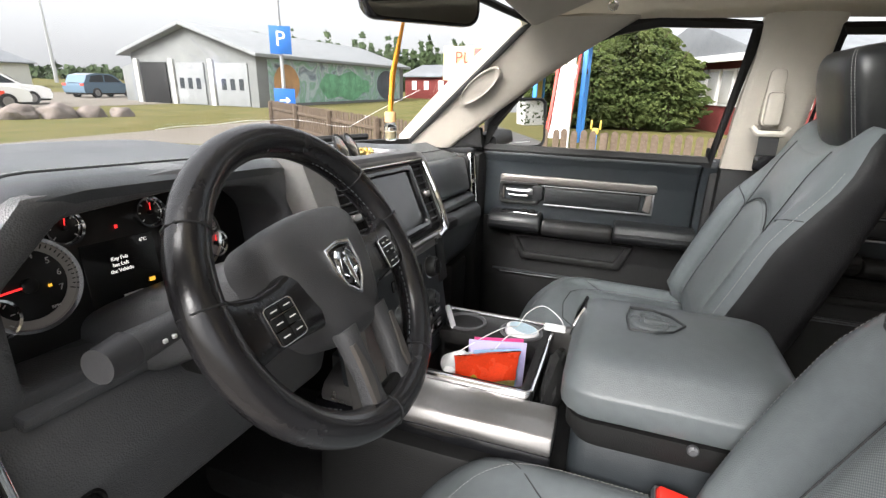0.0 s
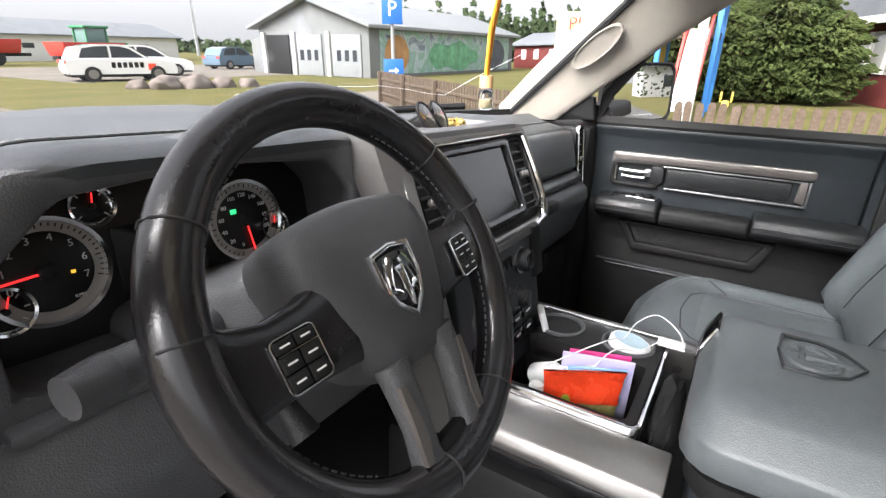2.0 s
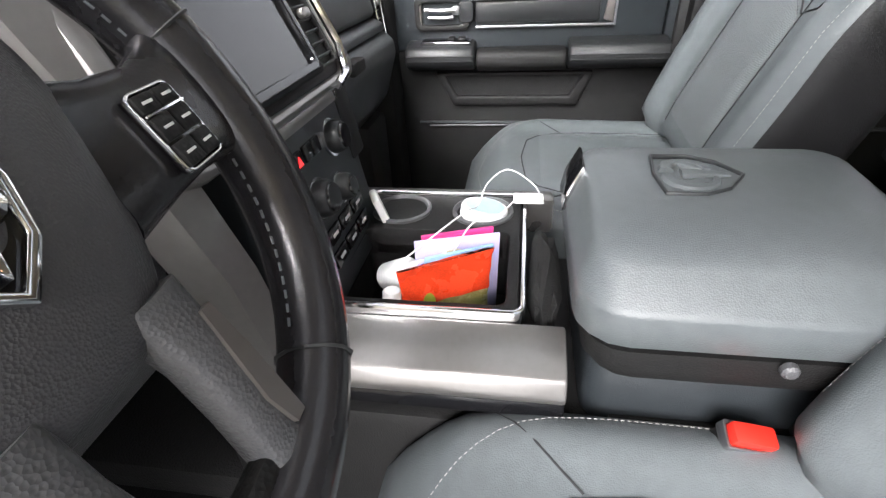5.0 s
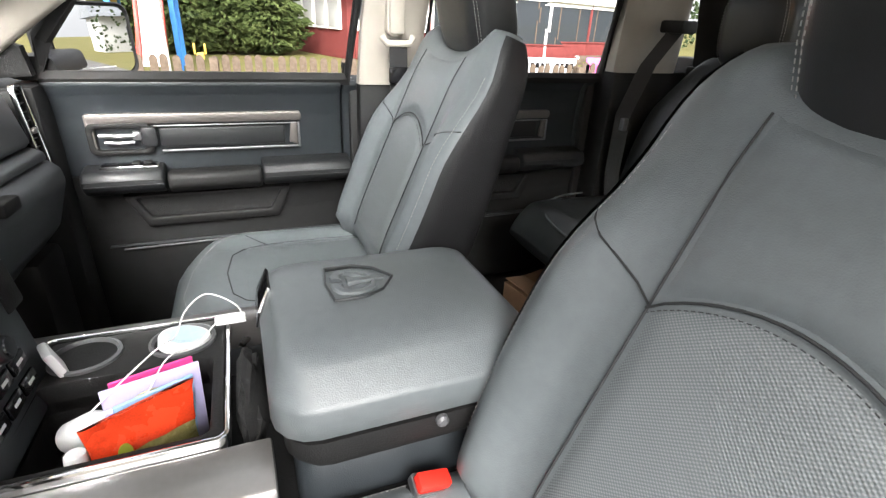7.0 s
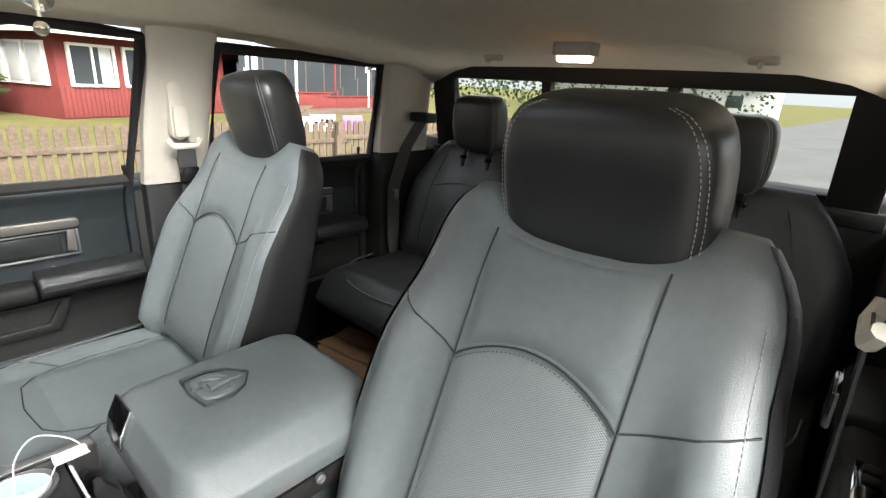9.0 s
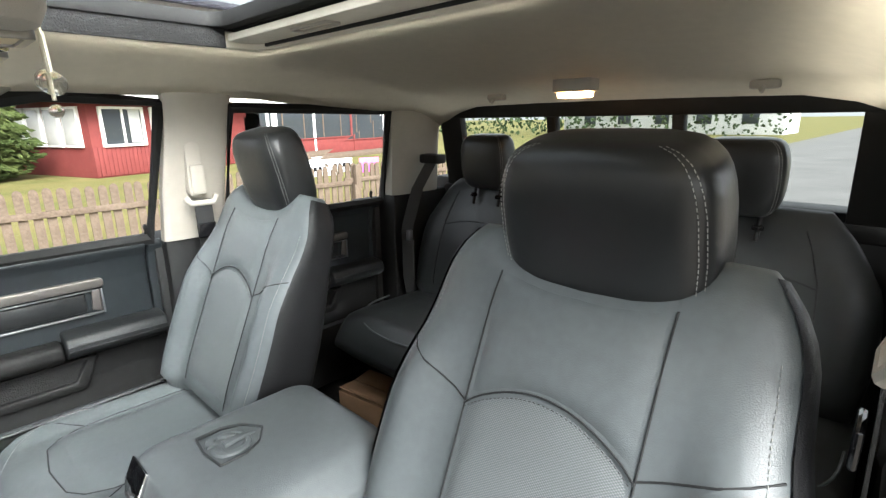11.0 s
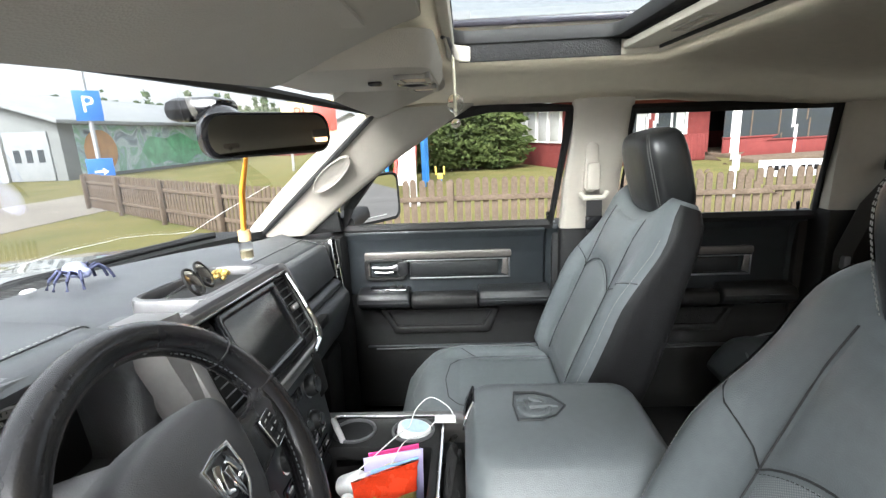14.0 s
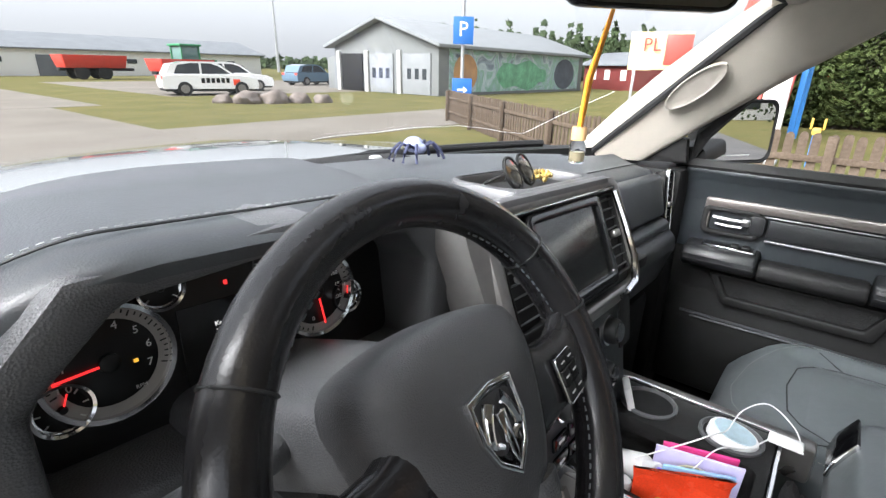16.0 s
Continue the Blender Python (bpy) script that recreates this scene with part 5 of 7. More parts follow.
# ---- centre stack ----
SM = pose(0.012, 0.128, 1.236, 66, 0, 0)
stack = thing("centre_stack", (0, 0.2, 1.0), "centre stack with dark touchscreen, side vents and climate knobs", "centre stack")
part("surround", ringed(rrect(-0.208, 0.208, -0.035, 0.150, 0.03), rrect(-0.186, 0.186, -0.022, 0.132, 0.02), "z", -0.07, 0.010, 0.006, SM), SILVER_SHADED, stack, "satin silver surround")
part("back_plate", box(-0.19, 0.19, -0.03, 0.135, -0.06, -0.004, 0.004, m=SM), PLASTIC_LOW, stack)
scr = part("screen_bezel", ringed(rrect(-0.113, 0.113, -0.012, 0.126, 0.010), rrect(-0.098, 0.098, 0.004, 0.112, 0.004), "z", -0.006, 0.010, 0.003, SM), GLOSS, stack, "black screen bezel")
part("screen", box(-0.099, 0.099, 0.003, 0.113, -0.004, 0.004, 0.001, 1, SM), SCREEN, scr, "dark switched-off touchscreen")
part("top_chrome", box(-0.18, 0.18, 0.1285, 0.1335, 0.004, 0.011, 0.002, m=SM), CHROME, stack, "chrome line above the screen")
for s in (-1, 1):
    vent(stack, SM @ Matrix.Translation((s * 0.149, 0.058, 0.0)), 0.052, 0.125, 8, False)
part("chrome_accent", tube([(0.183, 0.125, 0.008), (0.187, 0.07, 0.010), (0.184, 0.01, 0.012), (0.160, -0.026, 0.012), (0.12, -0.034, 0.010)], 0.006, 8, False, SM), CHROME, stack, "bright chrome accent")
part("silver_wing", loft([[(x, y, z), (x + w, y - 0.008, z), (x + w, y + 0.05, z), (x, y + 0.05, z)] for x, y, z, w in ((-0.225, 0.185, 1.385, 0.05), (-0.222, 0.165, 1.33, 0.045), (-0.205, 0.135, 1.24, 0.035), (-0.185, 0.105, 1.12, 0.03), (-0.165, 0.095, 1.0, 0.03), (-0.16, 0.09, 0.955, 0.035))]), SILVER_SHADED, stack, "satin silver side sweep")
hump = part("top_tray", join(ringed(rrect(-0.085, 0.180, 0.186, 0.322, 0.035), rrect(-0.070, 0.163, 0.208, 0.310, 0.026), "z", 1.340, 1.378, 0.008), box(-0.072, 0.165, 0.206, 0.312, 1.340, 1.356, 0.004)), POD, stack, "satin grey open top tray")
part("tray_shoulder", loft([[(x, 0.182, zt - 0.05), (x, 0.180, zt - 0.012), (x, 0.190, zt), (x, 0.24, zt + 0.002), (x, 0.33, 1.352), (x, 0.33, 1.31)] for x, zt in ((-0.178, 1.330), (-0.165, 1.343), (-0.13, 1.352), (-0.08, 1.358))]), PLASTIC_SOFT, hump, "charcoal shoulder")
part("tray_trim", box(-0.150, 0.18, 0.176, 0.196, 1.350, 1.378, 0.008), POD, hump, "satin grey front trim")
part("tray_mat", box(-0.066, 0.160, 0.210, 0.308, 1.356, 1.361, 0.002), PLASTIC_LOW, hump)
LM = pose(0.012, 0.105, 1.10, 80, 0, 0)
low = part("control_panel", box(-0.135, 0.165, -0.13, 0.105, -0.10, 0.0, 0.008, m=LM), DOOR_SOFT, stack, "black control panel")
part("silver_band", box(-0.13, 0.135, 0.088, 0.106, -0.01, 0.010, 0.006, m=LM), SILVER, low)
part("hazard_button", box(-0.030, -0.008, 0.050, 0.070, 0.0, 0.006, 0.002, m=LM), GLOSS, low)
part("hazard_mark", prism([(-0.025, 0.054), (-0.013, 0.054), (-0.019, 0.065)], "z", 0.006, 0.0068, 0, m=LM), LIT_RED, low, "red triangle mark")
for bx in (-0.085, -0.058, 0.0, 0.024):
    part("button", box(bx, bx + 0.022, 0.050, 0.070, 0.0, 0.005, 0.002, m=LM), GLOSS, low)
for kx, ky, r in ((0.085, 0.052, 0.021), (0.0, 0.005, 0.023), (0.062, -0.008, 0.018), (-0.075, 0.0, 0.021)):
    kn = part("rotary_knob", lathe([(r, 0), (r, 0.014), (r - 0.003, 0.020), (r - 0.006, 0.021)], 24, LM @ Matrix.Translation((kx, ky, 0))), DOOR_ARM, low, "black rotary knob")
    part("knob_cap", lathe([(r - 0.005, 0.020), (r - 0.006, 0.023), (0.001, 0.0235)], 24, LM @ Matrix.Translation((kx, ky, 0))), SILVER if kx < -0.05 else GLOSS, kn)
    part("knob_ring", lathe([(r + 0.003, 0), (r + 0.003, 0.004), (r, 0.005)], 24, LM @ Matrix.Translation((kx, ky, 0))), CHROME, kn)
for row in range(2):
    for cx in range(5):
        part("button", box(-0.11 + 0.046 * cx, -0.070 + 0.046 * cx, -0.055 - 0.030 * row, -0.035 - 0.030 * row, 0.0, 0.005, 0.002, m=LM), GLOSS, low)
        part("button_mark", box(-0.098 + 0.046 * cx, -0.082 + 0.046 * cx, -0.047 - 0.030 * row, -0.043 - 0.030 * row, 0.005, 0.0056, 0, m=LM), MARK, low)
part("side_bin", box(0.135, 0.185, 0.0, 0.10, -0.03, 0.004, 0.006, m=LM), PLASTIC_LOW, low)

moved(stack, (-0.020, -0.008, 0.041), (0, 3.7, 0), (0, 0, 1.3))

# ---- centre console ----
con = thing("centre_console", (0.05, -0.2, 0.62), "centre console with silver flank, open chrome-rimmed tray and cup holders", "centre console")
CX0, CX1 = -0.125, 0.265
part("body", box(CX0 + 0.015, CX1 - 0.01, -0.60, 0.20, 0.62, 0.86, 0.02), PLASTIC_LOW, con)
part("flank", prism([(CX0, 0.918), (CX0 - 0.004, 0.932), (CX0 + 0.004, 0.950), (CX0 + 0.03, 0.962), (-0.058, 0.970), (-0.058, 0.918)], "y", -0.235, 0.175, 0.004), SILVER, con, "satin silver flank panel")
part("flank_edge", box(CX0 + 0.002, -0.06, -0.235, 0.19, 0.894, 0.917, 0.004), GLOSS, con)
part("far_flank", box(0.245, 0.285, -0.235, 0.17, 0.905, 0.968, 0.008), SILVER, con, "satin silver far flank")
part("front_floor", box(-0.055, 0.243, 0.075, 0.165, 0.86, 0.925, 0.004), PLASTIC_LOW, con)
part("front_bin_wall", ringed(rrect(-0.06, 0.246, 0.068, 0.20, 0.015), rrect(-0.046, 0.232, 0.080, 0.185, 0.012), "z", 0.90, 0.970, 0.004), PLASTIC, con)
part("tray_rim", ringed(rrect(-0.058, 0.243, -0.191, 0.062, 0.014), rrect(-0.0505, 0.2365, -0.1845, 0.0555, 0.010), "z", 0.955, 0.982, 0.0025), CHROME, con, "bright chrome tray rim")
part("tray_lip", ringed(rrect(-0.049, 0.235, -0.183, 0.054, 0.010), rrect(-0.037, 0.125, -0.168, 0.040, 0.012), "z", 0.93, 0.977, 0.003), PLASTIC_LOW, con)
part("tray_wall", ringed(rrect(-0.045, 0.133, -0.176, 0.048, 0.012), rrect(-0.037, 0.125, -0.168, 0.040, 0.012), "z", 0.865, 0.95, 0.001), PLASTIC_LOW, con)
for cy in (-0.125, 0.0):
    part("cup_holder", lathe([(0.046, 0.93), (0.046, 0.981), (0.042, 0.983), (0.039, 0.978), (0.038, 0.91), (0.034, 0.905)], 28, Matrix.Translation((0.182, cy, 0))), PLASTIC, con, "black cup holder ring")
lid = thing("console_lid", (0.0, -0.42, 1.0), "padded charcoal armrest lid with an embossed shield and small scratches", "armrest")
rings = []
for z, i in ((1.052, 0.006), (1.057, 0.0), (1.090, 0.001), (1.094, 0.002), (1.098, 0.006), (1.126, 0.030), (1.132, 0.037), (1.1375, 0.050), (1.141, 0.075), (1.1435, 0.12)):
    rings.append([(x, y, z + 0.004 * math.cos(x * 9)) for x, y in rrect(-0.140 + i, 0.178 - i, -0.585 + i * 0.8, -0.240 - i * 0.45, max(0.05 - i * 0.35, 0.008))])
cover = part("lid_cover", loft(rings), LEATHER, lid, "padded charcoal lid", 60)
part("lid_lower", loft([[(x, y, z) for x, y in rrect(-0.134 + i, 0.172 - i, -0.58, -0.252 - i, 0.04)] for z, i in ((1.0, 0.01), (1.02, 0.0), (1.046, 0.0))]), PLASTIC_LOW, lid, "black lower lid shell")
part("bin_body", loft([[(x, y, z) for x, y in rrect(-0.118 + i, 0.155 - i, -0.60, -0.262, 0.03)] for z, i in ((0.62, 0.0), (0.90, 0.0), (0.985, 0.006), (0.999, 0.012))]), DOOR_SOFT, lid, "black bin body")
part("bin_panel", box(-0.126, -0.116, -0.56, -0.29, 0.70, 0.93, 0.004), PLASTIC_LOW, lid)
part("hinge_knob", lathe([(0.008, 0), (0.008, 0.006), (0.005, 0.009)], 14, pose(-0.138, -0.43, 1.044, 0, -90, 0)), PLASTIC, lid)
part("latch", prism([(-0.2360, 1.082), (-0.2400, 1.082), (-0.2600, 1.1365), (-0.2560, 1.1405), (-0.2410, 1.110)], "x", 0.066, 0.128, 0.0015), GLOSS, lid, "gloss black latch")
part("latch_edge", prism([(-0.2350, 1.084), (-0.2390, 1.083), (-0.2595, 1.139), (-0.2550, 1.143), (-0.2400, 1.112)], "x", 0.062, 0.0655, 0.001), CHROME, lid, "chrome latch edge")
esh = [(x * 1.80, y * 1.36) for x, y in sh]
EM = pose(0.038, -0.372, 1.1478) @ Matrix.Diagonal((1, 1, 0.6, 1))
em = part("emboss", ringed(esh, [(x * 0.93, y * 0.93) for x, y in esh], "z", -0.006, 0.005, 0.0015, EM), LEATHER_DARK, cover, "dark embossed shield outline")
for s in (-1, 1):
    part("emboss_curl", tube([(s * (0.006 + 0.024 * math.sin(t * 0.42)), 0.030 - 0.0062 * t + 0.008 * math.sin(t * 0.8), 0.0) for t in range(9)], lambda q: 0.0085 - 0.005 * q, 8, False, EM), LEATHER, em)
    part("emboss_curl", tube([(s * (0.028 - 0.003 * t), 0.016 - 0.005 * t, 0.0) for t in range(6)], lambda q: 0.003 + 0.004 * math.sin(3.14 * q), 8, False, EM), LEATHER, em)
part("emboss_face", tube([(0, 0.016, 0), (0, 0.0, 0.001), (0, -0.018, 0.001), (0, -0.034, 0)], lambda q: 0.010 - 0.006 * q, 8, False, EM), LEATHER, em)
part("scuff", tube(flowing([(0.02, -0.47, 1.1468), (0.045, -0.478, 1.1466), (0.065, -0.476, 1.146)]), 0.0004, 4), STITCH, cover, "pale scuff")


# ---- things in and on the console ----
pk = thing("snack_pouch", (0.045, -0.12, 0.88), "crumpled orange-red foil pouch standing in the console tray", "pouch")
rings = []
for k in range(9):
    t = k / 8
    w = 0.062 * (1 - 0.08 * math.sin(3.14 * t))
    d = 0.012 * math.sin(3.14 * min(t * 1.25, 1)) + 0.001
    rings.append([(0.047 + w * math.cos(6.2832 * j / 20), -0.118 - 0.02 * t + d * math.sin(6.2832 * j / 20) + 0.0026 * math.sin(9 * t + j) + 0.0016 * math.sin(23 * t + 2.3 * j), 0.885 + 0.118 * t + 0.006 * math.cos(6.2832 * j / 20) * t) for j in range(20)])
PR = Matrix.Translation((0.042, -0.085, 0)) @ pose(0, 0, 0, 0, 0, -68) @ Matrix.Translation((-0.050, 0.105, 0))
part("foil", loft(rings[4:], m=PR), ORANGE_F, pk, "crumpled orange-red upper foil", 60)
part("lower_foil", loft(rings[:5], m=PR @ Matrix.Translation((0.047, -0.118, 0)) @ Matrix.Diagonal((0.99, 0.96, 1, 1)) @ Matrix.Translation((-0.047, 0.118, 0))), mat("olive_film", (0.40, 0.37, 0.14), 0.25, vary=0.3, stain=40), pk, "shiny olive lower film", 60)
part("print", lathe([(0.011, 0), (0.011, 0.0008)], 20, PR @ pose(0.022, -0.1425, 0.945, 99, 0, 0) @ Matrix.Diagonal((0.75, 1.7, 1, 1))), LIME, pk, "yellow-green printed shape")
pp = thing("paper_packet", (0.06, -0.08, 0.87), "lilac and blue paper packets leaning in the console tray", "packet")
part("packet_card", box(-0.055, 0.055, -0.002, 0.002, 0, 0.145, 0.001, m=PR @ pose(0.072, -0.085, 0.868, 8, 0, -6)), LILAC, pp, "lilac card")
part("packet_card", box(-0.045, 0.045, -0.002, 0.002, 0, 0.14, 0.001, m=PR @ pose(0.065, -0.098, 0.868, 12, 0, 4)), BLUE_PAPER, pp, "pale blue card")
part("packet_card", box(-0.048, 0.048, -0.002, 0.002, 0, 0.142, 0.001, m=PR @ pose(0.076, -0.072, 0.868, 6, 0, -3)), MAGENTA, pp, "magenta card")
part("packet_disc", lathe([(0.032, 0), (0.032, 0.002)], 28, PR @ pose(0.062, -0.108, 0.968, 98, 0, 0)), mat("pale_sticker", (0.55, 0.5, 0.35), 0.5, vary=0.2, stain=40), pp, "round printed sticker")
words("DENTAL", 0.014, PR @ pose(0.070, -0.092, 1.003, 98, 0, 0), MAGENTA, pp)
BOTTLES = []
for x, y, z, tilt, lab in ((-0.008, -0.018, 0.872, 6, "upright"), (0.062, -0.002, 0.935, 55, "tilted")):
    bt = thing("small_bottle", (x, y, z), f"small white plastic bottle, {lab}, in the console tray", "bottle", "white bottles")
    BOTTLES.append(bt)
    m = pose(x, y, z, tilt if tilt < 20 else 20, -tilt if tilt > 20 else 0, 30)
    part("bottle_body", lathe([(0.018, 0), (0.020, 0.004), (0.020, 0.055), (0.016, 0.064), (0.011, 0.068)], 22, m), WHITE_P, bt)
    part("cap", lathe([(0.012, 0.067), (0.012, 0.088), (0.010, 0.091)], 18, m), WHITE_P, bt)
part("spray_tip", lathe([(0.006, 0.09), (0.005, 0.105)], 12, pose(0.062, -0.002, 0.935, 20, -55, 30)), mat("violet_plastic", (0.22, 0.14, 0.75), 0.4, vary=0.0), bt, "violet tip")
sp = thing("tissue_pack", (0.17, 0.03, 0.92), "white folded packet standing in the cup holder", "packet")
part("wrapper", box(-0.022, 0.022, -0.006, 0.006, 0, 0.105, 0.004, m=pose(0.168, 0.005, 0.915, -18, 0, 25)), WHITE_P, sp)
ct = thing("round_tin", (0.182, -0.125, 0.955), "flat round pale blue tin resting in the cup holder", "tin")
part("tin_body", lathe([(0.034, 0), (0.036, 0.003), (0.036, 0.018), (0.034, 0.021)], 30, pose(0.182, -0.125, 0.966, 10, 6, 0)), WHITE_P, ct)
part("tin_label", lathe([(0.030, 0.021), (0.030, 0.0222)], 30, pose(0.182, -0.125, 0.966, 10, 6, 0)), mat("pale_blue_print", (0.42, 0.55, 0.62), 0.4, vary=0.25, stain=60), ct, "pale blue label")
ch = thing("charging_cable", (0.1, -0.15, 0.99), "white charging cable looped across the console tray", "cable")
part("cord", tube(flowing([(0.02, -0.03, 0.985), (0.05, -0.08, 1.018), (0.10, -0.11, 1.022), (0.16, -0.12, 1.0), (0.215, -0.13, 1.01), (0.245, -0.16, 1.02), (0.235, -0.2, 1.0), (0.19, -0.215, 0.99)]), 0.0011, 8), WHITE_P, ch)
part("cord", tube(flowing([(0.03, -0.10, 1.0), (0.08, -0.12, 1.015), (0.14, -0.15, 0.995), (0.205, -0.185, 0.998), (0.205, -0.215, 0.99)]), 0.0011, 8), WHITE_P, ch)
part("plug", box(0.195, 0.213, -0.215, -0.17, 0.985, 0.997, 0.003), WHITE_P, ch)
bg = thing("black_cloth", (-0.02, -0.215, 0.93), "crumpled black cloth stuffed beside the lid", "cloth")
bm = bmesh.new()
bmesh.ops.create_icosphere(bm, subdivisions=3, radius=1)
for v in bm.verts:
    q = 1 + 0.28 * noise.noise(v.co * 2.3)
    v.co = Vector((0.05 + v.co.x * 0.10 * q, -0.215 + v.co.y * 0.020 * q, 0.95 + v.co.z * 0.045 * q))
part("fabric", bm, mat("black_fabric", (0.006, 0.006, 0.006), 0.95, grain=0.8, size=500), bg)
gl = thing("sunglasses", (0.05, 0.12, 0.93), "dark sunglasses lying in the front bin", "sunglasses", "sunglasses")


def glasses(parent, m):
    for s in (-1, 1):
        part("lens", lathe([(0.024, 0), (0.024, 0.002), (0.012, 0.004)], 22, m @ Matrix.Translation((s * 0.031, 0, 0)) @ Matrix.Diagonal((1.15, 0.95, 1, 1))), GLOSS, parent, "dark glossy lens")
        part("lens_rim", tube([(s * 0.031 + 0.029 * math.cos(k * 0.3142), 0.0245 * math.sin(k * 0.3142), 0.001) for k in range(20)], 0.0025, 6, True, m), PLASTIC_LOW, parent)
        part("temple", tube([(s * 0.060, 0.004, 0), (s * 0.062, 0.004, -0.03), (s * 0.060, -0.012, -0.07)], 0.002, 6, False, m), PLASTIC_LOW, parent)
    part("bridge", tube([(-0.008, 0.008, 0.002), (0, 0.011, 0.004), (0.008, 0.008, 0.002)], 0.002, 6, False, m), PLASTIC_LOW, parent)


glasses(gl, pose(0.06, 0.125, 0.952, 50, 0, 60))
g2 = thing("sunglasses", (0.0, 0.27, 1.37), "dark sunglasses resting upright in the dash-top tray", "sunglasses", "sunglasses")
glasses(g2, pose(0.012, 0.252, 1.388, 60, 0, 14))
cr = thing("crumb_bag", (0.085, 0.27, 1.37), "small gold-coloured trinket heap in the dash-top tray", "trinket")
bm = bmesh.new()
for k in range(26):
    bmesh.ops.create_icosphere(bm, subdivisions=1, radius=random.uniform(0.003, 0.006), matrix=Matrix.Translation((0.105 + random.uniform(-0.018, 0.018), 0.262 + random.uniform(-0.015, 0.015), 1.366 + random.uniform(0, 0.012))))
part("beads", bm, mat("gold_foil", (0.5, 0.36, 0.12), 0.3, metal=0.8, vary=0.2, stain=60), cr)
nt = thing("paper_notes", (0.02, 0.12, 0.93), "green, red and blue paper scraps in the front bin", "paper")
part("scrap", box(-0.03, 0.03, -0.02, 0.02, 0, 0.001, 0, m=pose(0.12, 0.14, 0.965, 12, 8, 20)), LIME, nt, "lime green scrap")
part("scrap", box(-0.025, 0.025, -0.015, 0.015, 0, 0.001, 0, m=pose(-0.01, 0.13, 0.945, 15, -20, 40)), RED_P, nt, "red scrap")
part("scrap", box(-0.025, 0.025, -0.015, 0.015, 0, 0.001, 0, m=pose(0.02, 0.105, 0.94, 15, 10, -20)), BLUE_PAPER, nt, "blue scrap")

for ob in (g2, cr):
    moved(ob, (-0.020, -0.008, 0.041), (0, 3.7, 0), (0, 0, 1.3))
for ob in (con, pk, pp, sp, ct, ch, bg, gl, nt, *BOTTLES):
    moved(ob, (-0.045, 0.040, 0.066), (0, 3.0, 0), (0.1, 0, 0.98))
moved(lid, (-0.025, 0.044, 0.022))

# toy spider on the dash
sd = thing("toy_spider", (0.02, 0.555, 1.372), "small blue-grey striped toy spider with bent wire legs on the dashboard", "toy")
FUR = mat("blue_grey_plush", (0.20, 0.22, 0.34), 0.9, vary=0.5, stain=45)
bm = bmesh.new()
bmesh.ops.create_uvsphere(bm, u_segments=18, v_segments=12, radius=1, matrix=Matrix.Translation((0.025, 0.56, 1.408)) @ Matrix.Diagonal((0.024, 0.026, 0.019, 1)))
part("abdomen", bm, FUR, sd)
bm = bmesh.new()
bmesh.ops.create_uvsphere(bm, u_segments=14, v_segments=10, radius=1, matrix=Matrix.Translation((0.018, 0.532, 1.402)) @ Matrix.Diagonal((0.014, 0.014, 0.012, 1)))
part("head", bm, FUR, sd)
for s in (-1, 1):
    for k in range(4):
        a = radians(-42 + 28 * k)
        d = Vector((s * math.cos(a), math.sin(a), 0))
        c0 = Vector((0.022, 0.548, 1.402))
        part("leg", tube([c0 + d * 0.012, c0 + d * 0.04 + Vector((0, 0, 0.012)), c0 + d * 0.058 + Vector((0, 0, -0.006)), c0 + d * 0.066 + Vector((0, 0, -0.027))], 0.0036, 7), mat("navy_chenille", (0.035, 0.04, 0.085), 0.9, vary=0.2, stain=80) if k == 0 and s == -1 else bpy.data.materials["navy_chenille"], sd)

sd.matrix_basis = pose(0.050, 0.500, 1.4065) @ Matrix.Diagonal((0.78, 0.78, 0.78, 1))

# ---- overhead: visors, console, mirror, hangings ----
for s in (-1, 1):
    vz = thing("sun_visor", (0.36 * s, -0.06, 1.74), "folded beige sun visor against the headliner", "sun visor", "sun visors")
    part("visor_pad", loft([[(s * x, y, roof_z(x, y) - 0.016 + dz) for x, y in rrect(0.14 + i, 0.60 - i, -0.165 + i, 0.03 - i, 0.03)] for i, dz in ((0.008, 0.012), (0.0, 0.006), (0.0, -0.008), (0.008, -0.013))]), BEIGE, vz)
    part("mirror_flap", box(s * 0.28, s * 0.44, -0.12, -0.02, roof_z(0.36, -0.06) - 0.031, roof_z(0.36, -0.06) - 0.026, 0.002), BEIGE, vz)
    if s > 0:
        part("warning_label", box(0.46, 0.56, -0.11, -0.07, roof_z(0.5, -0.09) - 0.033, roof_z(0.5, -0.09) - 0.029, 0.0005), mat("cream_label", (0.6, 0.55, 0.38), 0.6, vary=0.1, stain=60), vz, "cream warning label")
oc = thing("overhead_console", (0.0, -0.1, 1.72), "beige overhead console with lamp lenses and dark switch", "overhead console")
part("shell", loft([[(x, y, z) for x, y in rrect(-0.15 + i, 0.19 - i, -0.176 + i * 0.6, 0.06, 0.03)] for z, i in ((1.775, 0.0), (1.745, 0.003), (1.732, 0.012), (1.728, 0.03))]), BEIGE, oc)
for x in (-0.06, 0.11):
    part("map_lens", box(x - 0.03, x + 0.035, -0.16, -0.125, 1.724, 1.731, 0.004), mat("pale_lens", (0.6, 0.5, 0.36), 0.3, vary=0.1) if x < 0 else bpy.data.materials["pale_lens"], oc, "pale map lamp lens")
    part("lens_frame", ringed(rrect(x - 0.036, x + 0.041, -0.167, -0.118, 0.008), rrect(x - 0.029, x + 0.034, -0.159, -0.126, 0.006), "z", 1.722, 1.731, 0.001), SILVER, oc)
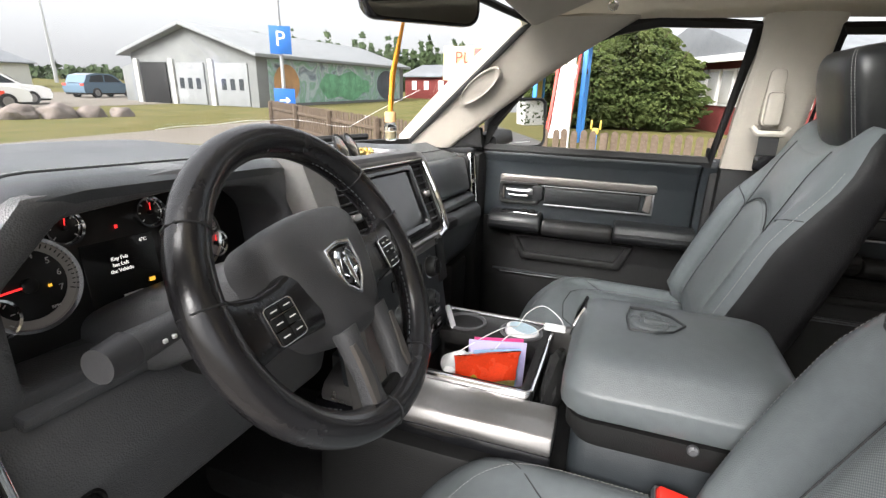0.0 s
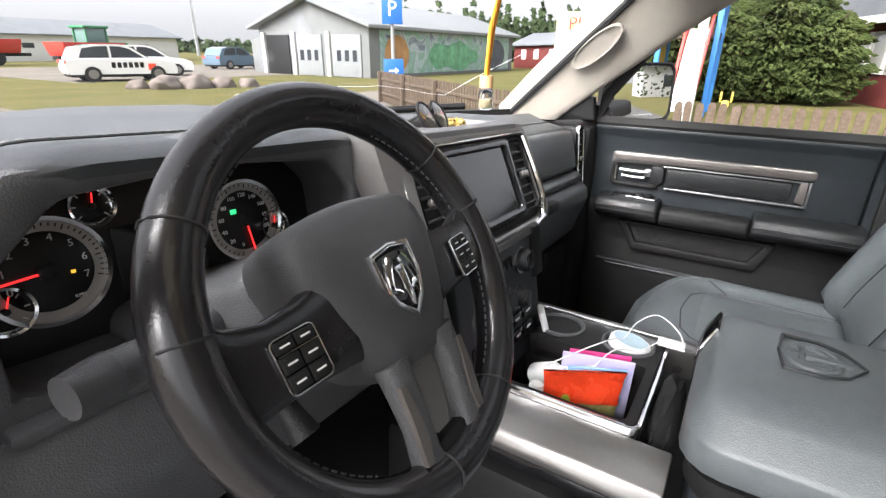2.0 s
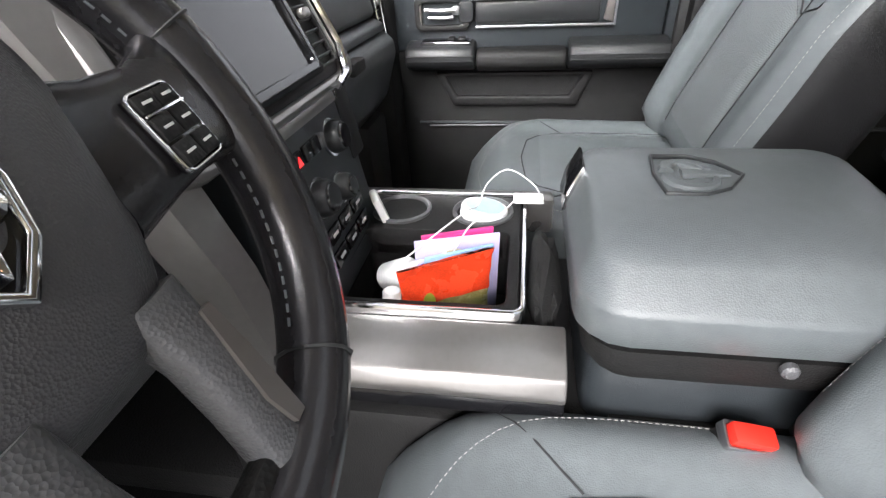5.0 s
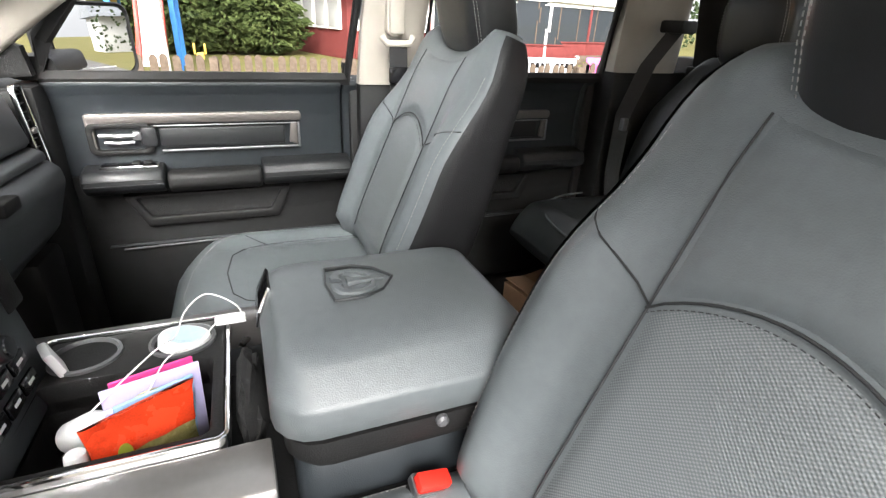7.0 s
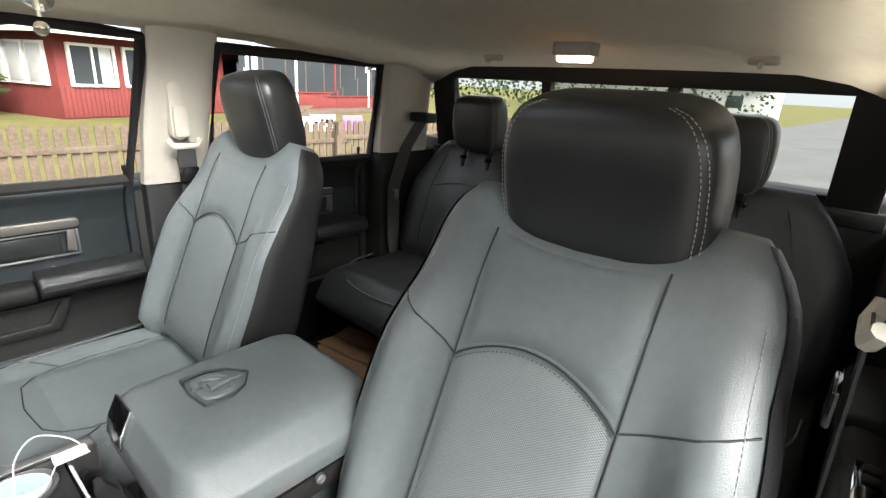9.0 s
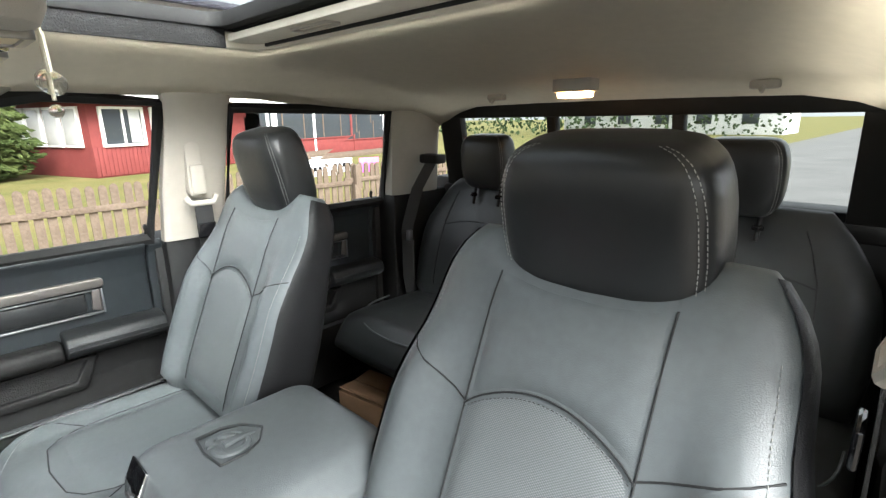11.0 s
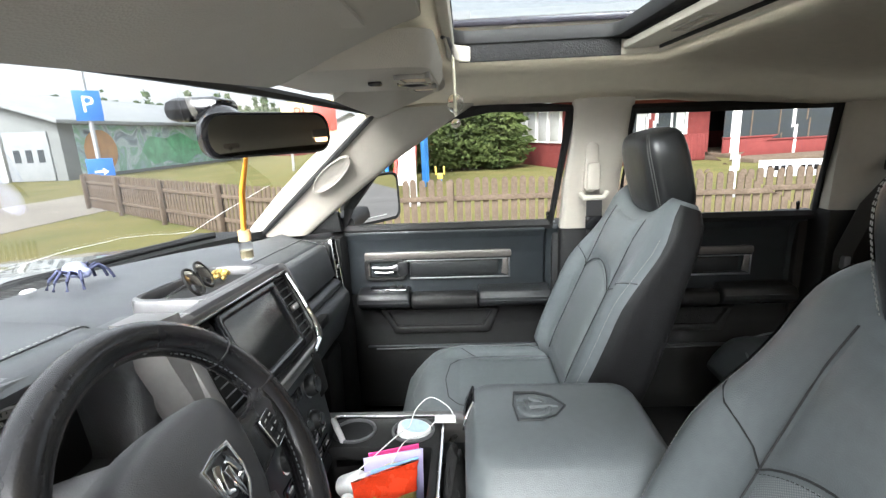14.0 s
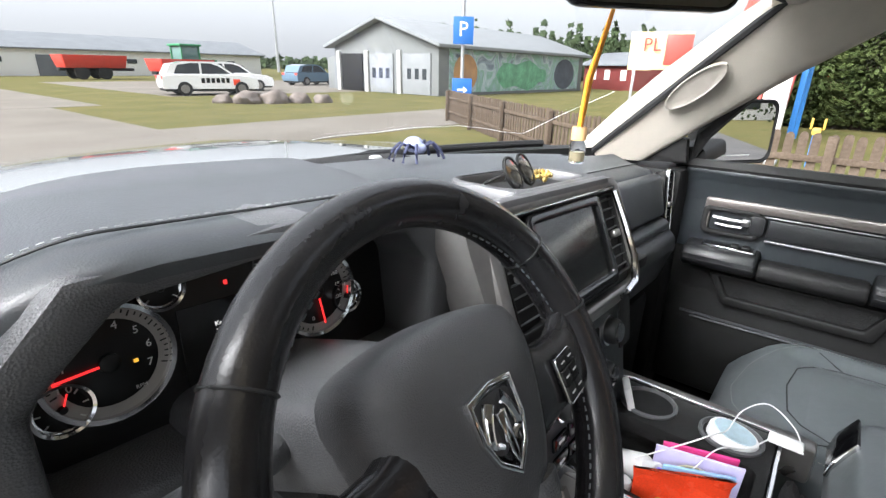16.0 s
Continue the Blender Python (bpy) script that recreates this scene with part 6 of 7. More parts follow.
part("switch_cup", join(lathe([(0.028, 1.733), (0.026, 1.724), (0.018, 1.727)], 20, Matrix.Translation((0.025, -0.135, 0))), box(-0.02, 0.0, -0.09, -0.07, 1.722, 1.73, 0.003)), GLOSS, oc, "dark gloss switch")
mir = thing("rear_view_mirror", (-0.01, 0.085, 1.655), "black rear-view mirror on a dark windshield mount", "mirror")
RM = pose(-0.068, 0.064, 1.658, 88, 0, -38)
shape = rrect(-0.100, 0.100, -0.029, 0.031, 0.024)
part("housing", loft([[(x * f, y * f, z) for x, y in shape] for f, z in ((0.5, -0.050), (0.85, -0.035), (1.0, -0.012), (1.0, 0.002), (0.97, 0.004))], m=RM), GLOSS, mir, "gloss black housing")
part("reflector", prism([(x * 0.93, y * 0.88) for x, y in shape], "z", 0.002, 0.0055, 0, m=RM), mat("dim_mirror", (0.32, 0.33, 0.33), 0.02, metal=1.0, vary=0.0), mir, "dimmed mirror glass")
part("mount", join(tube([(-0.075, 0.09, 1.662), (-0.04, 0.14, 1.685), (-0.02, 0.17, 1.69)], 0.018, 12), box(-0.04, 0.04, 0.15, 0.24, 1.685, 1.72, 0.015)), GLOSS, mir)
fr = thing("hanging_diffuser", (0.10, 0.20, 1.45), "small glass scent bottle with cork cap hanging on orange cords", "air freshener")
part("bottle", lathe([(0.010, -0.036), (0.0125, -0.033), (0.0125, -0.008), (0.008, 0.0)], 18, Matrix.Translation((0.105, 0.205, 1.468))), PANE, fr, "clear glass bottle")
part("oil", lathe([(0.010, -0.032), (0.010, -0.018)], 16, Matrix.Translation((0.105, 0.205, 1.468))), mat("pale_oil", (0.36, 0.31, 0.20), 0.2, vary=0.0), fr)
part("cork_cap", lathe([(0.0115, 0.0), (0.0115, 0.018), (0.010, 0.02)], 16, Matrix.Translation((0.105, 0.205, 1.468))), CORK, fr, "cork cap")
for dx in (-0.005, 0.005):
    part("cord", tube([(0.105 + dx * 0.5, 0.205, 1.485), (0.100 + dx, 0.196, 1.56), (0.085 + dx * 0.6, 0.165, 1.655)], lambda t: 0.0036 if t < 0.6 else 0.0016, 7), AMBER_R, fr, "orange cord")
hk = thing("hanging_charm", (0.06, -0.235, 1.775), "white beaded charm with glassy balls hanging beside the sunroof", "charm")
part("hook", tube([(0.06, -0.232, 1.785), (0.072, -0.24, 1.79), (0.076, -0.245, 1.775), (0.066, -0.248, 1.755)], 0.003, 8), STEEL_DULL, hk)
for k, (dx, dz) in enumerate(((-0.012, -0.075), (0.012, -0.07), (0.001, -0.105))):
    part("string", tube([(0.066, -0.248, 1.757), (0.062 + dx * 0.6, -0.249, 1.735), (0.063 + dx, -0.25, 1.757 + dz + 0.012)], 0.0022, 6), mat("cream_cord", (0.62, 0.58, 0.45), 0.8, vary=0.1) if k == 0 else bpy.data.materials["cream_cord"], hk)
    bm = bmesh.new()
    bmesh.ops.create_uvsphere(bm, u_segments=16, v_segments=12, radius=0.0135 if k < 2 else 0.008, matrix=Matrix.Translation((0.063 + dx, -0.25, 1.757 + dz)))
    part("ball", bm, MILK, hk, "glassy white ball")

moved(hk, (0.0, 0.052, 0.012))

# rear footwell
cb = thing("cardboard_box", (0.54, -1.04, 0.62), "small brown cardboard box on the rear floor", "box")
CARD = mat("brown_cardboard", (0.22, 0.13, 0.07), 0.85, vary=0.15, stain=20)
part("carton", box(-0.13, 0.13, -0.08, 0.08, 0.0, 0.10, 0.003, m=pose(0.55, -1.05, 0.621, 0, 0, 8)), CARD, cb)
for s in (-1, 1):
    part("flap", box(-0.128, 0.128, 0.002, 0.078, 0.0, 0.003, 0.001, m=pose(0.55, -1.05, 0.724, 0, 0, 8 if s > 0 else 188) @ pose(0, 0, 0, 6, 0, 0)), CARD, cb)

# pedals
for x in (-0.34, -0.48):
    pd = thing("pedal", (x, 0.36, 0.72), "black ribbed pedal under the dashboard", "pedal", "pedals")
    pm = pose(x, 0.36, 0.75, 35, 0, 0)
    part("pad", box(-0.03, 0.03, -0.06, 0.06, -0.008, 0.008, 0.005, m=pm), RUBBER, pd)
    part("arm", tube([(x, 0.37, 0.75), (x, 0.45, 0.85), (x, 0.5, 1.0)], 0.01, 8), PLASTIC_LOW, pd)
    for k in range(5):
        part("rib", box(-0.026, 0.026, -0.046 + 0.02 * k, -0.040 + 0.02 * k, 0.007, 0.011, 0.001, m=pm), SILVER, pd)

# ---- outside of the truck: bonnet, wipers, door mirror ----
bon = thing("truck_bonnet", (0, 1.3, 0.9), "metallic pickup bonnet with sky reflection put into its colour, seen over the dashboard", "bonnet")
rings = []
for k in range(13):
    y = 0.82 + 1.15 * k / 12
    rings.append([(x, y - 0.42 * (x * x) * (1 - k / 12), 1.285 - 0.10 * (k / 12) ** 2 + 0.03 * (1 - smooth01(0.3, 0.55, abs(x))) - 0.10 * smooth01(0.7, 0.92, abs(x))) for x in [-0.92, -0.85, -0.75, -0.6, -0.5, -0.4, -0.25, 0, 0.25, 0.4, 0.5, 0.6, 0.75, 0.85, 0.92]] + [(0.92, y, 0.9), (-0.92, y, 0.9)])
part("bonnet_skin", loft(rings), HOOD_PALED, bon)
part("cowl", loft([[(x, 0.70 - 0.5 * x * x, 1.315), (x, 0.85 - 0.42 * x * x, 1.30), (x, 0.85 - 0.42 * x * x, 1.1), (x, 0.70 - 0.5 * x * x, 1.1)] for x in [-0.85 + 0.1 * k for k in range(18)]]), PLASTIC_LOW, bon, "black cowl below the windshield")
for x, y in ((-0.52, 0.95), (0.3, 1.0)):
    part("washer_jet", lathe([(0.014, 0), (0.012, 0.012), (0.004, 0.016)], 12, Matrix.Translation((x, y, 1.295))), PLASTIC_LOW, bon)
moved(bon, (0, 0, 0.050))
for x0, x1 in ((-0.62, 0.02), (-0.02, 0.60)):
    wp = thing("windshield_wiper", (x0, 0.66, 1.33), "black windshield wiper resting at the base of the glass", "wiper", "wipers")
    part("arm", tube([(x0, 0.80 - 0.45 * x0 * x0, 1.345), (x0 + 0.2, 0.775 - 0.40 * (x0 + 0.2) ** 2, 1.376), (x1, 0.745 - 0.45 * x1 * x1, 1.372)], lambda t: 0.011 - 0.006 * t, 8), PLASTIC_LOW, wp)
    part("blade", tube([(x, 0.765 - 0.47 * x * x, 1.372) for x in [x0 + 0.06 + (x1 - x0) * k / 8 for k in range(9)]], 0.011, 6), RUBBER, wp)
dm = thing("door_mirror", (1.0, 0.17, 1.40), "black folding door mirror outside the passenger window", "mirror")
MM = pose(1.160, 0.150, 1.398, 88, 0, -36)
shape = rrect(-0.135, 0.135, -0.098, 0.098, 0.035)
part("housing", loft([[(x * f, y * f, z) for x, y in shape] for f, z in ((0.45, -0.11), (0.8, -0.09), (0.98, -0.04), (1.0, 0.006), (0.96, 0.010), (0.92, 0.004))], m=MM), PLASTIC_LOW, dm, "black housing")
part("reflector", prism([(x * 0.90, y * 0.88) for x, y in shape], "z", 0.002, 0.0065, 0, m=MM), MIRROR, dm, "clear mirror glass")
part("arm", beam([[(x, 0.26, 1.33), (x, 0.16, 1.33), (x, 0.17, 1.38), (x, 0.25, 1.38)] for x in (0.84, 0.95, 1.10)]), PLASTIC_LOW, dm)
part("print_bar", box(-0.06, 0.05, -0.072, -0.069, 0.0066, 0.0069, 0, m=MM), MARK, dm)


# ---- outdoors ----
def noise_mat(name, a, b, scale, rough=0.9, bump=0.3, detail=6, second=40.0):
    m = bpy.data.materials.new(name)
    m.use_nodes = True
    n, l = m.node_tree.nodes, m.node_tree.links
    bs = n["Principled BSDF"]
    bs.inputs["Roughness"].default_value, bs.inputs["Specular IOR Level"].default_value = rough, 0.12
    co = n.new("ShaderNodeTexCoord")
    t, t2 = n.new("ShaderNodeTexNoise"), n.new("ShaderNodeTexNoise")
    t.inputs["Scale"].default_value, t.inputs["Detail"].default_value = scale, detail
    t2.inputs["Scale"].default_value, t2.inputs["Detail"].default_value = second, 4
    l.new(co.outputs["Object"], t.inputs["Vector"])
    l.new(co.outputs["Object"], t2.inputs["Vector"])
    av = n.new("ShaderNodeMath")
    av.operation = "ADD"
    l.new(t.outputs[0], av.inputs[0])
    l.new(t2.outputs[0], av.inputs[1])
    r = n.new("ShaderNodeMapRange")
    r.inputs[1].default_value, r.inputs[2].default_value = 0.7, 1.3
    l.new(av.outputs[0], r.inputs[0])
    mx = n.new("ShaderNodeMix")
    mx.data_type = "RGBA"
    mx.inputs[6].default_value, mx.inputs[7].default_value = (*a, 1), (*b, 1)
    l.new(r.outputs[0], mx.inputs[0])
    l.new(mx.outputs[2], bs.inputs["Base Color"])
    bp = n.new("ShaderNodeBump")
    bp.inputs["Strength"].default_value = bump
    bp.inputs["Distance"].default_value = 0.02
    l.new(t2.outputs[0], bp.inputs["Height"])
    l.new(bp.outputs[0], bs.inputs["Normal"])
    return m


GRASS = noise_mat("autumn_grass", (0.074, 0.084, 0.024), (0.150, 0.122, 0.050), 0.6, 1.0, 0.8)
GRAVEL = noise_mat("pale_gravel", (0.14, 0.125, 0.105), (0.20, 0.182, 0.158), 0.4, 1.0, 0.6, 6, 25)
ASPHALT = noise_mat("worn_asphalt", (0.085, 0.082, 0.080), (0.13, 0.126, 0.122), 0.5, 0.95, 0.3)
GREYWALL = noise_mat("grey_render_wall", (0.15, 0.157, 0.155), (0.20, 0.207, 0.203), 1.2, 0.85, 0.1)
WHITEWALL = noise_mat("white_render_wall", (0.40, 0.40, 0.39), (0.48, 0.48, 0.46), 1.0, 0.85, 0.1)
ROOFM = noise_mat("pale_metal_roof", (0.19, 0.20, 0.205), (0.25, 0.26, 0.265), 2.0, 0.5, 0.1)
DARKROOF = noise_mat("dark_grey_roof", (0.13, 0.14, 0.15), (0.19, 0.20, 0.21), 1.0, 0.7, 0.1)
REDWOOD = noise_mat("red_painted_boards", (0.125, 0.030, 0.028), (0.17, 0.042, 0.038), 3.0, 0.7, 0.2)
FENCE = noise_mat("weathered_brown_wood", (0.075, 0.055, 0.04), (0.13, 0.10, 0.075), 6.0, 0.85, 0.4)
WHITEW = noise_mat("white_painted_wood", (0.68, 0.68, 0.66), (0.78, 0.78, 0.76), 3.0, 0.6, 0.05)
GLASSD = mat("dark_window_glass", (0.03, 0.035, 0.04), 0.05, vary=0.0)
LEAF2 = noise_mat("hedge_leaves", (0.050, 0.080, 0.026), (0.125, 0.150, 0.050), 1.2, 0.8, 0.5)
FARLEAF = noise_mat("far_pine_crowns", (0.03, 0.05, 0.025), (0.06, 0.08, 0.035), 0.5, 0.9, 0.5)
BARK = noise_mat("bark", (0.08, 0.06, 0.045), (0.14, 0.11, 0.08), 8, 0.9, 0.5)
SIGNBLUE = mat("sign_blue", (0.015, 0.12, 0.42), 0.4, vary=0.04)
STEEL = mat("galvanised_steel", (0.42, 0.43, 0.44), 0.45, metal=0.7, vary=0.1)
YELLOW = mat("yellow_paint", (0.50, 0.34, 0.05), 0.5, vary=0.08)
BLUEP = mat("blue_paint", (0.04, 0.20, 0.55), 0.5, vary=0.08)
REDP = mat("red_paint", (0.55, 0.05, 0.035), 0.5, vary=0.1)
CARWHITE = mat("white_car_paint", (0.75, 0.75, 0.75), 0.2, vary=0.0, coat=1.0)
STONE = noise_mat("pinkish_boulder", (0.13, 0.11, 0.10), (0.24, 0.205, 0.18), 2.5, 0.9, 0.6)

bm = bmesh.new()
bmesh.ops.create_grid(bm, x_segments=60, y_segments=60, size=1500)
tagged(part("ground", bm, GRASS), "flat yellowing grass reaching the horizon", "ground", kind="structure")
structure(part("road", box(-14, 4.6, -400, 22, -0.05, 0.006, 0), GRAVEL), "pale gravel yard under the truck", "road")
structure(part("road_to_barn", join(box(-14, 6.2, 21.9, 75, -0.05, 0.012, 0), box(4.5, 17.5, 9.2, 13.2, -0.05, 0.010, 0, m=None), box(10.5, 40, 26.0, 48, -0.05, 0.014, 0)), GRAVEL), "pale gravel drive leading to the long barn and garage", "road")
structure(part("pavement", box(-4.5, 4.9, -400, -9, -0.05, 0.018, 0), ASPHALT), "worn asphalt road behind the truck", "road")


# picket fence
def fence(origin, ang, length, label, rail_mat=FENCE, gap=0.125, name="picket_fence", h=0.95):
    f = thing(name, origin, label, "fence")
    m0 = pose(*origin, 0, 0, ang)
    n = int(length / gap)
    tops = [(-0.042, 0), (0.042, 0), (0.042, h - 0.05), (0.034, h - 0.02), (0.018, h - 0.004), (0, h), (-0.018, h - 0.004), (-0.034, h - 0.02), (-0.042, h - 0.05)]
    proto = prism(tops, "y", -0.011, 0.011)
    me = bpy.data.meshes.new("picket")
    finish(proto).to_mesh(me)
    proto.free()
    me.materials.append(FENCE)
    for k in range(n):
        ob = new("picket", me)
        ob.parent = f
        ob.matrix_parent_inverse = f.matrix_basis.inverted()
        ob.matrix_basis = m0 @ pose(k * gap + random.uniform(-0.006, 0.006), 0, 0.04 + random.uniform(-0.012, 0.012), 0, random.uniform(-1, 1), 0)
    for z in (0.30, 0.72):
        part("rail", box(0, length, 0.012, 0.042, z - 0.035, z + 0.035, 0.004, m=m0), rail_mat if z > 0.5 else FENCE, f)
    for k in range(int(length / 2.5) + 1):
        part("post", box(k * 2.5 - 0.045, k * 2.5 + 0.045, 0.043, 0.13, 0, h + 0.02, 0.006, m=m0), FENCE, f)
    return f


fence((6.0, -15.0, 0), 90, 17.0, "weathered brown picket fence beside the truck")
fence((6.1, 2.05, 0), 52.8, 10.4, "grey-brown picket fence at the lawn corner", FENCE, 0.14, "picket_fence", 0.9)

# pole with signs
pl = thing("sign_pole", (12.4, 10.95, 0), "grey steel pole with blue parking and arrow signs", "sign")
part("pole", cyl((12.4, 10.95, 0), (12.4, 10.95, 7.0), 0.06, 14), STEEL, pl)
PM = pose(12.34, 10.89, 2.75, 90, 0, -48)
ps = part("parking_sign", box(-0.32, 0.32, -0.40, 0.40, 0.02, 0.045, 0.004, m=PM), SIGNBLUE, pl, "blue parking sign")
words("P", 0.62, PM @ Matrix.Translation((0, 0.02, 0.047)), MARK, ps)
AM = pose(12.34, 10.89, 0.98, 90, 0, -48)
ar = part("arrow_sign", box(-0.32, 0.32, -0.36, 0.36, 0.02, 0.045, 0.004, m=AM), SIGNBLUE, pl, "blue arrow sign")
part("arrow", join(box(-0.16, 0.10, -0.03, 0.03, 0.046, 0.05, 0, m=AM), prism([(0.04, 0.11), (0.18, 0), (0.04, -0.11)], "z", 0.046, 0.05, 0, m=AM)), MARK, ar)


def tree(x, y, h, r, seed, leaf, label, name="spruce_tree", cone=True, n=900, size=0.30):
    random.seed(seed)
    t = thing(name, (x, y, 0), label, "tree")
    part("trunk", tube([(x, y, 0), (x + 0.05, y, h * 0.5), (x, y + 0.05, h * 0.95)], lambda q: 0.16 * (1 - 0.9 * q), 8), BARK, t)
    limbs = []
    for k in range(14):
        a, z = k * 2.4, h * (0.12 + 0.055 * k)
        rr = r * (1 - z / h) if cone else r * 0.7
        limbs.append(tube([(x, y, z), (x + rr * 0.8 * math.cos(a), y + rr * 0.8 * math.sin(a), z - 0.1 if cone else z + 0.6)], lambda q: 0.035 * (1 - 0.7 * q), 5))
    part("limbs", join(*limbs), BARK, t)
    vs, fs = [], []
    for k in range(n):
        z = random.random() ** (1.3 if cone else 0.9)
        a = random.uniform(0, 6.2832)
        lump = 1 + 0.22 * math.sin(a * 3 + z * 9 + seed) + 0.15 * math.sin(z * 40 + a)
        rad = (r * (1 - z) ** 0.8 if cone else r * math.sin(3.14 * min(0.12 + 0.86 * z, 1)) ** 0.6) * lump * random.uniform(0.35, 1.0)
        c = Vector((x + rad * math.cos(a), y + rad * math.sin(a), h * (0.03 + 0.96 * z)))
        s = size * random.uniform(0.6, 1.3) * (1 - 0.5 * z if cone else 1)
        u = Vector((math.cos(a), math.sin(a), random.uniform(-0.7, 0.1))).normalized()
        w = Vector((-math.sin(a), math.cos(a), random.uniform(-0.3, 0.3))).normalized()
        q = u.cross(w)
        for d in range(3):
            w2 = (w * math.cos(d * 1.05) + q * math.sin(d * 1.05)) * s * 0.42
            b = len(vs)
            vs += [c - u * s * 0.5, c + w2 * 0.7, c + u * s * 0.7, c - w2 * 0.7]
            fs.append((b, b + 1, b + 2, b + 3))
    me = bpy.data.meshes.new("crown")
    me.from_pydata([tuple(v) for v in vs], [], fs)
    me.materials.append(leaf)
    ob = new("crown", me)
    ob.parent = t
    ob.matrix_parent_inverse = t.matrix_basis.inverted()
    random.seed(seed + 1)
    return t


# hedge of conifers behind the playground lawn
for k in range(7):
    x, y = 19.3 + 0.9 * (k % 2) + 0.25 * math.sin(k * 2.3), 2.7 - 0.72 * k
    tree(x, y, 3.2 + 0.5 * math.sin(k * 1.9) + 0.4 * (k % 2), 1.25 + 0.2 * math.sin(k * 3.1), 11 + k, LEAF2, "dense green conifer in the hedge beyond the lawn", "hedge_conifer", False, 5200, 0.17)

# red timber cafe
ca = thing("red_cafe", (24, -9, 0), "red timber cafe with white window wall and covered terrace", "building")
part("wall", box(17.6, 26, -9.5, -3.2, 0, 2.5, 0.02), REDWOOD, ca, "red board wall")
part("terrace_wall", box(20.5, 26, -22, -9.5, 0, 2.5, 0.02), REDWOOD, ca)
part("roof", prism([(16.9, 2.45), (27, 2.45), (27, 2.7), (21.8, 3.9), (16.9, 2.62)], "y", -22.5, -2.7, 0.02), DARKROOF, ca, "grey roof")
part("fascia", join(box(16.75, 16.9, -22.6, -2.6, 2.38, 2.66, 0.01), box(16.8, 27, -2.7, -2.58, 2.4, 2.62, 0.01)), WHITEW, ca, "white fascia board")
part("plinth_boards", join(*[box(17.57, 17.6, -3.2 - 0.14 * (k + 1) + 0.012, -3.2 - 0.14 * k, 0.05, 0.95, 0.004) for k in range(45)]), REDWOOD, ca)
CURTAIN = mat("curtained_glass", (0.42, 0.42, 0.40), 0.2, vary=0.1)
for y in (-4.25, -5.95, -7.65):
    wn_ = part("window", ringed(rrect(y - 0.72, y + 0.72, 0.95, 2.2, 0.02, 1), rrect(y - 0.64, y + 0.64, 1.03, 2.12, 0.02, 1), "x", 17.50, 17.62, 0.004), WHITEW, ca, "white window frame")
    part("pane", box(17.56, 17.58, y - 0.65, y + 0.65, 1.02, 2.13, 0), GLASSD, wn_)
    part("mullion", box(17.51, 17.57, y - 0.03, y + 0.03, 1.03, 2.12, 0.004), WHITEW, wn_)
    part("curtain", box(17.545, 17.557, y - 0.60, y - 0.22, 1.06, 2.12, 0.002), CURTAIN, wn_, "pale curtain")
for x in (18.4, 19.4, 20.4, 21.4):
    wn_ = part("window", box(x - 0.42, x + 0.42, -3.22, -3.12, 0.95, 2.2, 0.01), WHITEW, ca, "white window frame")
    part("pane", box(x - 0.34, x + 0.34, -3.14, -3.10, 1.03, 2.12, 0.002), CURTAIN, wn_)
part("terrace_floor", box(15.5, 20.5, -22, -9.5, 0, 0.15, 0.01), FENCE, ca)
for y in (-10, -13, -16, -19, -21.8):
    part("terrace_post", box(16.9, 17.02, y - 0.06, y + 0.06, 0.1, 2.45, 0.005), WHITEW if y != -16 else REDWOOD, ca)
part("terrace_rail", join(box(16.93, 17.0, -22, -9.6, 0.12, 0.70, 0.01), box(16.88, 17.04, -22, -9.6, 0.70, 0.76, 0.01)), REDWOOD, ca, "low red terrace wall")
part("terrace_glazing", box(16.955, 16.975, -22, -9.6, 0.76, 2.2, 0), GLASSD, ca, "dark terrace glazing")
for k in range(9):
    part("terrace_bar", box(16.93, 17.0, -10.9 - 1.4 * k - 0.03, -10.9 - 1.4 * k + 0.03, 0.76, 2.2, 0.004), FENCE, ca, "dark glazing bar")
part("terrace_beam", box(16.90, 17.02, -22, -9.6, 2.2, 2.40, 0.01), WHITEW, ca, "white beam")
part("terrace_windows", box(20.44, 20.5, -21, -10.5, 0.9, 2.1, 0.01), GLASSD, ca)
ca.matrix_basis = Matrix.Translation((17.9, -4.0, 0)) @ pose(0, 0, 0, 0, 0, 18) @ Matrix.Translation((-17.6, 3.2, 0)) @ ca.matrix_basis
fp = thing("flag_pole", (10.4, -6.1, 0), "plain white pole standing behind the fence", "pole")
part("shaft", tube([(10.4, -6.1, 0), (10.4, -6.1, 6)], lambda t: 0.075 - 0.02 * t, 14), WHITEW, fp)
part("base_collar", lathe([(0.12, 0), (0.12, 0.1), (0.08, 0.14)], 14, Matrix.Translation((10.4, -6.1, 0))), STEEL, fp)
ban = thing("banner_sign", (6.15, -4.4, 0.5), "white and pink banner signs fixed to the fence", "sign")
part("banner", box(6.02, 6.04, -5.0, -4.1, 0.86, 1.08, 0.003), WHITE_P, ban, "white banner with dark bars")
part("banner_bars", join(*[box(6.012, 6.02, -4.95 + 0.085 * k, -4.89 + 0.085 * k, 0.93 + 0.012 * (k % 2), 1.01, 0) for k in range(9) if k != 4]), GLOSS, ban)
part("pink_banner", box(6.02, 6.04, -5.55, -5.15, 0.82, 1.06, 0.003), mat("pink_banner", (0.8, 0.12, 0.4), 0.5, vary=0.04), ban, "pink banner")
nb = thing("notice_board", (6.3, -6.4, 0), "pale notice sheet on a post by the fence", "sign")
part("sheet", box(6.28, 6.30, -6.75, -6.2, 1.15, 1.95, 0.003), WHITE_P, nb)
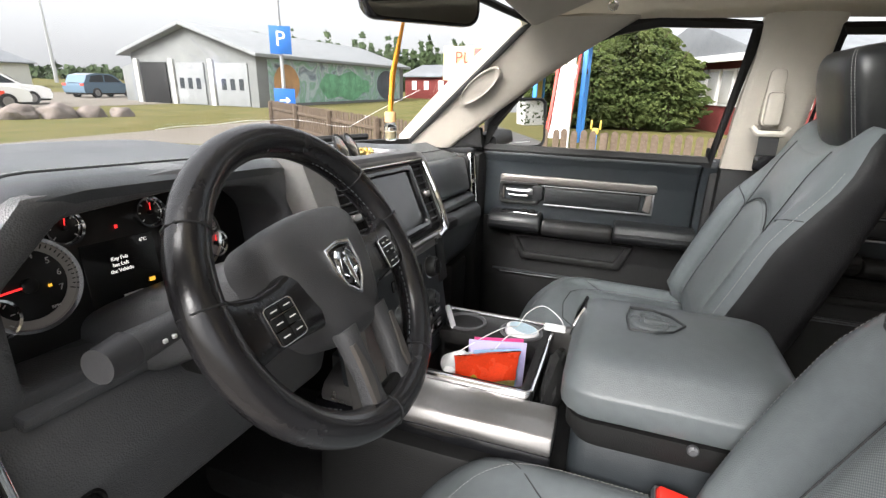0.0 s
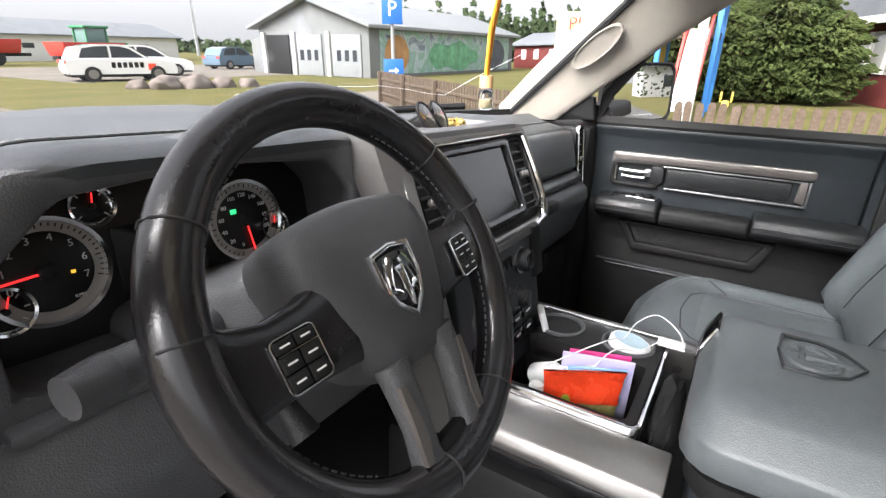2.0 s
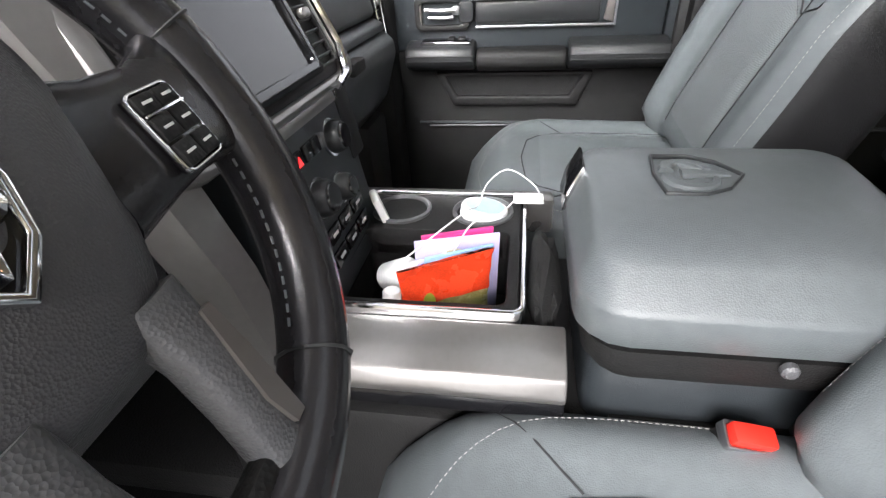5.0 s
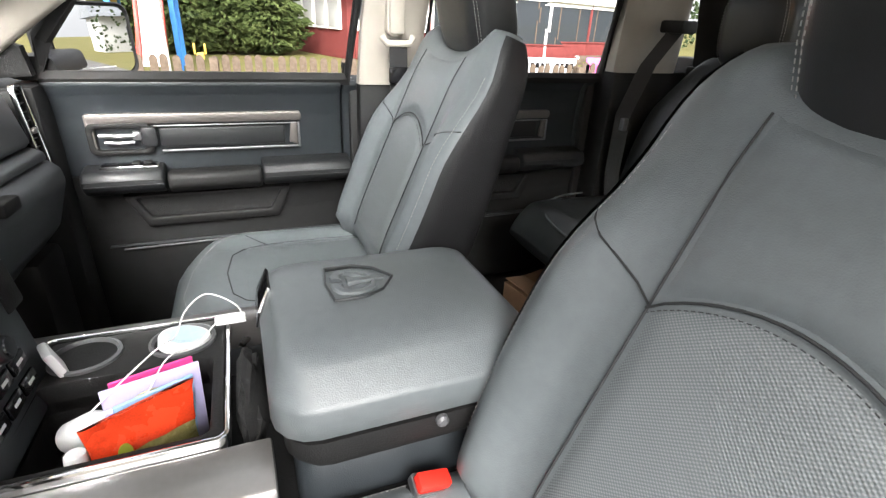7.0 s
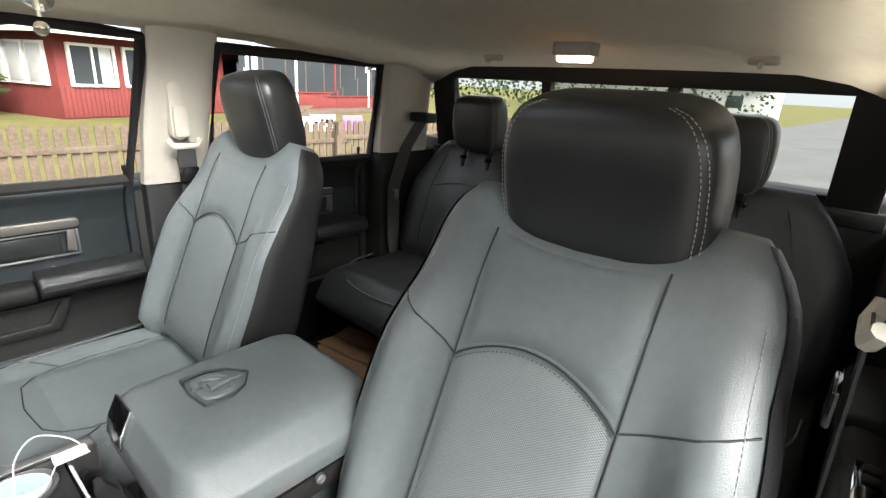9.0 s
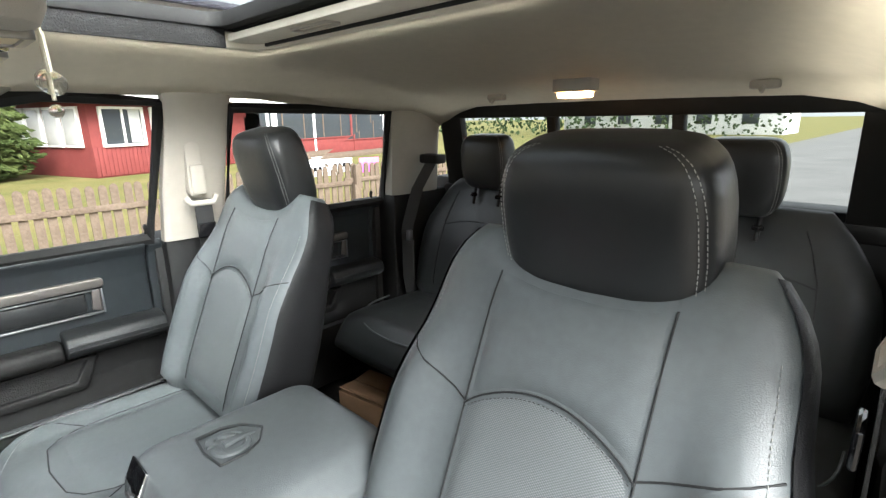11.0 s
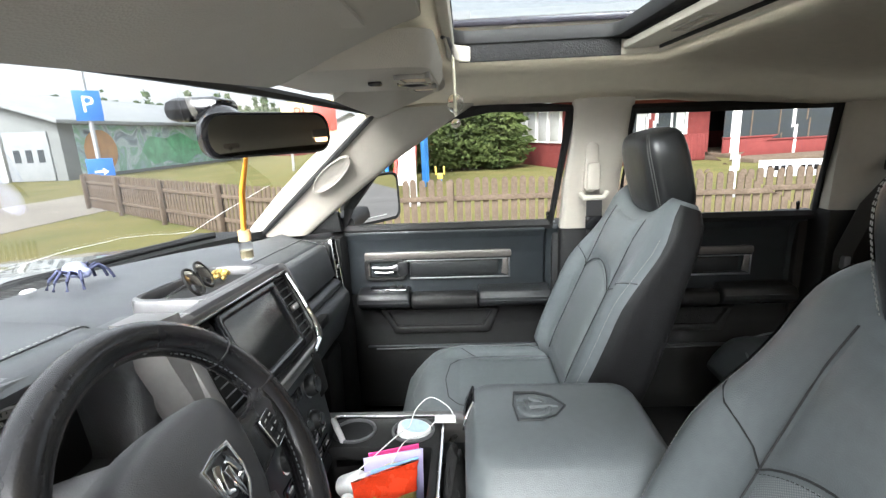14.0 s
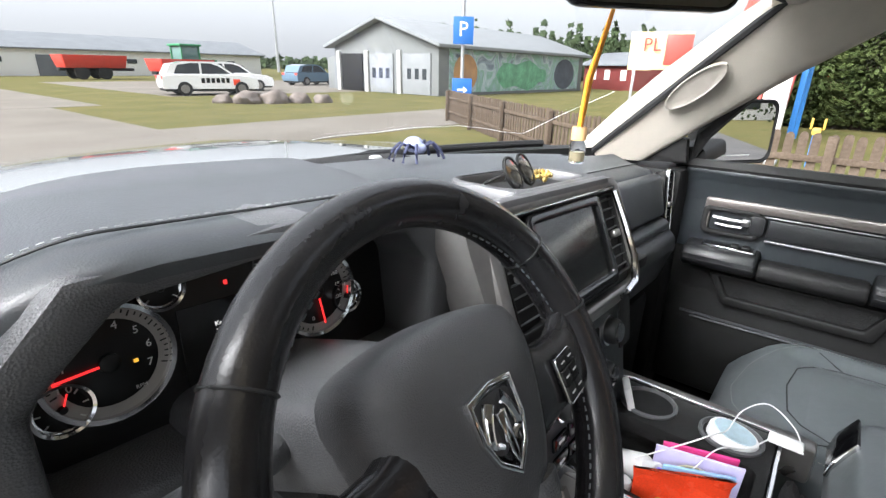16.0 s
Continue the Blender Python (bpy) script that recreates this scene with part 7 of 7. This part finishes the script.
part("post", box(6.30, 6.36, -6.51, -6.44, 0, 1.95, 0.004), FENCE, nb)

# playground
sl = thing("playground_slide", (13, 2.0, 0), "red and white children's slide with a yellow and blue tower", "slide")
part("chute", loft([[(12.2 + 1.6 * t, 1.15, 0.25 + 1.75 * t * t * (3 - 2 * t)), (12.2 + 1.6 * t, 1.6, 0.25 + 1.75 * t * t * (3 - 2 * t)), (12.2 + 1.6 * t, 1.6, 0.32 + 1.75 * t * t * (3 - 2 * t)), (12.2 + 1.6 * t, 1.15, 0.32 + 1.75 * t * t * (3 - 2 * t))] for t in [k / 12 for k in range(13)]]), WHITEW, sl, "pale slide chute")
for y in (1.1, 1.62):
    part("side_board", loft([[(12.2 + 1.6 * t, y, 0.22 + 1.75 * t * t * (3 - 2 * t)), (12.2 + 1.6 * t, y + 0.05, 0.22 + 1.75 * t * t * (3 - 2 * t)), (12.2 + 1.6 * t, y + 0.05, 0.62 + 1.75 * t * t * (3 - 2 * t)), (12.2 + 1.6 * t, y, 0.62 + 1.75 * t * t * (3 - 2 * t))] for t in [k / 12 for k in range(13)]]), REDP, sl, "red side board")
for x, y in ((13.9, 1.0), (13.9, 2.3), (15.2, 1.0), (15.2, 2.3)):
    part("tower_post", box(x - 0.06, x + 0.06, y - 0.06, y + 0.06, 0, 3.0, 0.01), BLUEP, sl, "blue post")
part("deck", box(13.9, 15.2, 1.0, 2.3, 1.85, 2.0, 0.01), FENCE, sl)
part("panel", box(13.85, 13.9, 1.7, 2.35, 1.95, 2.7, 0.01), YELLOW, sl, "yellow panel")
part("panel", box(13.9, 15.2, 2.3, 2.35, 1.0, 1.9, 0.01), YELLOW, sl, "yellow panel")
part("tower_roof", prism([(13.7, 2.95), (15.4, 2.95), (14.55, 3.7)], "y", 0.8, 2.5, 0.01), REDP, sl, "red roof")
wpst = thing("white_post", (10.2, 0.95, 0), "thick white post on the lawn", "post")
part("shaft", box(10.14, 10.30, 0.87, 1.03, 0, 5.5, 0.015), WHITEW, wpst)
part("foot", box(10.08, 10.36, 0.81, 1.09, 0, 0.08, 0.01), STEEL, wpst)
ty = thing("spring_rider", (9.5, -0.62, 0), "small yellow and blue spring rider on the lawn", "playground toy")
part("stand", box(9.43, 9.57, -0.69, -0.55, 0, 0.72, 0.015), BLUEP, ty, "blue stand")
part("figure", join(box(9.38, 9.62, -0.73, -0.51, 0.70, 0.86, 0.04), box(9.47, 9.53, -0.80, -0.74, 0.82, 1.06, 0.015), box(9.47, 9.53, -0.50, -0.44, 0.82, 1.06, 0.015)), YELLOW, ty, "yellow top")

ty.matrix_basis = Matrix.Translation((0.9, 0.97, 0)) @ ty.matrix_basis @ Matrix.Diagonal((0.62, 0.62, 0.80, 1))

# garage with painted side
ga = thing("garage", (21.0, 20, 0), "grey garage with three bay doors, low gable and painted side wall", "building")
fd = Vector((-0.05, 1, 0)).normalized()
sdv = Vector((fd.y, -fd.x, 0))
GB = Matrix(((fd.x, sdv.x, 0, 22.1), (fd.y, sdv.y, 0, 21.0), (0, 0, 1, 0), (0, 0, 0, 1))) @ Matrix.Diagonal((1.05, 1.19, 1.22, 1))
part("wall", prism([(0, 0), (9.0, 0), (9.0, 2.35), (4.5, 3.55), (0, 2.35)], "y", 0, 16.5, 0.01, m=GB), GREYWALL, ga, "grey rendered wall")
part("roof", join(prism([(-0.5, 2.22), (4.5, 3.58), (4.5, 3.74), (-0.5, 2.38)], "y", -0.5, 17, 0.01, m=GB), prism([(4.5, 3.58), (9.5, 2.22), (9.5, 2.38), (4.5, 3.74)], "y", -0.5, 17, 0.01, m=GB)), ROOFM, ga, "pale metal roof")
part("annex", prism([(9.0, 0), (11.3, 0), (11.3, 1.7), (9.0, 2.2)], "y", 1.0, 8, 0.01, m=GB), GREYWALL, ga)
# The third bay is open; a near-black slab stands in for its shade.
for k, (u0, u1, mt, lab) in enumerate(((0.55, 2.75, ROOFM, "grey bay door"), (3.55, 5.6, ROOFM, "grey bay door"), (6.3, 8.3, PLASTIC_LOW, "near-black panel for the shaded inside of an open bay"))):
    bd = part("bay_door", box(u0, u1, -0.08, 0.05, 0.02, 1.95, 0.01, m=GB), mt, ga, lab)
    if k < 2:
        for q in range(3):
            part("pane", box(u0 + 0.3 + 0.6 * q, u0 + 0.6 + 0.6 * q, -0.10, -0.07, 0.75, 1.25, 0, m=GB), GLASSD, bd)
    part("door_post", box(u1 + 0.1, u1 + 0.4, -0.15, 0.05, 0, 2.1, 0.01, m=GB), WHITEWALL, ga)
part("annex_door", box(9.7, 10.5, 0.93, 1.02, 0, 1.5, 0.005, m=GB), DARKROOF, ga)
MUR = bpy.data.materials.new("mural_paint")
MUR.use_nodes = True
n, l = MUR.node_tree.nodes, MUR.node_tree.links
co = n.new("ShaderNodeTexCoord")
tn = n.new("ShaderNodeTexNoise")
tn.inputs["Scale"].default_value, tn.inputs["Detail"].default_value, tn.inputs["Distortion"].default_value = 0.55, 3, 1.5
l.new(co.outputs["Object"], tn.inputs["Vector"])
cr_ = n.new("ShaderNodeValToRGB")
for pos, c in ((0.30, (0.05, 0.06, 0.08, 1)), (0.42, (0.30, 0.40, 0.42, 1)), (0.5, (0.18, 0.36, 0.24, 1)), (0.58, (0.42, 0.50, 0.52, 1)), (0.68, (0.12, 0.16, 0.2, 1))):
    e = cr_.color_ramp.elements.new(pos)
    e.color = c
l.new(tn.outputs[0], cr_.inputs[0])
l.new(cr_.outputs[0], n["Principled BSDF"].inputs["Base Color"])
part("mural", box(-0.03, -0.005, 0.8, 15.8, 0.15, 2.2, 0, m=GB), MUR, ga, "colourful mural on the side wall")
part("mural_shape", loft([[GB @ Vector((-0.035 - d, 2.2 + (1.05 * f) * math.cos(a * 0.2618), 1.1 + 0.9 * f * math.sin(a * 0.2618))) for a in range(24)] for f, d in ((1, 0), (0.98, 0.006))]), mat("ochre_mural", (0.42, 0.22, 0.08), 0.8, vary=0.5, stain=1.5), ga, "ochre painted shape")
part("mural_shape", loft([[GB @ Vector((-0.035 - d, 8.0 + (3.0 * f) * math.cos(a * 0.2618), 1.0 + 0.75 * f * math.sin(a * 0.2618) + 0.15 * math.sin(a * 1.57))) for a in range(24)] for f, d in ((1, 0), (0.98, 0.006))]), mat("green_mural", (0.14, 0.36, 0.2), 0.8, vary=0.6, stain=2.5), ga, "green painted lettering field")
part("mural_shape", loft([[GB @ Vector((-0.035 - d, 13.6 + (1.5 * f) * math.cos(a * 0.2618), 1.1 + 0.95 * f * math.sin(a * 0.2618))) for a in range(24)] for f, d in ((1, 0), (0.98, 0.006))]), mat("slate_mural", (0.07, 0.08, 0.10), 0.8, vary=0.6, stain=1.5), ga, "slate painted shape")

rh = thing("red_shed", (40, 20, 0), "small red shed with white trim beyond the garage", "building")
RB = pose(45.0, 18.6, 0, 0, 0, -30)
part("wall", prism([(0, 0), (5, 0), (5, 2.3), (2.5, 3.3), (0, 2.3)], "y", 0, 8, 0.01, m=RB), REDWOOD, rh)
part("roof", join(prism([(-0.4, 2.15), (2.5, 3.32), (2.5, 3.45), (-0.4, 2.28)], "y", -0.4, 8.4, 0.01, m=RB), prism([(2.5, 3.32), (5.4, 2.15), (5.4, 2.28), (2.5, 3.45)], "y", -0.4, 8.4, 0.01, m=RB)), DARKROOF, rh)
for y in (1.5, 4.0, 6.2):
    part("window", box(-0.05, 0.02, y - 0.4, y + 0.4, 0.9, 1.8, 0.01, m=RB), WHITEW, rh)
ch_ = thing("cream_cottage", (56, 22, 0), "cream cottage with a low gable roof in the distance", "building")
part("wall", prism([(0, 0), (7, 0), (7, 2.4), (3.5, 4.0), (0, 2.4)], "y", 0, 9, 0.01, m=pose(54, 19, 0, 0, 0, -60)), WHITEWALL, ch_)
part("roof", join(prism([(-0.5, 2.2), (3.5, 4.05), (3.5, 4.2), (-0.5, 2.35)], "y", -0.5, 9.5, 0.01, m=pose(54, 19, 0, 0, 0, -60)), prism([(3.5, 4.05), (7.5, 2.2), (7.5, 2.35), (3.5, 4.2)], "y", -0.5, 9.5, 0.01, m=pose(54, 19, 0, 0, 0, -60))), ROOFM, ch_)
bb = thing("billboard", (24, 7.4, 0), "tall yellow and red sign board behind the playground", "sign")
part("board", box(-1.3, 1.3, -0.06, 0.06, 1.7, 3.3, 0.01, m=pose(24, 7.4, 0, 0, 0, -75)), mat("pale_yellow_board", (0.7, 0.6, 0.32), 0.6, vary=0.1), bb)
part("red_band", box(0.2, 1.3, -0.08, -0.06, 1.9, 3.2, 0.004, m=pose(24, 7.4, 0, 0, 0, -75)), REDP, bb, "red band")
words("PL", 0.8, pose(23.93, 7.38, 2.75, 90, 0, -75) @ Matrix.Translation((-0.35, 0, 0.1)), REDP, bb)
for u in (-1, 1):
    part("leg", box(u - 0.06, u + 0.06, -0.05, 0.05, 0, 1.75, 0.01, m=pose(24, 7.4, 0, 0, 0, -75)), STEEL, bb)

# long barn, tractor, trailers, cars, boulders
lb = thing("long_barn", (5, 62, 0), "long white barn with a dark grey roof and small windows", "building")
BB = pose(-24, 64, 0, 0, 0, 6)
part("wall", box(0, 62, 0, 12, 0, 2.7, 0.02, m=BB), WHITEW, lb)
part("roof", prism([(-0.6, 2.6), (6, 4.3), (12.6, 2.6), (12.6, 2.75), (6, 4.5), (-0.6, 2.75)], "x", -0.6, 62.6, 0.0, m=BB), DARKROOF, lb)
for k in range(14):
    if k not in (8, 9):
        part("window", box(2.2 + 4.2 * k, 3.3 + 4.2 * k, -0.06, 0.02, 1.35, 1.85, 0.01, m=BB), GLASSD, lb)
part("gate", box(35.5, 39, -0.08, 0.02, 0, 2.1, 0.01, m=BB), DARKROOF, lb, "dark open gate")
part("gate_edge", box(39, 39.3, -0.1, 0.02, 0, 2.1, 0.01, m=BB), REDP, lb)


def trailer(x, y, ang, s):
    t = thing("farm_trailer", (x, y, 0), "red farm tipping trailer parked on the gravel", "trailer", "farm trailers")
    m = pose(x, y, 0, 0, 0, ang) @ Matrix.Diagonal((s, s, s, 1))
    part("bed", loft([[(u, v, z) for u, v in rrect(-1.8 - g, 1.8 + g, -0.95 - g, 0.95 + g, 0.1)] for z, g in ((0.75, 0.0), (0.8, 0.05), (1.55, 0.2), (1.58, 0.2))], m=m), REDP, t, "red bed")
    part("chassis", box(-2.0, 2.6, -0.35, 0.35, 0.55, 0.75, 0.02, m=m), PLASTIC_LOW, t)
    for u in (-0.9, 0.5):
        for v in (-0.85, 0.85):
            part("wheel", lathe([(0.2, -0.12), (0.42, -0.12), (0.45, -0.08), (0.45, 0.08), (0.42, 0.12), (0.2, 0.12)], 20, m @ pose(u, v, 0.45, 90, 0, 0)), RUBBER, t)


trailer(13.2, 56, 4, 1.3)
trailer(17.0, 45.5, 8, 1.15)
tr_ = thing("tractor", (20.5, 50, 0), "green tractor with a large glazed cab", "tractor")
TM = pose(19.5, 50, 0, 0, 0, 10)
part("bonnet", box(0.6, 2.6, -0.5, 0.5, 1.0, 1.9, 0.12, m=TM), mat("green_paint", (0.04, 0.2, 0.09), 0.4, vary=0.08), tr_)
part("cab", join(*[box(u - 0.06, u + 0.06, v - 0.06, v + 0.06, 1.2, 3.0, 0.01, m=TM) for u in (-1.1, 0.6) for v in (-0.8, 0.8)], box(-1.3, 0.8, -1.0, 1.0, 2.95, 3.15, 0.06, m=TM), box(-1.2, 0.7, -0.85, 0.85, 0.9, 1.4, 0.05, m=TM)), bpy.data.materials["green_paint"], tr_)
part("glazing", box(-1.05, 0.55, -0.78, 0.78, 1.4, 2.95, 0.02, m=TM), mat("teal_glass", (0.12, 0.2, 0.18), 0.1, vary=0.0), tr_)
for u, r in ((-0.7, 0.9), (1.9, 0.6)):
    for v in (-1.0, 1.0):
        part("wheel", lathe([(r * 0.4, -0.2), (r * 0.93, -0.2), (r, -0.1), (r, 0.1), (r * 0.93, 0.2), (r * 0.4, 0.2)], 24, TM @ pose(u, v, r, 90, 0, 0)), RUBBER, tr_)


def car(x, y, ang, paint, label, decal=False):
    c = thing("parked_car", (x, y, 0), label, "car", "parked cars")
    m = pose(x, y, 0, 0, 0, ang)
    body = [(-2.25, 0.35), (-2.32, 0.6), (-2.28, 0.95), (-1.9, 1.02), (1.1, 1.02), (1.9, 0.95), (2.25, 0.8), (2.33, 0.55), (2.28, 0.32)]
    part("body", loft([[(u, v * (1 - 0.0), z * 1.0 if abs(v) < 0.9 else z * 0.98) for u, z in body] for v in (-0.92, -0.88, 0.88, 0.92)], m=m), paint, c, "", 30)
    part("cabin", loft([[(u, v, z) for u, z in ((-2.15, 1.0), (-1.85, 1.5), (-1.2, 1.64), (0.0, 1.64), (0.45, 1.5), (1.15, 1.0))] for v in (-0.80, -0.70, 0.70, 0.80)], m=m), paint, c, "", 30)
    for v in (-0.806, 0.79):
        part("side_glass", join(prism([(-1.75, 1.06), (-1.55, 1.46), (-1.0, 1.55), (-0.55, 1.56), (-0.55, 1.06)], "y", v, v + 0.016, 0, m=m), prism([(-0.45, 1.06), (-0.45, 1.56), (0.0, 1.55), (0.35, 1.44), (0.92, 1.06)], "y", v, v + 0.016, 0, m=m)), GLASSD, c, "dark side glass")
    part("windshield", prism([(0.52, 1.46), (0.55, 1.46), (1.14, 1.03), (1.1, 1.03)], "y", -0.68, 0.68, 0, m=m @ Matrix.Translation((0.02, 0, 0.015))), GLASSD, c)
    for u in (-1.35, 1.4):
        for v in (-0.86, 0.86):
            w = part("wheel", lathe([(0.22, -0.11), (0.33, -0.11), (0.345, -0.08), (0.345, 0.08), (0.33, 0.11), (0.22, 0.11)], 24, m @ pose(u, v, 0.345, 90, 0, 0)), RUBBER, c)
            part("wheel_rim", lathe([(0.21, -0.115), (0.05, -0.1), (0.05, 0.1), (0.21, 0.115)], 16, m @ pose(u, v, 0.345, 90, 0, 0)), SILVER, w)
    part("lower_sill", box(-2.2, 2.2, -0.90, 0.90, 0.22, 0.36, 0.03, m=m), PLASTIC_LOW, c)
    for v in (-0.75, 0.75):
        part("tail_lamp", box(-2.33, -2.2, v - 0.15, v + 0.15, 0.80, 0.96, 0.02, m=m), REDP, c)
        part("head_lamp", box(2.15, 2.30, v - 0.16, v + 0.14, 0.66, 0.80, 0.02, m=m), CHROME, c)
    if decal:
        part("decal_bars", join(*[box(-0.55 + 0.24 * k, -0.38 + 0.24 * k, -0.925, -0.919, 0.62, 0.86, 0, m=m) for k in range(6)]), GLOSS, c)
        part("decal_patch", box(1.0, 1.35, -0.925, -0.919, 0.5, 0.8, 0.1, m=m), ORANGE_F, c)


car(11.3, 27.5, -10, CARWHITE, "white estate car with dark lettering bars on its side", True)
car(14.2, 31.0, -14, CARWHITE, "white car parked behind another", False)
car(24.5, 38.0, 10, mat("blue_grey_car_paint", (0.1, 0.16, 0.22), 0.25, vary=0.0, coat=1.0), "blue-grey car parked in the yard", False)
car(56.0, 24.0, 30, CARWHITE, "white car parked by the far cottage", False)
for k, (x, y, s) in enumerate(((9.9, 20.6, 0.60), (10.9, 20.2, 0.62), (12.0, 20.0, 0.5), (12.9, 19.6, 0.45), (9.2, 21.4, 0.42))):
    bo = thing("boulder", (x, y, 0), "pinkish grey boulder edging the grass island", "boulder", "boulders")
    bm = bmesh.new()
    bmesh.ops.create_icosphere(bm, subdivisions=3, radius=1)
    for v in bm.verts:
        q = 1 + 0.35 * noise.noise(v.co * 1.4 + Vector((k * 3.1, 0, 0)))
        v.co = Vector((x + v.co.x * s * q, y + v.co.y * s * 0.8 * q, max(-0.05, 0.25 * s + v.co.z * s * 0.62 * q)))
    part("rock", bm, STONE, bo)
mast = thing("radio_mast", (60, 104, 0), "thin grey lattice mast in the distance", "mast")
part("mast_shaft", tube([(60, 104, 0), (60, 104, 16.5)], lambda t: 0.34 - 0.22 * t, 6), STEEL, mast)
part("mast_head", box(59.5, 60.5, 103.5, 104.5, 16, 16.8, 0.1), STEEL, mast)

# the yard ahead, turned a little to the right about the truck
for ob in scene.objects:
    if ob.parent is None and ob.name.split(".")[0] in ("sign_pole", "garage", "red_shed", "cream_cottage", "long_barn", "farm_trailer", "tractor", "parked_car", "boulder", "radio_mast"):
        moved(ob, (0, 0, -0.05 if ob.name.startswith("sign") else 0), (0, 0, -3.2), (-0.7, -0.2, 0))

# far woods
random.seed(5)
vs, fs = [], []
for k in range(9000):
    b = random.random()
    if b < 0.50:
        ang, dist, top = random.uniform(48, 72), random.uniform(90, 115), 9.5
        top *= 0.75 + 0.25 * math.sin(ang * 0.9) ** 2
    elif b < 0.62:
        ang, dist, top = random.uniform(8, 50), random.uniform(190, 240), 4.2
    else:
        ang, dist, top = random.uniform(135, 172), random.uniform(45, 70), 7.0
    z = top * random.random() ** 0.8 * (0.8 + 0.2 * math.sin(ang * 7))
    c = Vector((dist * math.sin(radians(ang)), dist * math.cos(radians(ang)), z))
    s = random.uniform(0.4, 1.0) * dist / 100 * (1.0 if b < 0.62 else 0.45)
    for d in range(3):
        u = Vector((random.gauss(0, 1), random.gauss(0, 1), random.gauss(0, 1))).normalized() * s
        w = u.orthogonal().normalized() * s * 0.7
        q = len(vs)
        vs += [tuple(c - u), tuple(c + w), tuple(c + u), tuple(c - w)]
        fs.append((q, q + 1, q + 2, q + 3))
me = bpy.data.meshes.new("far_woods")
me.from_pydata(vs, [], fs)
me.materials.append(FARLEAF)
tagged(new("far_woods", me), "distant dark pine woods behind the yard", "woods", kind="stuff")
rg = thing("roadside_house", (4, -60, 0), "pale roadside building far behind the truck", "building")
part("wall", box(8, 30, -62, -54, 0, 3.0, 0.02), WHITEWALL, rg)
part("roof", prism([(-62.6, 2.95), (-53.4, 2.95), (-58, 4.6)], "x", 7.5, 30.5, 0.0), DARKROOF, rg)
for k in range(5):
    part("window", box(10 + 4 * k, 11.4 + 4 * k, -54.02, -53.95, 1.0, 2.1, 0.01), GLASSD, rg)
